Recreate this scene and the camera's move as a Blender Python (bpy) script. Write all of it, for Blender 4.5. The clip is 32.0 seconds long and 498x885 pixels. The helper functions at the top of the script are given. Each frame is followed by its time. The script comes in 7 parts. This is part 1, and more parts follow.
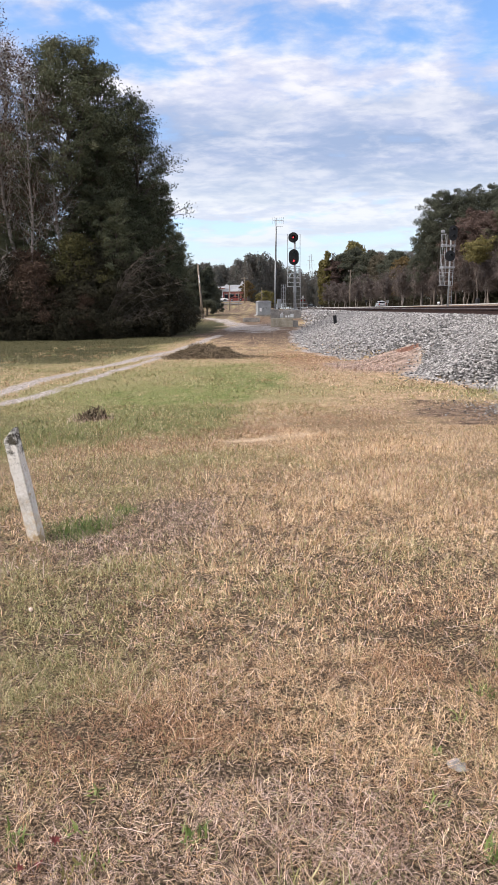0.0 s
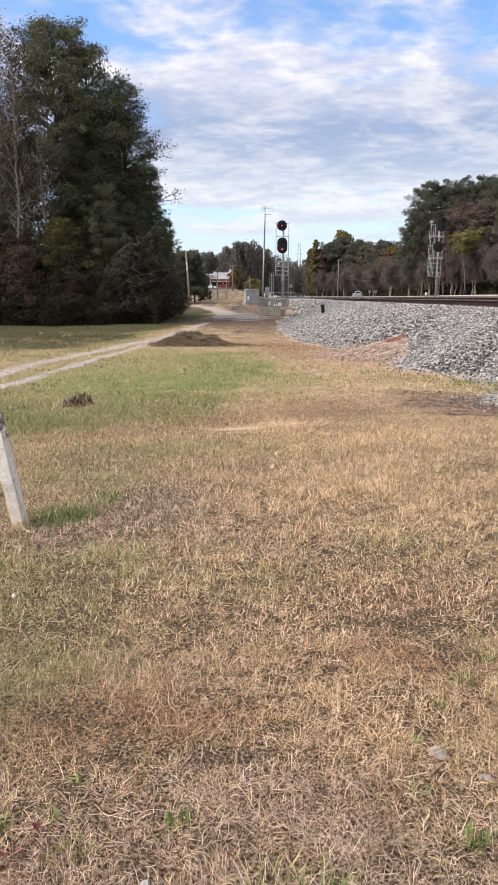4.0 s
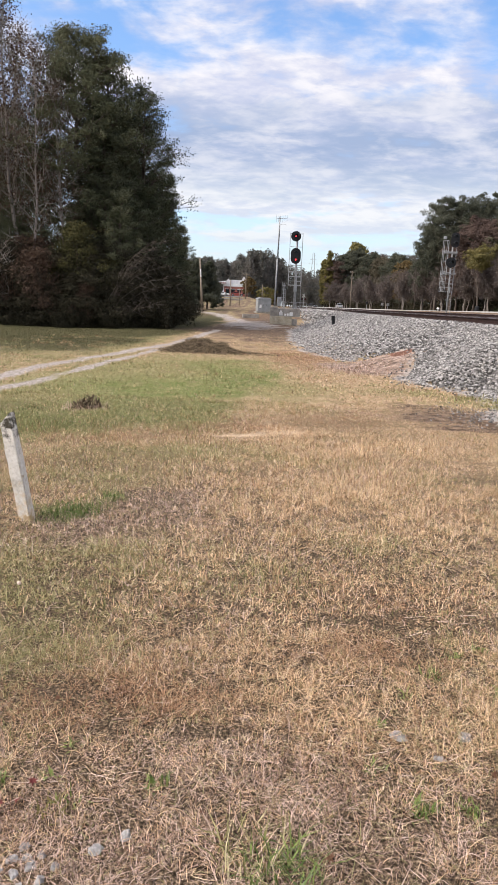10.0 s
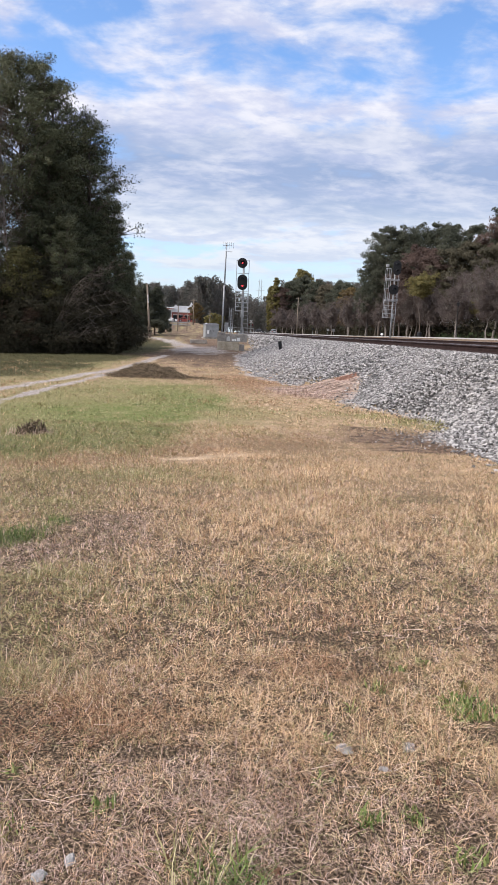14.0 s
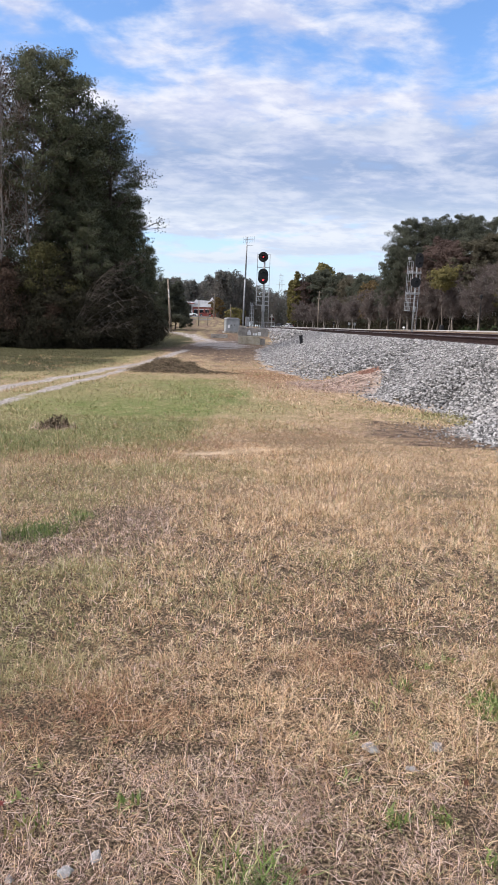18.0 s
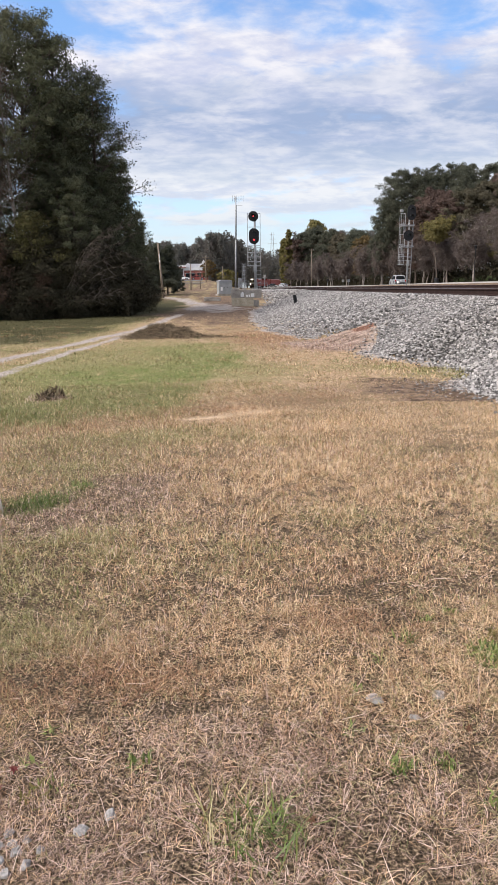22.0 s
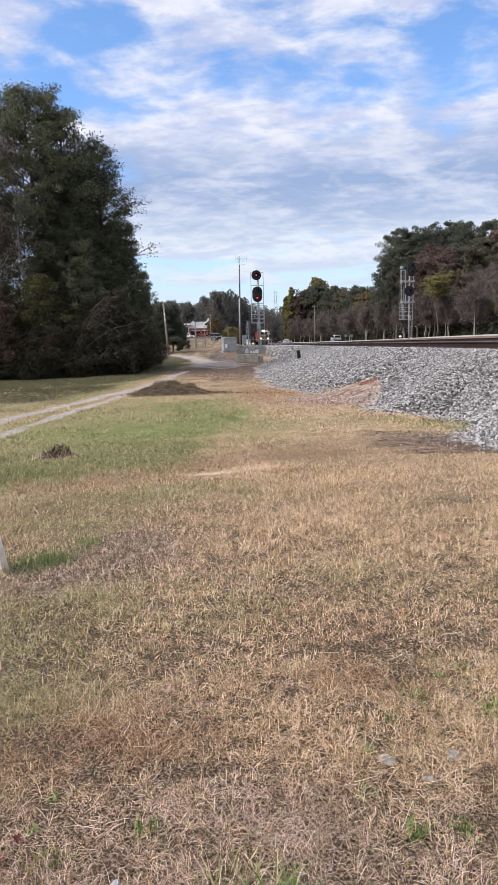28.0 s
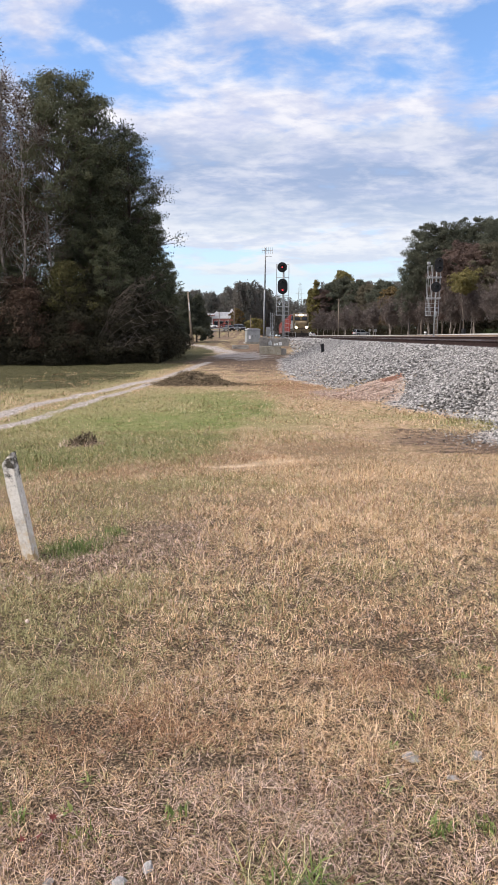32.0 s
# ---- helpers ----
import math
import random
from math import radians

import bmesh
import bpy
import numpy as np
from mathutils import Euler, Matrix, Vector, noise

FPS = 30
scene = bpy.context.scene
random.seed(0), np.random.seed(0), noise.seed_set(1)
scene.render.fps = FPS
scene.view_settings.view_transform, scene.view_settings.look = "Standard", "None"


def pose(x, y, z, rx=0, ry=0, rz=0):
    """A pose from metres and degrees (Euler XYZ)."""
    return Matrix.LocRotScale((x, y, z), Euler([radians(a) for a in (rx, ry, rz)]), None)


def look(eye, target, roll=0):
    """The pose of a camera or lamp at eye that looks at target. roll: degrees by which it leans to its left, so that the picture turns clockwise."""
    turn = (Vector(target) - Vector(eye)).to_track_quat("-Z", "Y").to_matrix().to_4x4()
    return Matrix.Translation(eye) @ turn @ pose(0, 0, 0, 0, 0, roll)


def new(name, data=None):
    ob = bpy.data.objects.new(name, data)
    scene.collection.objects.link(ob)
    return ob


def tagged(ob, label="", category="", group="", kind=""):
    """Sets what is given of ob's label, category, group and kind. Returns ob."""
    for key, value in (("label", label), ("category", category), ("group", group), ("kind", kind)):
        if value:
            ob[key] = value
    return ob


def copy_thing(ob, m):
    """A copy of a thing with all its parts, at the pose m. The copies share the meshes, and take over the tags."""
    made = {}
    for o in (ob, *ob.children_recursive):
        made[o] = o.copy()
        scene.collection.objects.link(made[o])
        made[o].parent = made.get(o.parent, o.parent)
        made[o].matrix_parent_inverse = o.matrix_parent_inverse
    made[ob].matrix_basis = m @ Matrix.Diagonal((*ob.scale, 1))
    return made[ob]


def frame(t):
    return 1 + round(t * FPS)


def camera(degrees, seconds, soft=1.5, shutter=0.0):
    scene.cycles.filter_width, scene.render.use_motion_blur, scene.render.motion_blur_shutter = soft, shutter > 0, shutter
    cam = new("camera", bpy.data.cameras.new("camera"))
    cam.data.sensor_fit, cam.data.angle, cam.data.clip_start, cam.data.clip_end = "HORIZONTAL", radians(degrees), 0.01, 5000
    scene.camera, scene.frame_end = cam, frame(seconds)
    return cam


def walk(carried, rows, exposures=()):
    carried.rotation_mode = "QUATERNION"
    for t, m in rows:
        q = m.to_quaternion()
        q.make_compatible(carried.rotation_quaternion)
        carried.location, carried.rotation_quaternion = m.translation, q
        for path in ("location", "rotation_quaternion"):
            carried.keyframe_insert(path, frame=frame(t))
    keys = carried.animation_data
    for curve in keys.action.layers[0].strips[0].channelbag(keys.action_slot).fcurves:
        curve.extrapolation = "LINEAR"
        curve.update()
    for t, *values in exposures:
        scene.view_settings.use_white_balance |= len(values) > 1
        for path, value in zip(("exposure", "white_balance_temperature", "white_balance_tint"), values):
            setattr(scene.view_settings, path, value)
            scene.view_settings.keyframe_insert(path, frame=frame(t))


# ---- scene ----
cam = camera(38.4, 32.0)
PATH = [
    (0, (0.039, 0.101, 1.562), (0.031, 2.067, 1.195), -0.6),
    (0.5, (0.034, 0.097, 1.566), (0.019, 2.063, 1.196), -0.4),
    (1, (0.028, 0.093, 1.565), (0.025, 2.057, 1.189), -0.4),
    (1.5, (0.027, 0.099, 1.56), (0.029, 2.062, 1.176), -0.4),
    (2, (0.026, 0.1, 1.557), (0.032, 2.061, 1.164), -0.3),
    (2.5, (0.038, 0.1, 1.559), (0.051, 2.059, 1.157), -0.1),
    (4.5, (0.039, 0.111, 1.56), (0.071, 2.071, 1.166), 0.3),
    (5, (0.038, 0.11, 1.565), (0.06, 2.074, 1.188), 0.1),
    (5.5, (0.034, 0.078, 1.574), (0.038, 2.047, 1.22), -0.1),
    (6, (0.058, 0.057, 1.576), (0.054, 2.03, 1.248), -0.5),
    (6.5, (0.077, 0.003, 1.567), (0.083, 1.978, 1.255), -1.1),
    (7, (0.068, -0.1, 1.582), (0.103, 1.876, 1.271), -1.4),
    (7.5, (0.06, -0.134, 1.585), (0.124, 1.837, 1.253), -0.9),
    (8, (0.07, -0.137, 1.599), (0.125, 1.831, 1.248), 0.4),
    (8.5, (0.091, -0.139, 1.6), (0.123, 1.827, 1.234), 1.7),
    (9, (0.086, -0.125, 1.584), (0.09, 1.84, 1.211), 2.7),
    (9.5, (0.07, -0.116, 1.601), (0.07, 1.848, 1.224), 2.9),
    (10, (0.109, -0.153, 1.605), (0.118, 1.811, 1.227), 2.3),
    (10.5, (0.139, -0.169, 1.604), (0.162, 1.795, 1.228), 1.3),
    (11, (0.135, -0.171, 1.604), (0.183, 1.793, 1.23), 0.5),
    (11.5, (0.118, -0.192, 1.601), (0.198, 1.772, 1.233), 0.2),
    (12, (0.139, -0.188, 1.582), (0.252, 1.778, 1.228), 0.2),
    (12.5, (0.135, -0.187, 1.576), (0.274, 1.78, 1.239), 0.6),
    (13, (0.134, -0.187, 1.579), (0.287, 1.781, 1.26), 1.1),
    (13.5, (0.132, -0.194, 1.582), (0.286, 1.777, 1.279), 1.8),
    (15.5, (0.124, -0.18, 1.58), (0.259, 1.791, 1.268), 3.0),
    (16, (0.125, -0.17, 1.576), (0.257, 1.8, 1.262), 3.1),
    (16.5, (0.123, -0.172, 1.585), (0.248, 1.8, 1.272), 3.0),
    (17, (0.119, -0.166, 1.578), (0.23, 1.807, 1.268), 2.7),
    (17.5, (0.122, -0.164, 1.577), (0.219, 1.809, 1.265), 2.3),
    (18, (0.116, -0.165, 1.581), (0.207, 1.807, 1.26), 2.0),
    (18.5, (0.124, -0.165, 1.579), (0.221, 1.805, 1.244), 1.5),
    (19, (0.133, -0.151, 1.571), (0.244, 1.815, 1.219), 1.1),
    (19.5, (0.149, -0.143, 1.572), (0.273, 1.819, 1.203), 0.6),
    (20, (0.147, -0.141, 1.572), (0.273, 1.818, 1.186), 0.3),
    (20.5, (0.137, -0.145, 1.57), (0.255, 1.81, 1.168), 0.0),
    (21, (0.14, -0.147, 1.569), (0.247, 1.806, 1.152), -0.2),
    (21.5, (0.141, -0.144, 1.562), (0.239, 1.808, 1.137), -0.4),
    (22, (0.138, -0.166, 1.58), (0.231, 1.786, 1.157), -0.6),
    (22.5, (0.143, -0.166, 1.583), (0.227, 1.79, 1.174), -0.7),
    (23, (0.133, -0.17, 1.582), (0.21, 1.791, 1.193), -0.8),
    (23.5, (0.127, -0.17, 1.578), (0.201, 1.794, 1.207), -1.0),
    (24, (0.135, -0.165, 1.578), (0.216, 1.801, 1.218), -1.4),
    (24.5, (0.147, -0.161, 1.579), (0.247, 1.804, 1.225), -1.7),
    (25, (0.15, -0.156, 1.571), (0.274, 1.81, 1.223), -1.6),
    (25.5, (0.153, -0.17, 1.583), (0.29, 1.796, 1.246), -1.5),
    (27.5, (0.134, -0.186, 1.587), (0.222, 1.793, 1.309), -1.5),
    (28, (0.142, -0.179, 1.583), (0.222, 1.801, 1.311), -1.5),
    (28.5, (0.142, -0.194, 1.599), (0.218, 1.786, 1.33), -1.1),
    (29, (0.139, -0.189, 1.606), (0.212, 1.792, 1.34), -0.6),
    (29.5, (0.12, -0.187, 1.609), (0.185, 1.793, 1.336), 0.1),
    (30, (0.063, -0.18, 1.612), (0.114, 1.799, 1.321), 0.7),
    (30.5, (-0.01, -0.199, 1.601), (0.019, 1.776, 1.287), 0.8),
    (31, (-0.011, -0.182, 1.602), (-0.002, 1.791, 1.275), 0.5),
    (31.5, (0.051, -0.206, 1.622), (0.058, 1.768, 1.301), 0.2),
    (32, (0.074, -0.229, 1.621), (0.099, 1.749, 1.326), 0.1),
]
walk(cam, [(t, look(eye, target, roll)) for t, eye, target, roll in PATH], [(0, 0.74, 6480, 11), (5, 0.74, 6630, 11), (8, 0.66, 6310, 11), (10, 0.72, 6640, 11), (12, 0.70, 6530, 11), (13, 0.66, 6420, 12), (16, 0.64, 6210, 11), (18, 0.64, 6200, 11), (19, 0.65, 6360, 11), (21, 0.64, 6460, 11), (23, 0.67, 6620, 11), (25, 0.68, 6500, 11), (28, 0.62, 6170, 11), (30, 0.62, 6160, 11), (31, 0.62, 6260, 11), (32, 0.68, 6490, 11)])

# ---- world, sun, exposure ----
SUN_AZ, SUN_EL = -105.0, 43.0          # degrees from straight ahead (negative: to the left), and above the horizon
world = bpy.data.worlds.new("sky")
scene.world = world
world.use_nodes = True


def build_sky():
    nt = world.node_tree
    nt.nodes.clear()
    n, l = nt.nodes.new, nt.links.new
    out = n("ShaderNodeOutputWorld")
    sky = n("ShaderNodeTexSky")
    sky.sky_type, sky.sun_disc = "NISHITA", False
    sky.sun_elevation, sky.sun_rotation = radians(SUN_EL), radians(SUN_AZ)
    sky.air_density, sky.dust_density, sky.ozone_density = 1.0, 0.6, 6.0
    blue = n("ShaderNodeBackground")
    blue.inputs["Strength"].default_value = 0.148
    l(sky.outputs[0], blue.inputs["Color"])
    # clouds on a flat layer far above
    tc, sep = n("ShaderNodeTexCoord"), n("ShaderNodeSeparateXYZ")
    l(tc.outputs["Generated"], sep.inputs[0])

    def calc(op, a, b):
        m = n("ShaderNodeMath")
        m.operation = op
        for i, v in enumerate((a, b)):
            if isinstance(v, (int, float)):
                m.inputs[i].default_value = v
            else:
                l(v, m.inputs[i])
        return m.outputs[0]

    def span(v, a, b, c, d, smooth=True):
        r = n("ShaderNodeMapRange")
        r.interpolation_type = "SMOOTHSTEP" if smooth else "LINEAR"
        for key, k in (("From Min", a), ("From Max", b), ("To Min", c), ("To Max", d)):
            r.inputs[key].default_value = k
        l(v, r.inputs["Value"])
        return r.outputs[0]

    def steps(v, *stops):
        """Values at heights above the horizon (sine of the elevation, up to 0.5)."""
        r = n("ShaderNodeValToRGB")
        r.color_ramp.interpolation = "EASE"
        while len(r.color_ramp.elements) < len(stops):
            r.color_ramp.elements.new(0.5)
        for e, (q, c) in zip(r.color_ramp.elements, stops):
            e.position, e.color = q * 2, (c, c, c, 1)
        l(calc("MULTIPLY", v, 2.0), r.inputs[0])
        return r.outputs["Color"]

    def blend(f, a, b):
        x = n("ShaderNodeMix")
        x.data_type = "RGBA"
        l(f, x.inputs[0])
        for i, v in ((6, a), (7, b)):
            if isinstance(v, tuple):
                x.inputs[i].default_value = (*v, 1)
            else:
                l(v, x.inputs[i])
        return x.outputs[2]

    up = calc("MAXIMUM", sep.outputs["Z"], 0.0)
    zz = calc("ADD", up, 0.20)
    comb = n("ShaderNodeCombineXYZ")
    l(calc("DIVIDE", sep.outputs["X"], zz), comb.inputs[0])
    l(calc("DIVIDE", sep.outputs["Y"], zz), comb.inputs[1])

    def layer(scale, rot, loc, noise_scale, detail, rough, dist):
        mp = n("ShaderNodeMapping")
        mp.inputs["Scale"].default_value, mp.inputs["Rotation"].default_value = scale, (0, 0, radians(rot))
        mp.inputs["Location"].default_value = loc
        l(comb.outputs[0], mp.inputs[0])
        t = n("ShaderNodeTexNoise")
        t.inputs["Scale"].default_value, t.inputs["Detail"].default_value = noise_scale, detail
        t.inputs["Roughness"].default_value, t.inputs["Distortion"].default_value = rough, dist
        l(mp.outputs[0], t.inputs["Vector"])
        return calc("SUBTRACT", t.outputs["Fac"], 0.5)

    big = layer((0.7, 1.0, 1), 6, (3.1, 1.7, 0), 1.9, 2, 0.5, 0.3)
    puff = layer((0.85, 1.0, 1), 8, (0.4, 2.2, 0), 4.4, 10, 0.56, 0.25)
    ripple = layer((0.75, 1.1, 1), 12, (7.4, 0.9, 0), 15.0, 7, 0.58, 0.3)
    # how closed the layer is, from the clear strip over the horizon to the broken field overhead
    wavy = calc("ADD", up, calc("ADD", calc("MULTIPLY", big, 0.10), calc("MULTIPLY", puff, 0.05)))
    closed = steps(wavy, (0.0, 0.15), (0.085, 0.35), (0.12, 0.85), (0.17, 1.15), (0.23, 1.0), (0.27, 0.75), (0.305, 0.48), (0.335, 0.37), (0.375, 0.52), (0.42, 0.86), (0.5, 0.82))
    d = calc("ADD", closed, calc("ADD", calc("MULTIPLY", puff, 2.3), calc("ADD", calc("MULTIPLY", ripple, 0.4), calc("MULTIPLY", big, 1.5))))
    cover = span(d, 0.14, 0.84, 0.0, 0.97)
    # lit tops, blue-grey undersides, and a smooth grey sheet low down
    lit = span(calc("ADD", calc("MULTIPLY", layer((0.85, 1.0, 1), 8, (0.45, 2.30, 0), 4.4, 10, 0.56, 0.25), 1.0), calc("MULTIPLY", ripple, 0.45)), -0.14, 0.12, 0.0, 1.0)
    puffs = blend(lit, (0.70, 0.74, 0.93), (1.06, 1.04, 1.07))
    sheet = steps(wavy, (0.0, 0.0), (0.13, 0.05), (0.16, 0.75), (0.20, 1.0), (0.24, 0.7), (0.28, 0.15), (0.5, 0.1))
    greyed = calc("MULTIPLY", sheet, span(calc("ADD", puff, calc("MULTIPLY", ripple, 0.4)), -0.16, 0.2, 1.1, 0.5))
    tone = blend(greyed, puffs, (0.40, 0.505, 0.73))
    white = n("ShaderNodeBackground")
    white.inputs["Strength"].default_value = 0.60
    l(tone, white.inputs["Color"])
    mix = n("ShaderNodeMixShader")
    l(cover, mix.inputs[0]), l(blue.outputs[0], mix.inputs[1]), l(white.outputs[0], mix.inputs[2])
    # haze: the strip over the horizon pales to a clear bluish white
    haze = n("ShaderNodeBackground")
    haze.inputs["Color"].default_value, haze.inputs["Strength"].default_value = (0.74, 0.85, 0.92, 1), 0.62
    last = n("ShaderNodeMixShader")
    l(steps(up, (0.0, 0.85), (0.06, 0.72), (0.13, 0.35), (0.20, 0.0), (0.5, 0.0)), last.inputs[0])
    l(mix.outputs[0], last.inputs[1]), l(haze.outputs[0], last.inputs[2])
    l(last.outputs[0], out.inputs[0])


build_sky()
sun = new("sun", bpy.data.lights.new("sun", "SUN"))
sun.data.energy, sun.data.angle, sun.data.color = 3.3, radians(42), (1.0, 0.92, 0.84)
sun.matrix_world = look((0, 0, 60), Vector((0, 0, 60)) - Vector((math.sin(radians(SUN_AZ)) * math.cos(radians(SUN_EL)), math.cos(radians(SUN_AZ)) * math.cos(radians(SUN_EL)), math.sin(radians(SUN_EL)))))

# ---- materials ----


def material(name, colors, scale=4.0, rough=0.8, metal=0.0, bump=0.0, bump_scale=40.0, fine=0.35, island=0.0, per_object=0.0, emit=None, coat=0.0, stretch=(1, 1, 1), sheer=0.0):
    """A surface whose colour runs through colors by noise at two scales, with a fine relief."""
    m = bpy.data.materials.new(name)
    m.use_nodes = True
    nt = m.node_tree
    n, l = nt.nodes.new, nt.links.new
    b = nt.nodes["Principled BSDF"]
    tc = n("ShaderNodeTexCoord")
    mp = n("ShaderNodeMapping")
    mp.inputs["Scale"].default_value = stretch
    l(tc.outputs["Object"], mp.inputs[0])

    def tex(sc, det):
        t = n("ShaderNodeTexNoise")
        t.inputs["Scale"].default_value, t.inputs["Detail"].default_value, t.inputs["Roughness"].default_value = sc, det, 0.62
        l(mp.outputs[0], t.inputs["Vector"])
        return t.outputs["Fac"]

    def calc(op, a, c):
        q = n("ShaderNodeMath")
        q.operation = op
        for i, v in enumerate((a, c)):
            if isinstance(v, (int, float)):
                q.inputs[i].default_value = v
            else:
                l(v, q.inputs[i])
        return q.outputs[0]

    f = calc("ADD", calc("MULTIPLY", tex(scale, 5), 1.0 - fine), calc("MULTIPLY", tex(scale * 9, 4), fine))
    f = calc("ADD", calc("MULTIPLY", calc("SUBTRACT", f, 0.5), 2.2), 0.5)
    if island:
        g = n("ShaderNodeNewGeometry")
        f = calc("ADD", calc("MULTIPLY", f, 1 - island), calc("MULTIPLY", g.outputs["Random Per Island"], island))
    if per_object:
        o = n("ShaderNodeObjectInfo")
        f = calc("ADD", calc("MULTIPLY", f, 1 - per_object), calc("MULTIPLY", o.outputs["Random"], per_object))
    r = n("ShaderNodeValToRGB")
    e = r.color_ramp.elements
    while len(e) < len(colors):
        e.new(0.5)
    for i, c in enumerate(colors):
        e[i].position, e[i].color = (i + 0.5) / len(colors), (*c, 1)
    l(f, r.inputs[0])
    l(r.outputs["Color"], b.inputs["Base Color"])
    b.inputs["Roughness"].default_value, b.inputs["Metallic"].default_value = rough, metal
    b.inputs["Specular IOR Level"].default_value = 0.5 if metal else (0.12 if rough >= 0.7 else 0.35)
    b.inputs["Coat Weight"].default_value = coat
    if bump:
        bp = n("ShaderNodeBump")
        bp.inputs["Strength"].default_value, bp.inputs["Distance"].default_value = bump, 0.02
        l(tex(bump_scale, 6), bp.inputs["Height"])
        l(bp.outputs[0], b.inputs["Normal"])
    if emit:
        b.inputs["Emission Color"].default_value, b.inputs["Emission Strength"].default_value = (*emit[0], 1), emit[1]
    if sheer:
        # leaves let part of the light through
        leafy, both = n("ShaderNodeBsdfTranslucent"), n("ShaderNodeMixShader")
        both.inputs[0].default_value = sheer
        l(r.outputs["Color"], leafy.inputs["Color"])
        l(b.outputs[0], both.inputs[1]), l(leafy.outputs[0], both.inputs[2])
        l(both.outputs[0], nt.nodes["Material Output"].inputs["Surface"])
    return m


def ground_material():
    """Mown autumn field: straw, green and bare places by the cover that each spot has."""
    m = bpy.data.materials.new("field")
    m.use_nodes = True
    nt = m.node_tree
    n, l = nt.nodes.new, nt.links.new
    b = nt.nodes["Principled BSDF"]
    g = n("ShaderNodeNewGeometry")

    def tex(sc, det, stretch=None):
        t = n("ShaderNodeTexNoise")
        t.inputs["Scale"].default_value, t.inputs["Detail"].default_value, t.inputs["Roughness"].default_value = sc, det, 0.65
        if stretch:
            mp = n("ShaderNodeMapping")
            mp.inputs["Scale"].default_value, mp.inputs["Rotation"].default_value = stretch, (0, 0, radians(-18))
            l(g.outputs["Position"], mp.inputs[0]), l(mp.outputs[0], t.inputs["Vector"])
        else:
            l(g.outputs["Position"], t.inputs["Vector"])
        return t.outputs["Fac"]

    def ramp(f, *stops):
        r = n("ShaderNodeValToRGB")
        while len(r.color_ramp.elements) < len(stops):
            r.color_ramp.elements.new(0.5)
        for e, (p, c) in zip(r.color_ramp.elements, stops):
            e.position, e.color = p, (*c, 1)
        l(f, r.inputs[0])
        return r.outputs["Color"]

    def mixed(f, a, c):
        x = n("ShaderNodeMix")
        x.data_type = "RGBA"
        l(f, x.inputs[0]), l(a, x.inputs[6]), l(c, x.inputs[7])
        return x.outputs[2]

    def edge(attr, lo=0.3, hi=0.7, rag=0.5, by=None):
        a = n("ShaderNodeAttribute")
        a.attribute_name = attr
        k = n("ShaderNodeMath")
        k.operation = "MULTIPLY_ADD"
        l(by or ragged, k.inputs[0])
        k.inputs[1].default_value = rag
        l(a.outputs["Fac"], k.inputs[2])
        r = n("ShaderNodeMapRange")
        r.interpolation_type = "SMOOTHSTEP"
        r.inputs["From Min"].default_value, r.inputs["From Max"].default_value = lo + rag / 2, hi + rag / 2
        l(k.outputs[0], r.inputs["Value"])
        return r.outputs[0]

    ragged, frayed = tex(2.2, 8), tex(7.0, 9)
    straw = ramp(tex(26.0, 9), (0.34, (0.12, 0.076, 0.048)), (0.5, (0.40, 0.275, 0.175)), (0.64, (0.68, 0.495, 0.335)))
    straw = mixed(ramp(tex(3.2, 9), (0.44, (0, 0, 0)), (0.63, (0.85, 0.85, 0.85))), straw, ramp(tex(28, 9), (0.36, (0.075, 0.06, 0.03)), (0.64, (0.30, 0.235, 0.12))))
    straw = mixed(ramp(tex(0.6, 5), (0.35, (0, 0, 0)), (0.75, (0.5, 0.5, 0.5))), straw, ramp(tex(30, 9), (0.34, (0.10, 0.08, 0.045)), (0.64, (0.40, 0.34, 0.18))))
    green = ramp(tex(24.0, 9), (0.32, (0.055, 0.068, 0.020)), (0.52, (0.15, 0.175, 0.058)), (0.68, (0.30, 0.30, 0.12)))
    green = mixed(ramp(tex(2.6, 9), (0.48, (0, 0, 0)), (0.66, (0.7, 0.7, 0.7))), green, ramp(tex(25, 9), (0.36, (0.14, 0.11, 0.055)), (0.64, (0.48, 0.385, 0.22))))
    gravel = ramp(tex(14.0, 10), (0.34, (0.12, 0.102, 0.090)), (0.5, (0.33, 0.29, 0.262)), (0.66, (0.58, 0.525, 0.485)))
    clay = ramp(tex(9.0, 9, (0.22, 1.0, 1.0)), (0.36, (0.10, 0.074, 0.060)), (0.5, (0.26, 0.195, 0.158)), (0.64, (0.45, 0.345, 0.285)))
    red = ramp(tex(5.0, 8), (0.34, (0.12, 0.060, 0.042)), (0.66, (0.25, 0.132, 0.094)))
    dirt = ramp(tex(6.0, 10), (0.34, (0.042, 0.029, 0.020)), (0.5, (0.135, 0.092, 0.064)), (0.66, (0.31, 0.225, 0.16)))
    # soil under the grass, its dark tones also carrying shade between blades
    soil = ramp(tex(75.0, 10), (0.40, (0.022, 0.016, 0.010)), (0.53, (0.115, 0.083, 0.054)), (0.66, (0.46, 0.34, 0.225)))
    olive = ramp(tex(23.0, 9), (0.34, (0.085, 0.070, 0.032)), (0.5, (0.24, 0.205, 0.10)), (0.66, (0.44, 0.37, 0.20)))
    russet = ramp(tex(22.0, 9), (0.34, (0.085, 0.050, 0.030)), (0.5, (0.24, 0.15, 0.088)), (0.66, (0.44, 0.30, 0.19)))
    c = mixed(edge("olive", 0.2, 0.8, 0.6), straw, olive)
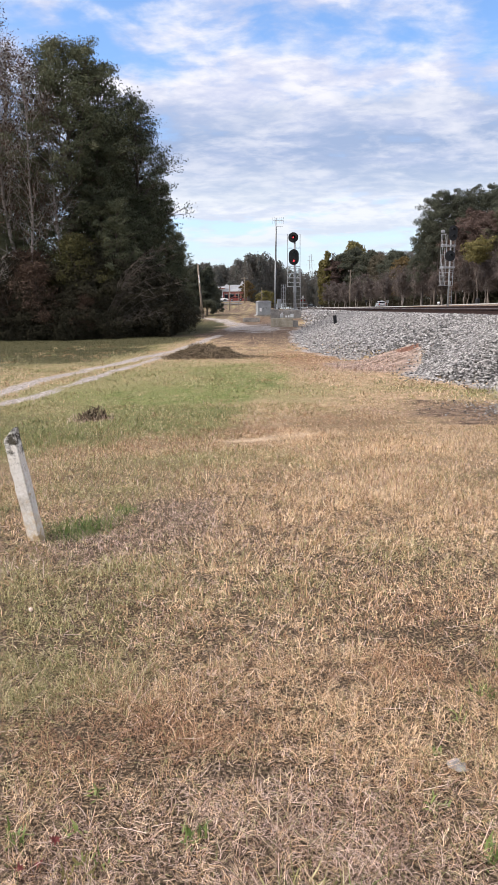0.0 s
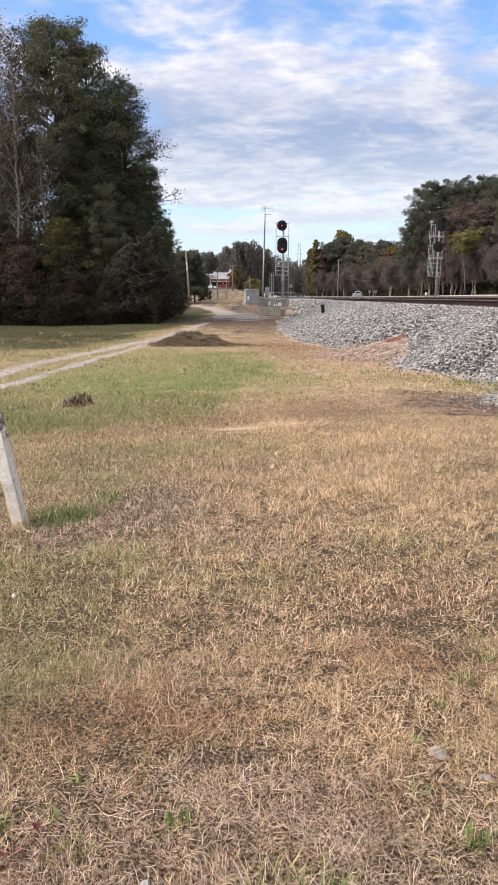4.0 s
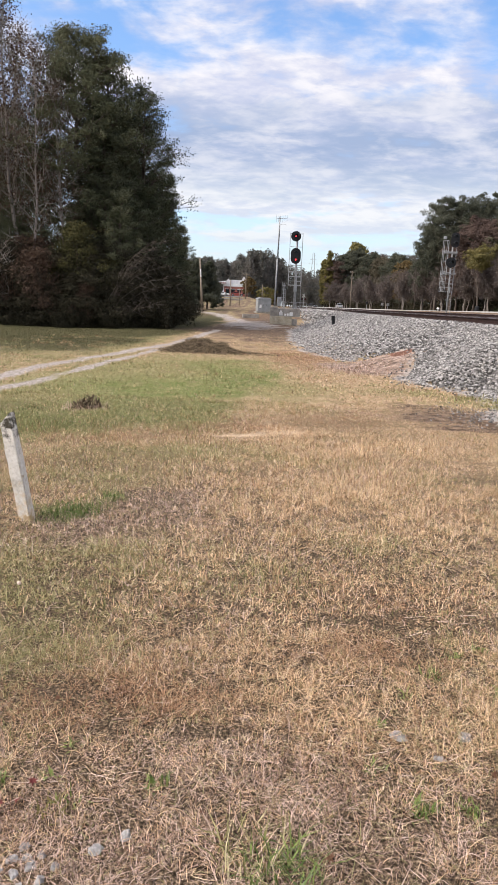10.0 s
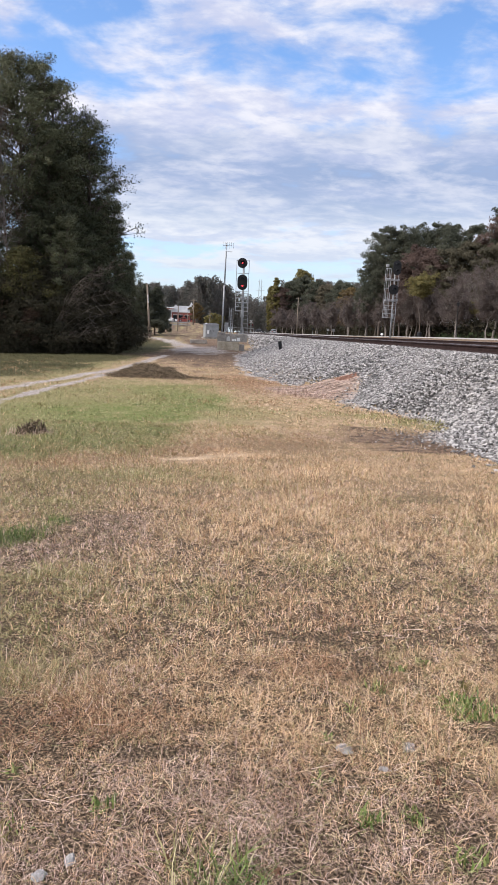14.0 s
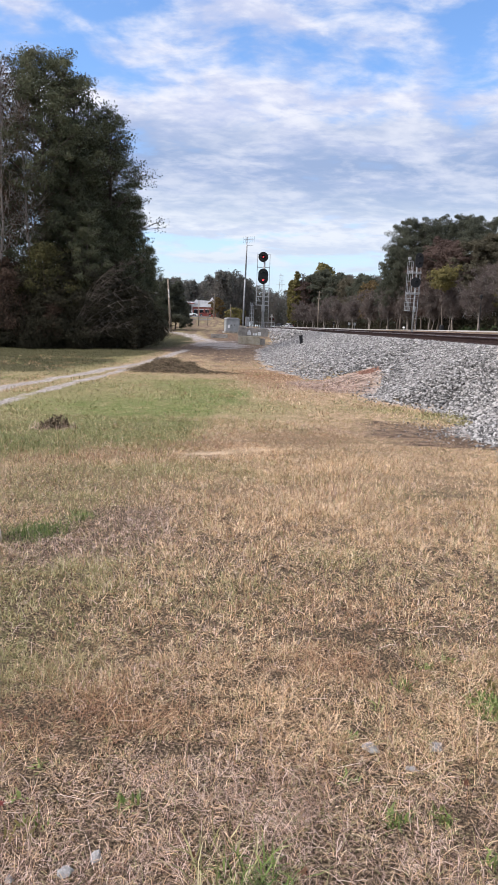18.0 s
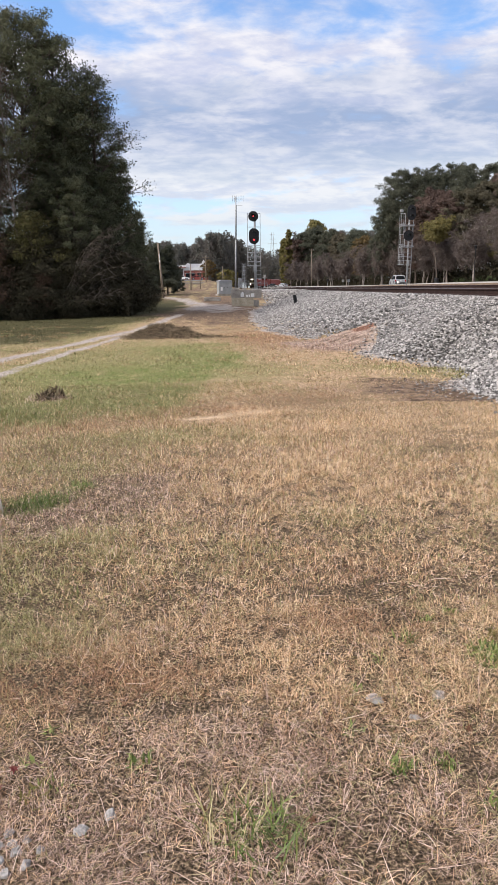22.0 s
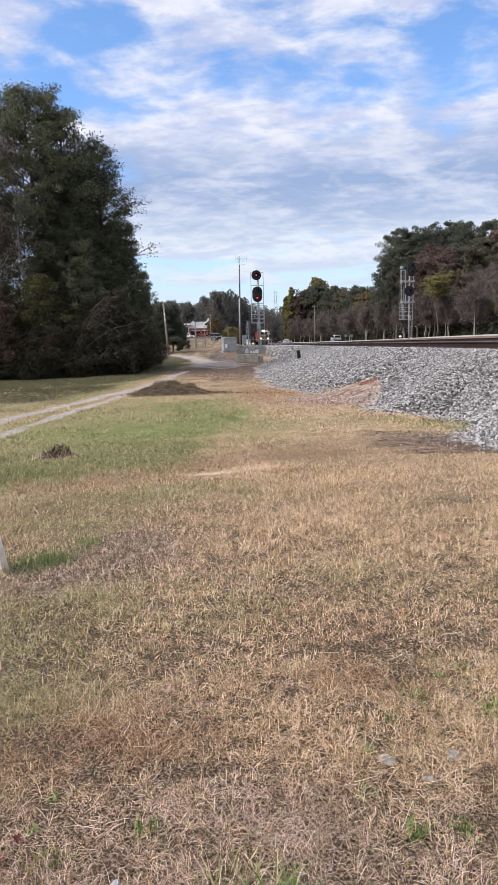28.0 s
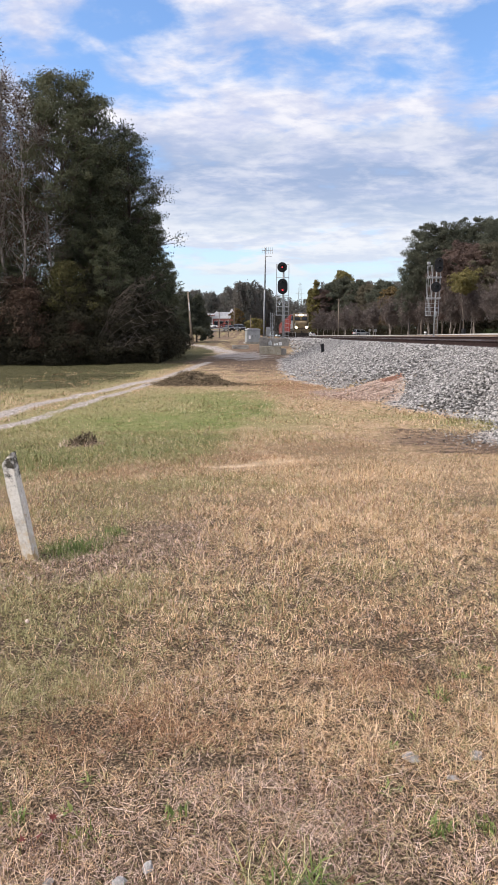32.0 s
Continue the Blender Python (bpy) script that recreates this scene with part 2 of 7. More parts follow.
    c = mixed(edge("ruddy", 0.2, 0.8, 0.6), c, russet)
    worn = ramp(tex(24.0, 9), (0.34, (0.40, 0.29, 0.19)), (0.5, (0.62, 0.47, 0.32)), (0.66, (0.78, 0.62, 0.45)))
    c = mixed(edge("pale", 0.55, 0.95, 0.4), c, worn)
    c = mixed(edge("green", 0.15, 0.85, 1.1, frayed), c, green)
    # olive grass tones with the wood's shade mixed in
    shaded_olive = ramp(tex(11.0, 10), (0.34, (0.030, 0.029, 0.014)), (0.5, (0.072, 0.068, 0.031)), (0.66, (0.15, 0.13, 0.068)))
    c = mixed(edge("olive_shade", 0.25, 0.8, 0.9, frayed), c, shaded_olive)
    c = mixed(edge("sward", 0.2, 0.8, 0.2), c, soil)
    c = mixed(edge("pale", 0.8, 1.1, 0.4), c, worn)
    c = mixed(edge("dirt", 0.3, 0.75, 1.0, frayed), c, dirt)
    c = mixed(edge("gravel", 0.35, 0.8, 1.1, frayed), c, gravel)
    c = mixed(edge("clay", 0.2, 0.4, 0.3), c, clay)
    c = mixed(edge("clay", 0.78, 0.90, 0.35), c, red)
    l(c, b.inputs["Base Color"])
    b.inputs["Roughness"].default_value, b.inputs["Specular IOR Level"].default_value = 0.95, 0.1
    bp = n("ShaderNodeBump")
    bp.inputs["Strength"].default_value, bp.inputs["Distance"].default_value = 0.8, 0.05
    l(tex(16, 8), bp.inputs["Height"])
    l(bp.outputs[0], b.inputs["Normal"])
    return m


M_FIELD = ground_material()
M_STRAW = material("straw", [(0.13, 0.077, 0.042), (0.42, 0.268, 0.150), (0.66, 0.452, 0.268), (0.80, 0.58, 0.37), (0.88, 0.71, 0.49)], 0.9, 0.75, island=0.8, fine=0.3)
M_THATCH = material("thatch", [(0.09, 0.058, 0.046), (0.27, 0.178, 0.140), (0.45, 0.313, 0.252), (0.61, 0.452, 0.372), (0.75, 0.60, 0.51)], 0.9, 0.8, island=0.8, fine=0.3)
M_RUDDY = material("ruddy_grass", [(0.10, 0.054, 0.032), (0.27, 0.148, 0.085), (0.42, 0.25, 0.15), (0.56, 0.38, 0.245)], 0.9, 0.8, island=0.7, fine=0.3)
M_GREEN = material("green_blade", [(0.055, 0.072, 0.020), (0.12, 0.150, 0.042), (0.20, 0.225, 0.078), (0.31, 0.305, 0.13), (0.48, 0.43, 0.22)], 0.8, 0.6, island=0.6, fine=0.3)
M_OLIVEGRASS = material("olive_blade", [(0.082, 0.075, 0.029), (0.175, 0.162, 0.065), (0.29, 0.270, 0.120), (0.43, 0.39, 0.20), (0.57, 0.51, 0.31)], 0.9, 0.7, island=0.7, fine=0.3)
# olive blades, coloured darker for the shade at the wood's foot
M_SHADEDGRASS = material("damp_grass", [(0.036, 0.036, 0.016), (0.068, 0.066, 0.028), (0.115, 0.104, 0.05)], 1.2, 0.7, island=0.55)
M_WEED = material("weed", [(0.058, 0.090, 0.020), (0.125, 0.175, 0.038), (0.24, 0.28, 0.085)], 6, 0.5, island=0.5)
M_REDLEAF = material("red_leaf", [(0.13, 0.022, 0.024), (0.20, 0.040, 0.038), (0.27, 0.075, 0.06)], 20, 0.6, island=0.3)
M_DEADLEAF = material("dead_leaf", [(0.07, 0.035, 0.024), (0.14, 0.068, 0.042), (0.20, 0.105, 0.065)], 20, 0.7, island=0.4)
M_STONE = material("ballast_stone", [(0.06, 0.057, 0.056), (0.17, 0.163, 0.158), (0.31, 0.298, 0.288), (0.53, 0.51, 0.49)], 7, 0.85, island=0.7, bump=0.3, bump_scale=60)
M_BALLAST = material("ballast_bed", [(0.035, 0.033, 0.033), (0.11, 0.105, 0.10), (0.25, 0.245, 0.24)], 12, 0.9, bump=1.0, bump_scale=22, fine=0.6)
M_CONCRETE = material("concrete", [(0.15, 0.135, 0.118), (0.30, 0.275, 0.245), (0.44, 0.41, 0.365)], 2.6, 0.9, bump=0.4, bump_scale=30)
M_TANCON = material("stained_concrete", [(0.22, 0.185, 0.135), (0.42, 0.365, 0.27), (0.56, 0.50, 0.40)], 1.8, 0.9, bump=0.4, bump_scale=30)
M_POST = material("whitewashed_post", [(0.42, 0.38, 0.32), (0.68, 0.64, 0.57), (0.79, 0.755, 0.69), (0.84, 0.81, 0.76)], 5, 0.85, bump=0.6, bump_scale=45, fine=0.45)


def post_material():
    """Whitewash over concrete: dark lichen towards the top, clay stain at the foot."""
    m = M_POST
    nt = m.node_tree
    n, l = nt.nodes.new, nt.links.new
    b = nt.nodes["Principled BSDF"]
    base = b.inputs["Base Color"].links[0].from_socket
    tc, sep, tx = n("ShaderNodeTexCoord"), n("ShaderNodeSeparateXYZ"), n("ShaderNodeTexNoise")
    l(tc.outputs["Object"], sep.inputs[0]), l(tc.outputs["Object"], tx.inputs["Vector"])
    tx.inputs["Scale"].default_value, tx.inputs["Detail"].default_value, tx.inputs["Roughness"].default_value = 17, 8, 0.7

    def blend(lo, hi, color, under, amount):
        r, a, g, x = n("ShaderNodeMapRange"), n("ShaderNodeMath"), n("ShaderNodeMapRange"), n("ShaderNodeMix")
        r.inputs["From Min"].default_value, r.inputs["From Max"].default_value = lo, hi
        l(sep.outputs["Z"], r.inputs["Value"])
        a.operation = "MULTIPLY_ADD"
        l(r.outputs[0], a.inputs[0]), l(tx.outputs["Fac"], a.inputs[2])
        a.inputs[1].default_value = amount
        g.inputs["From Min"].default_value, g.inputs["From Max"].default_value = 0.62, 0.76
        l(a.outputs[0], g.inputs["Value"])
        x.data_type = "RGBA"
        l(g.outputs[0], x.inputs[0]), l(under, x.inputs[6])
        x.inputs[7].default_value = (*color, 1)
        return x.outputs[2]

    c = blend(0.40, 0.05, (0.66, 0.55, 0.40), base, 0.24)
    c = blend(0.40, 0.76, (0.075, 0.068, 0.052), c, 0.24)
    c = blend(0.12, 0.02, (0.50, 0.37, 0.21), c, 0.22)
    l(c, b.inputs["Base Color"])


post_material()
M_RUST = material("rusty_rail", [(0.016, 0.010, 0.009), (0.030, 0.018, 0.016), (0.05, 0.030, 0.026)], 5, 0.9, bump=0.3)
M_RAILTOP = material("worn_rail_head", [(0.20, 0.17, 0.155), (0.32, 0.28, 0.26)], 8, 0.42, metal=0.85)
M_TIE = material("weathered_tie", [(0.02, 0.014, 0.012), (0.045, 0.031, 0.027), (0.09, 0.066, 0.056)], 4, 0.9, bump=0.6, stretch=(1, 6, 1))
M_GALV = material("galvanised_steel", [(0.22, 0.23, 0.235), (0.33, 0.335, 0.34), (0.44, 0.445, 0.45)], 5, 0.6, metal=0.2)
M_BLACK = material("black_paint", [(0.008, 0.008, 0.009), (0.016, 0.016, 0.017)], 5, 0.6)
M_CASE = material("grey_case", [(0.24, 0.25, 0.25), (0.34, 0.35, 0.35)], 2, 0.6, metal=0.15)
M_WOOD = material("weathered_pole", [(0.10, 0.08, 0.06), (0.22, 0.18, 0.14), (0.32, 0.28, 0.24)], 3, 0.9, bump=0.5, stretch=(6, 6, 1))
M_BARK = material("bark", [(0.045, 0.036, 0.03), (0.10, 0.082, 0.068), (0.19, 0.165, 0.14)], 3, 0.95, bump=0.7, stretch=(5, 5, 1))
M_PALEBARK = material("pale_bark", [(0.13, 0.112, 0.098), (0.25, 0.218, 0.192), (0.37, 0.33, 0.295)], 3, 0.9, bump=0.5, stretch=(4, 4, 1))
M_LEAF = material("dark_foliage", [(0.052, 0.054, 0.034), (0.078, 0.086, 0.050), (0.105, 0.112, 0.064), (0.135, 0.128, 0.078)], 0.30, 0.85, island=0.22, per_object=0.42)
# base colour raised partly to carry the haze over the roadside wood
M_DULL = material("dull_broadleaf", [(0.094, 0.086, 0.060), (0.120, 0.108, 0.074), (0.149, 0.127, 0.089)], 0.2, 0.9, island=0.2, per_object=0.4, sheer=0.4)
M_OLIVE = material("olive_foliage", [(0.036, 0.036, 0.014), (0.062, 0.058, 0.022), (0.094, 0.082, 0.032)], 0.5, 0.85, island=0.45)
M_RUSSET = material("russet_foliage", [(0.040, 0.027, 0.020), (0.076, 0.048, 0.034), (0.118, 0.076, 0.052)], 0.5, 0.7, island=0.5)
# needle colour paled in part for distance haze
M_PINE = material("pine_needles", [(0.074, 0.079, 0.059), (0.094, 0.100, 0.072), (0.113, 0.118, 0.085)], 0.35, 0.9, island=0.25, sheer=0.4)
M_AUTUMN = material("autumn_red_brown", [(0.094, 0.068, 0.058), (0.138, 0.097, 0.081), (0.176, 0.123, 0.103)], 0.4, 0.7, island=0.5, sheer=0.4)
M_YELLOW = material("yellow_green_foliage", [(0.102, 0.094, 0.034), (0.180, 0.156, 0.054), (0.264, 0.216, 0.074)], 0.4, 0.65, island=0.5, sheer=0.4)
M_ORANGE = material("orange_foliage", [(0.075, 0.052, 0.022), (0.135, 0.092, 0.036), (0.20, 0.138, 0.054)], 0.4, 0.65, island=0.5, sheer=0.4)
M_TWIG = material("bare_twigs", [(0.085, 0.067, 0.059), (0.130, 0.104, 0.092), (0.180, 0.148, 0.132)], 0.5, 0.9, island=0.5, sheer=0.4)
M_HEDGE = material("clipped_hedge", [(0.020, 0.030, 0.014), (0.04, 0.055, 0.022), (0.06, 0.075, 0.03)], 1.5, 0.7, island=0.4)
# greyer and paler than near foliage: distance haze put into the colour
M_FARHAZE = material("hazed_far_foliage", [(0.102, 0.108, 0.096), (0.124, 0.130, 0.114), (0.160, 0.142, 0.128), (0.128, 0.134, 0.115)], 0.05, 0.9, island=0.18, sheer=0.4)
M_ASPHALT = material("asphalt", [(0.09, 0.09, 0.09), (0.14, 0.14, 0.138), (0.19, 0.185, 0.18)], 1.5, 0.9, bump=0.3)
M_KERB = material("kerb_concrete", [(0.34, 0.33, 0.31), (0.46, 0.45, 0.43)], 3, 0.9)
M_WHITE = material("white_paint", [(0.68, 0.68, 0.67), (0.80, 0.80, 0.79)], 3, 0.45, coat=0.3)
M_SILVER = material("silver_car_paint", [(0.36, 0.375, 0.39), (0.46, 0.475, 0.49)], 3, 0.35, metal=0.3, coat=0.6)
M_DARKCAR = material("dark_car_paint", [(0.02, 0.022, 0.026), (0.035, 0.037, 0.042)], 3, 0.3, coat=0.7)
M_GLASSY = material("dark_window", [(0.012, 0.014, 0.016), (0.022, 0.025, 0.028)], 3, 0.08)
M_RUBBER = material("rubber", [(0.015, 0.015, 0.015), (0.03, 0.03, 0.03)], 5, 0.85)
M_RED = material("dull_red_paint", [(0.17, 0.035, 0.028), (0.27, 0.058, 0.045), (0.34, 0.10, 0.08)], 0.7, 0.65, fine=0.45)
M_REDWALL = material("red_brick_wall", [(0.20, 0.075, 0.06), (0.31, 0.12, 0.098)], 2, 0.85)
M_GOLD = material("yellow_loco_paint", [(0.060, 0.045, 0.025), (0.13, 0.094, 0.046)], 1.5, 0.5, fine=0.4)
M_LOCO = material("dark_loco_paint", [(0.020, 0.026, 0.045), (0.035, 0.042, 0.065)], 1.5, 0.5, fine=0.4)
M_UNDER = material("grimy_running_gear", [(0.02, 0.018, 0.016), (0.05, 0.043, 0.038)], 3, 0.9)
M_LAMP = material("lit_headlight", [(0.9, 0.86, 0.75), (0.95, 0.9, 0.8)], 3, 0.3, emit=((1.0, 0.80, 0.52), 26.0))
M_REDLAMP = material("lit_red_lens", [(0.6, 0.03, 0.03), (0.7, 0.04, 0.04)], 3, 0.3, emit=((1.0, 0.08, 0.10), 0.75))
M_TAILLAMP = material("red_lens", [(0.30, 0.01, 0.01), (0.40, 0.02, 0.02)], 3, 0.25)
M_ROOF = material("pale_roofing", [(0.55, 0.55, 0.56), (0.68, 0.68, 0.69)], 1.5, 0.7)
M_PEBBLE = material("grey_pebble", [(0.22, 0.213, 0.206), (0.43, 0.42, 0.41)], 12, 0.85, bump=0.4)
# leaves low in the woods: their shade is put into this dark colour
M_SHADEDLEAF = material("shaded_leaf", [(0.022, 0.022, 0.014), (0.036, 0.033, 0.020), (0.056, 0.046, 0.030)], 0.6, 0.9, island=0.4)
M_HEAPSOIL = material("leaf_mould", [(0.022, 0.016, 0.011), (0.055, 0.040, 0.028), (0.12, 0.092, 0.064)], 14, 0.95, bump=1.0, bump_scale=30, fine=0.6)
M_BRUSH = material("brush_heap", [(0.06, 0.045, 0.030), (0.15, 0.115, 0.074), (0.36, 0.28, 0.19)], 9, 0.95, island=0.6)

# ---- mesh helpers ----


def mesh_np(name, verts, faces, mat, smooth=False):
    """One mesh from arrays: verts (n, 3) and faces, a list of (m, k) index arrays."""
    me = bpy.data.meshes.new(name)
    verts = np.asarray(verts, np.float32)
    me.vertices.add(len(verts))
    me.vertices.foreach_set("co", verts.ravel())
    loops = np.concatenate([np.asarray(f, np.int32).ravel() for f in faces])
    sizes = np.concatenate([np.full(len(f), f.shape[1], np.int32) for f in faces])
    starts = np.concatenate([[0], np.cumsum(sizes)[:-1]]).astype(np.int32)
    me.loops.add(len(loops))
    me.loops.foreach_set("vertex_index", loops)
    me.polygons.add(len(sizes))
    me.polygons.foreach_set("loop_start", starts)
    me.polygons.foreach_set("use_smooth", np.full(len(sizes), smooth, bool))
    me.update(calc_edges=True)
    me.materials.append(mat)
    return me


def part(name, bm, mat, parent, label="", smooth=False):
    """Links a bmesh (or a mesh) as one object under parent."""
    if isinstance(bm, bmesh.types.BMesh):
        me = bpy.data.meshes.new(name)
        for f in bm.faces:
            f.smooth = smooth
        bm.to_mesh(me)
        bm.free()
        me.materials.append(mat)
    else:
        me = bm
    ob = new(name, me)
    ob.parent = parent
    if label:
        ob["label"] = label
    return ob


def thing(name, label, category, m=None, group="", kind=""):
    ob = new(name)
    ob.empty_display_size = 0.1
    if m is not None:
        ob.matrix_basis = m
    return tagged(ob, label, category, group, kind)


def box(sx, sy, sz, x=0, y=0, z=0, bevel=0.0, turn=None, bm=None, taper=None):
    """A bevelled block with its middle at x, y and its foot at z. taper: scale of the top in x, y."""
    bm = bm or bmesh.new()
    vs = bmesh.ops.create_cube(bm, size=1.0)["verts"]
    for v in vs:
        k = taper if taper and v.co.z > 0 else (1, 1)
        v.co = Vector((v.co.x * sx * k[0], v.co.y * sy * k[1], (v.co.z + 0.5) * sz))
    if turn is not None:
        bmesh.ops.transform(bm, matrix=turn, verts=vs)
    bmesh.ops.translate(bm, verts=vs, vec=(x, y, z))
    if bevel:
        es = list({e for v in vs for e in v.link_edges})
        bmesh.ops.bevel(bm, geom=es, offset=bevel, segments=2, affect="EDGES", profile=0.6)
    return bm


def tube(p0, p1, r0, r1=None, n=8, bm=None):
    """A round bar from p0 to p1."""
    bm = bm or bmesh.new()
    p0, p1 = Vector(p0), Vector(p1)
    r1 = r0 if r1 is None else r1
    d = p1 - p0
    m = Matrix.Translation((p0 + p1) / 2) @ d.to_track_quat("Z", "Y").to_matrix().to_4x4()
    bmesh.ops.create_cone(bm, cap_ends=True, segments=n, radius1=r0, radius2=r1, depth=d.length, matrix=m)
    return bm


def prism(outline, depth, bm=None, axis="y", bevel=0.0):
    """An outline of (a, z) extruded along an axis, centred on it."""
    bm = bm or bmesh.new()
    at = (lambda a, z, d: (a, d, z)) if axis == "y" else (lambda a, z, d: (d, a, z))
    front = [bm.verts.new(at(a, z, -depth / 2)) for a, z in outline]
    back = [bm.verts.new(at(a, z, depth / 2)) for a, z in outline]
    fs = [bm.faces.new(front), bm.faces.new(back[::-1])]
    k = len(outline)
    for i in range(k):
        fs.append(bm.faces.new((front[(i + 1) % k], front[i], back[i], back[(i + 1) % k])))
    bmesh.ops.recalc_face_normals(bm, faces=fs)
    if bevel:
        es = list({e for f in fs for e in f.edges})
        bmesh.ops.bevel(bm, geom=es, offset=bevel, segments=2, affect="EDGES", profile=0.6)
    return bm


def disc(r, depth, x=0, y=0, z=0, n=20, bm=None, r2=None):
    """A short cylinder whose axis runs along y."""
    return tube((x, y - depth / 2, z), (x, y + depth / 2, z), r, r2, n, bm)


def smooth01(a, b, v):
    k = np.clip((np.asarray(v, float) - a) / (b - a), 0, 1)
    return k * k * (3 - 2 * k)


_table = np.random.RandomState(7).rand(256, 256)


def value_noise(x, y, scale):
    """Smooth noise in 0..1 on the plan."""
    x, y = np.asarray(x, float) / scale, np.asarray(y, float) / scale
    i, j = np.floor(x).astype(int), np.floor(y).astype(int)
    fx, fy = x - i, y - j
    fx, fy = fx * fx * (3 - 2 * fx), fy * fy * (3 - 2 * fy)
    q = lambda a, b: _table[a % 256, b % 256]
    return (q(i, j) * (1 - fx) + q(i + 1, j) * fx) * (1 - fy) + (q(i, j + 1) * (1 - fx) + q(i + 1, j + 1) * fx) * fy


# ---- the plan: track line, banks and ground ----
TRACK_TAN = 0.0365                     # the straight's drift to the right
TA = math.atan(TRACK_TAN)
STRAIGHT, RADIUS, BEND = 385.0, 185.0, 1.15


def line(s):
    """Place and heading (radians to the right of straight ahead) of the line u = 0 at s metres."""
    t0, n0 = Vector((math.sin(TA), math.cos(TA))), Vector((math.cos(TA), -math.sin(TA)))
    if s <= STRAIGHT:
        return t0 * s, TA
    a = min((s - STRAIGHT) / RADIUS, BEND)
    p = t0 * (STRAIGHT + RADIUS * math.sin(a)) + n0 * RADIUS * (1 - math.cos(a))
    if a == BEND:
        p += Vector((math.sin(TA + a), math.cos(TA + a))) * (s - STRAIGHT - RADIUS * BEND)
    return p, TA + a


def spot(s, u, z=0.0):
    """World place at s along the line and u to its right."""
    p, h = line(s)
    return Vector((p.x + math.cos(h) * u, p.y - math.sin(h) * u, z))


def su(x, y):
    return x * math.sin(TA) + y * math.cos(TA), x * math.cos(TA) - y * math.sin(TA)


SHOULDER_U, SHOULDER_Z, NEAR_U, FAR_U, RAIL_Z = 5.45, 1.30, 7.0, 11.4, 1.50


def foot_u(s):
    """Where the ballast slope meets the field."""
    s = np.asarray(s, float)
    f = np.interp(s, [-40, 8.5, 11, 11.8, 12.6, 14.8, 15.3, 15.9, 17, 18.3, 19.5, 20.5, 22, 27, 36, 46, 53, 60, 120], [3.4, 3.8, 3.75, 4.0, 4.35, 4.35, 3.9, 3.4, 3.2, 3.65, 3.95, 3.5, 2.5, 1.3, 1.0, 1.1, 1.9, 2.6, 3.0])
    return f + 0.35 * (value_noise(s, 0 * s + 3, 1.3) - 0.5)


def field_z(x, y):
    """The lie of the land left of the line."""
    z = 1.15 * smooth01(60, 88, y) + 3.0 * smooth01(110, 245, y) * smooth01(10, -2, x)
    z = z + 0.40 * np.exp(-(((x - 2.2) / 3.0) ** 2 + ((y - 59) / 8.0) ** 2))
    z = z + 0.10 * (value_noise(x, y, 5.0) - 0.5) * smooth01(5, 14, y) + 0.035 * (value_noise(x + 9, y, 0.8) - 0.5) * smooth01(3, 6, y)
    z = z + 0.10 * np.exp(-(((x + 1.35) / 1.3) ** 2 + ((y - 22.6) / 1.3) ** 2))
    # clay spill rising against the ballast, with washed grooves
    spill = np.clip((x - 2.5) / 1.95, 0, 1) ** 1.5 * smooth01(6.5, 5.0, x) * np.exp(-((y - 19.3 + 0.25 * (x - 3.8)) / 1.25) ** 2)
    z = z + spill * (0.62 + 0.34 * (value_noise(x * 0.25 + 3, y + 0.35 * x, 0.34) - 0.5) + 0.12 * (value_noise(x, y, 0.6) - 0.5))
    return z


def bank_z(s, u):
    """The ballast's surface."""
    f = foot_u(s)
    base = field_z(u + TRACK_TAN * s, s) - 0.05
    k = np.clip((u - f) / np.maximum(SHOULDER_U - f, 0.1), 0, 1)
    return base + (SHOULDER_Z - base) * k


def right_z(s):
    return 1.62 + 0.12 * smooth01(130, 70, s)


def ground_z(x, y):
    x, y = np.asarray(x, float), np.asarray(y, float)
    s, u = su(x, y)
    z = field_z(x, y)
    f = foot_u(s)
    k = np.clip((u - f - 0.15) / np.maximum(SHOULDER_U - f, 0.1), 0, 1)
    z = z + (SHOULDER_Z - 0.12 - z) * k
    return z + smooth01(13.8, 17.5, u) * (right_z(s) + 0.30 * smooth01(31, 36, u) - z)


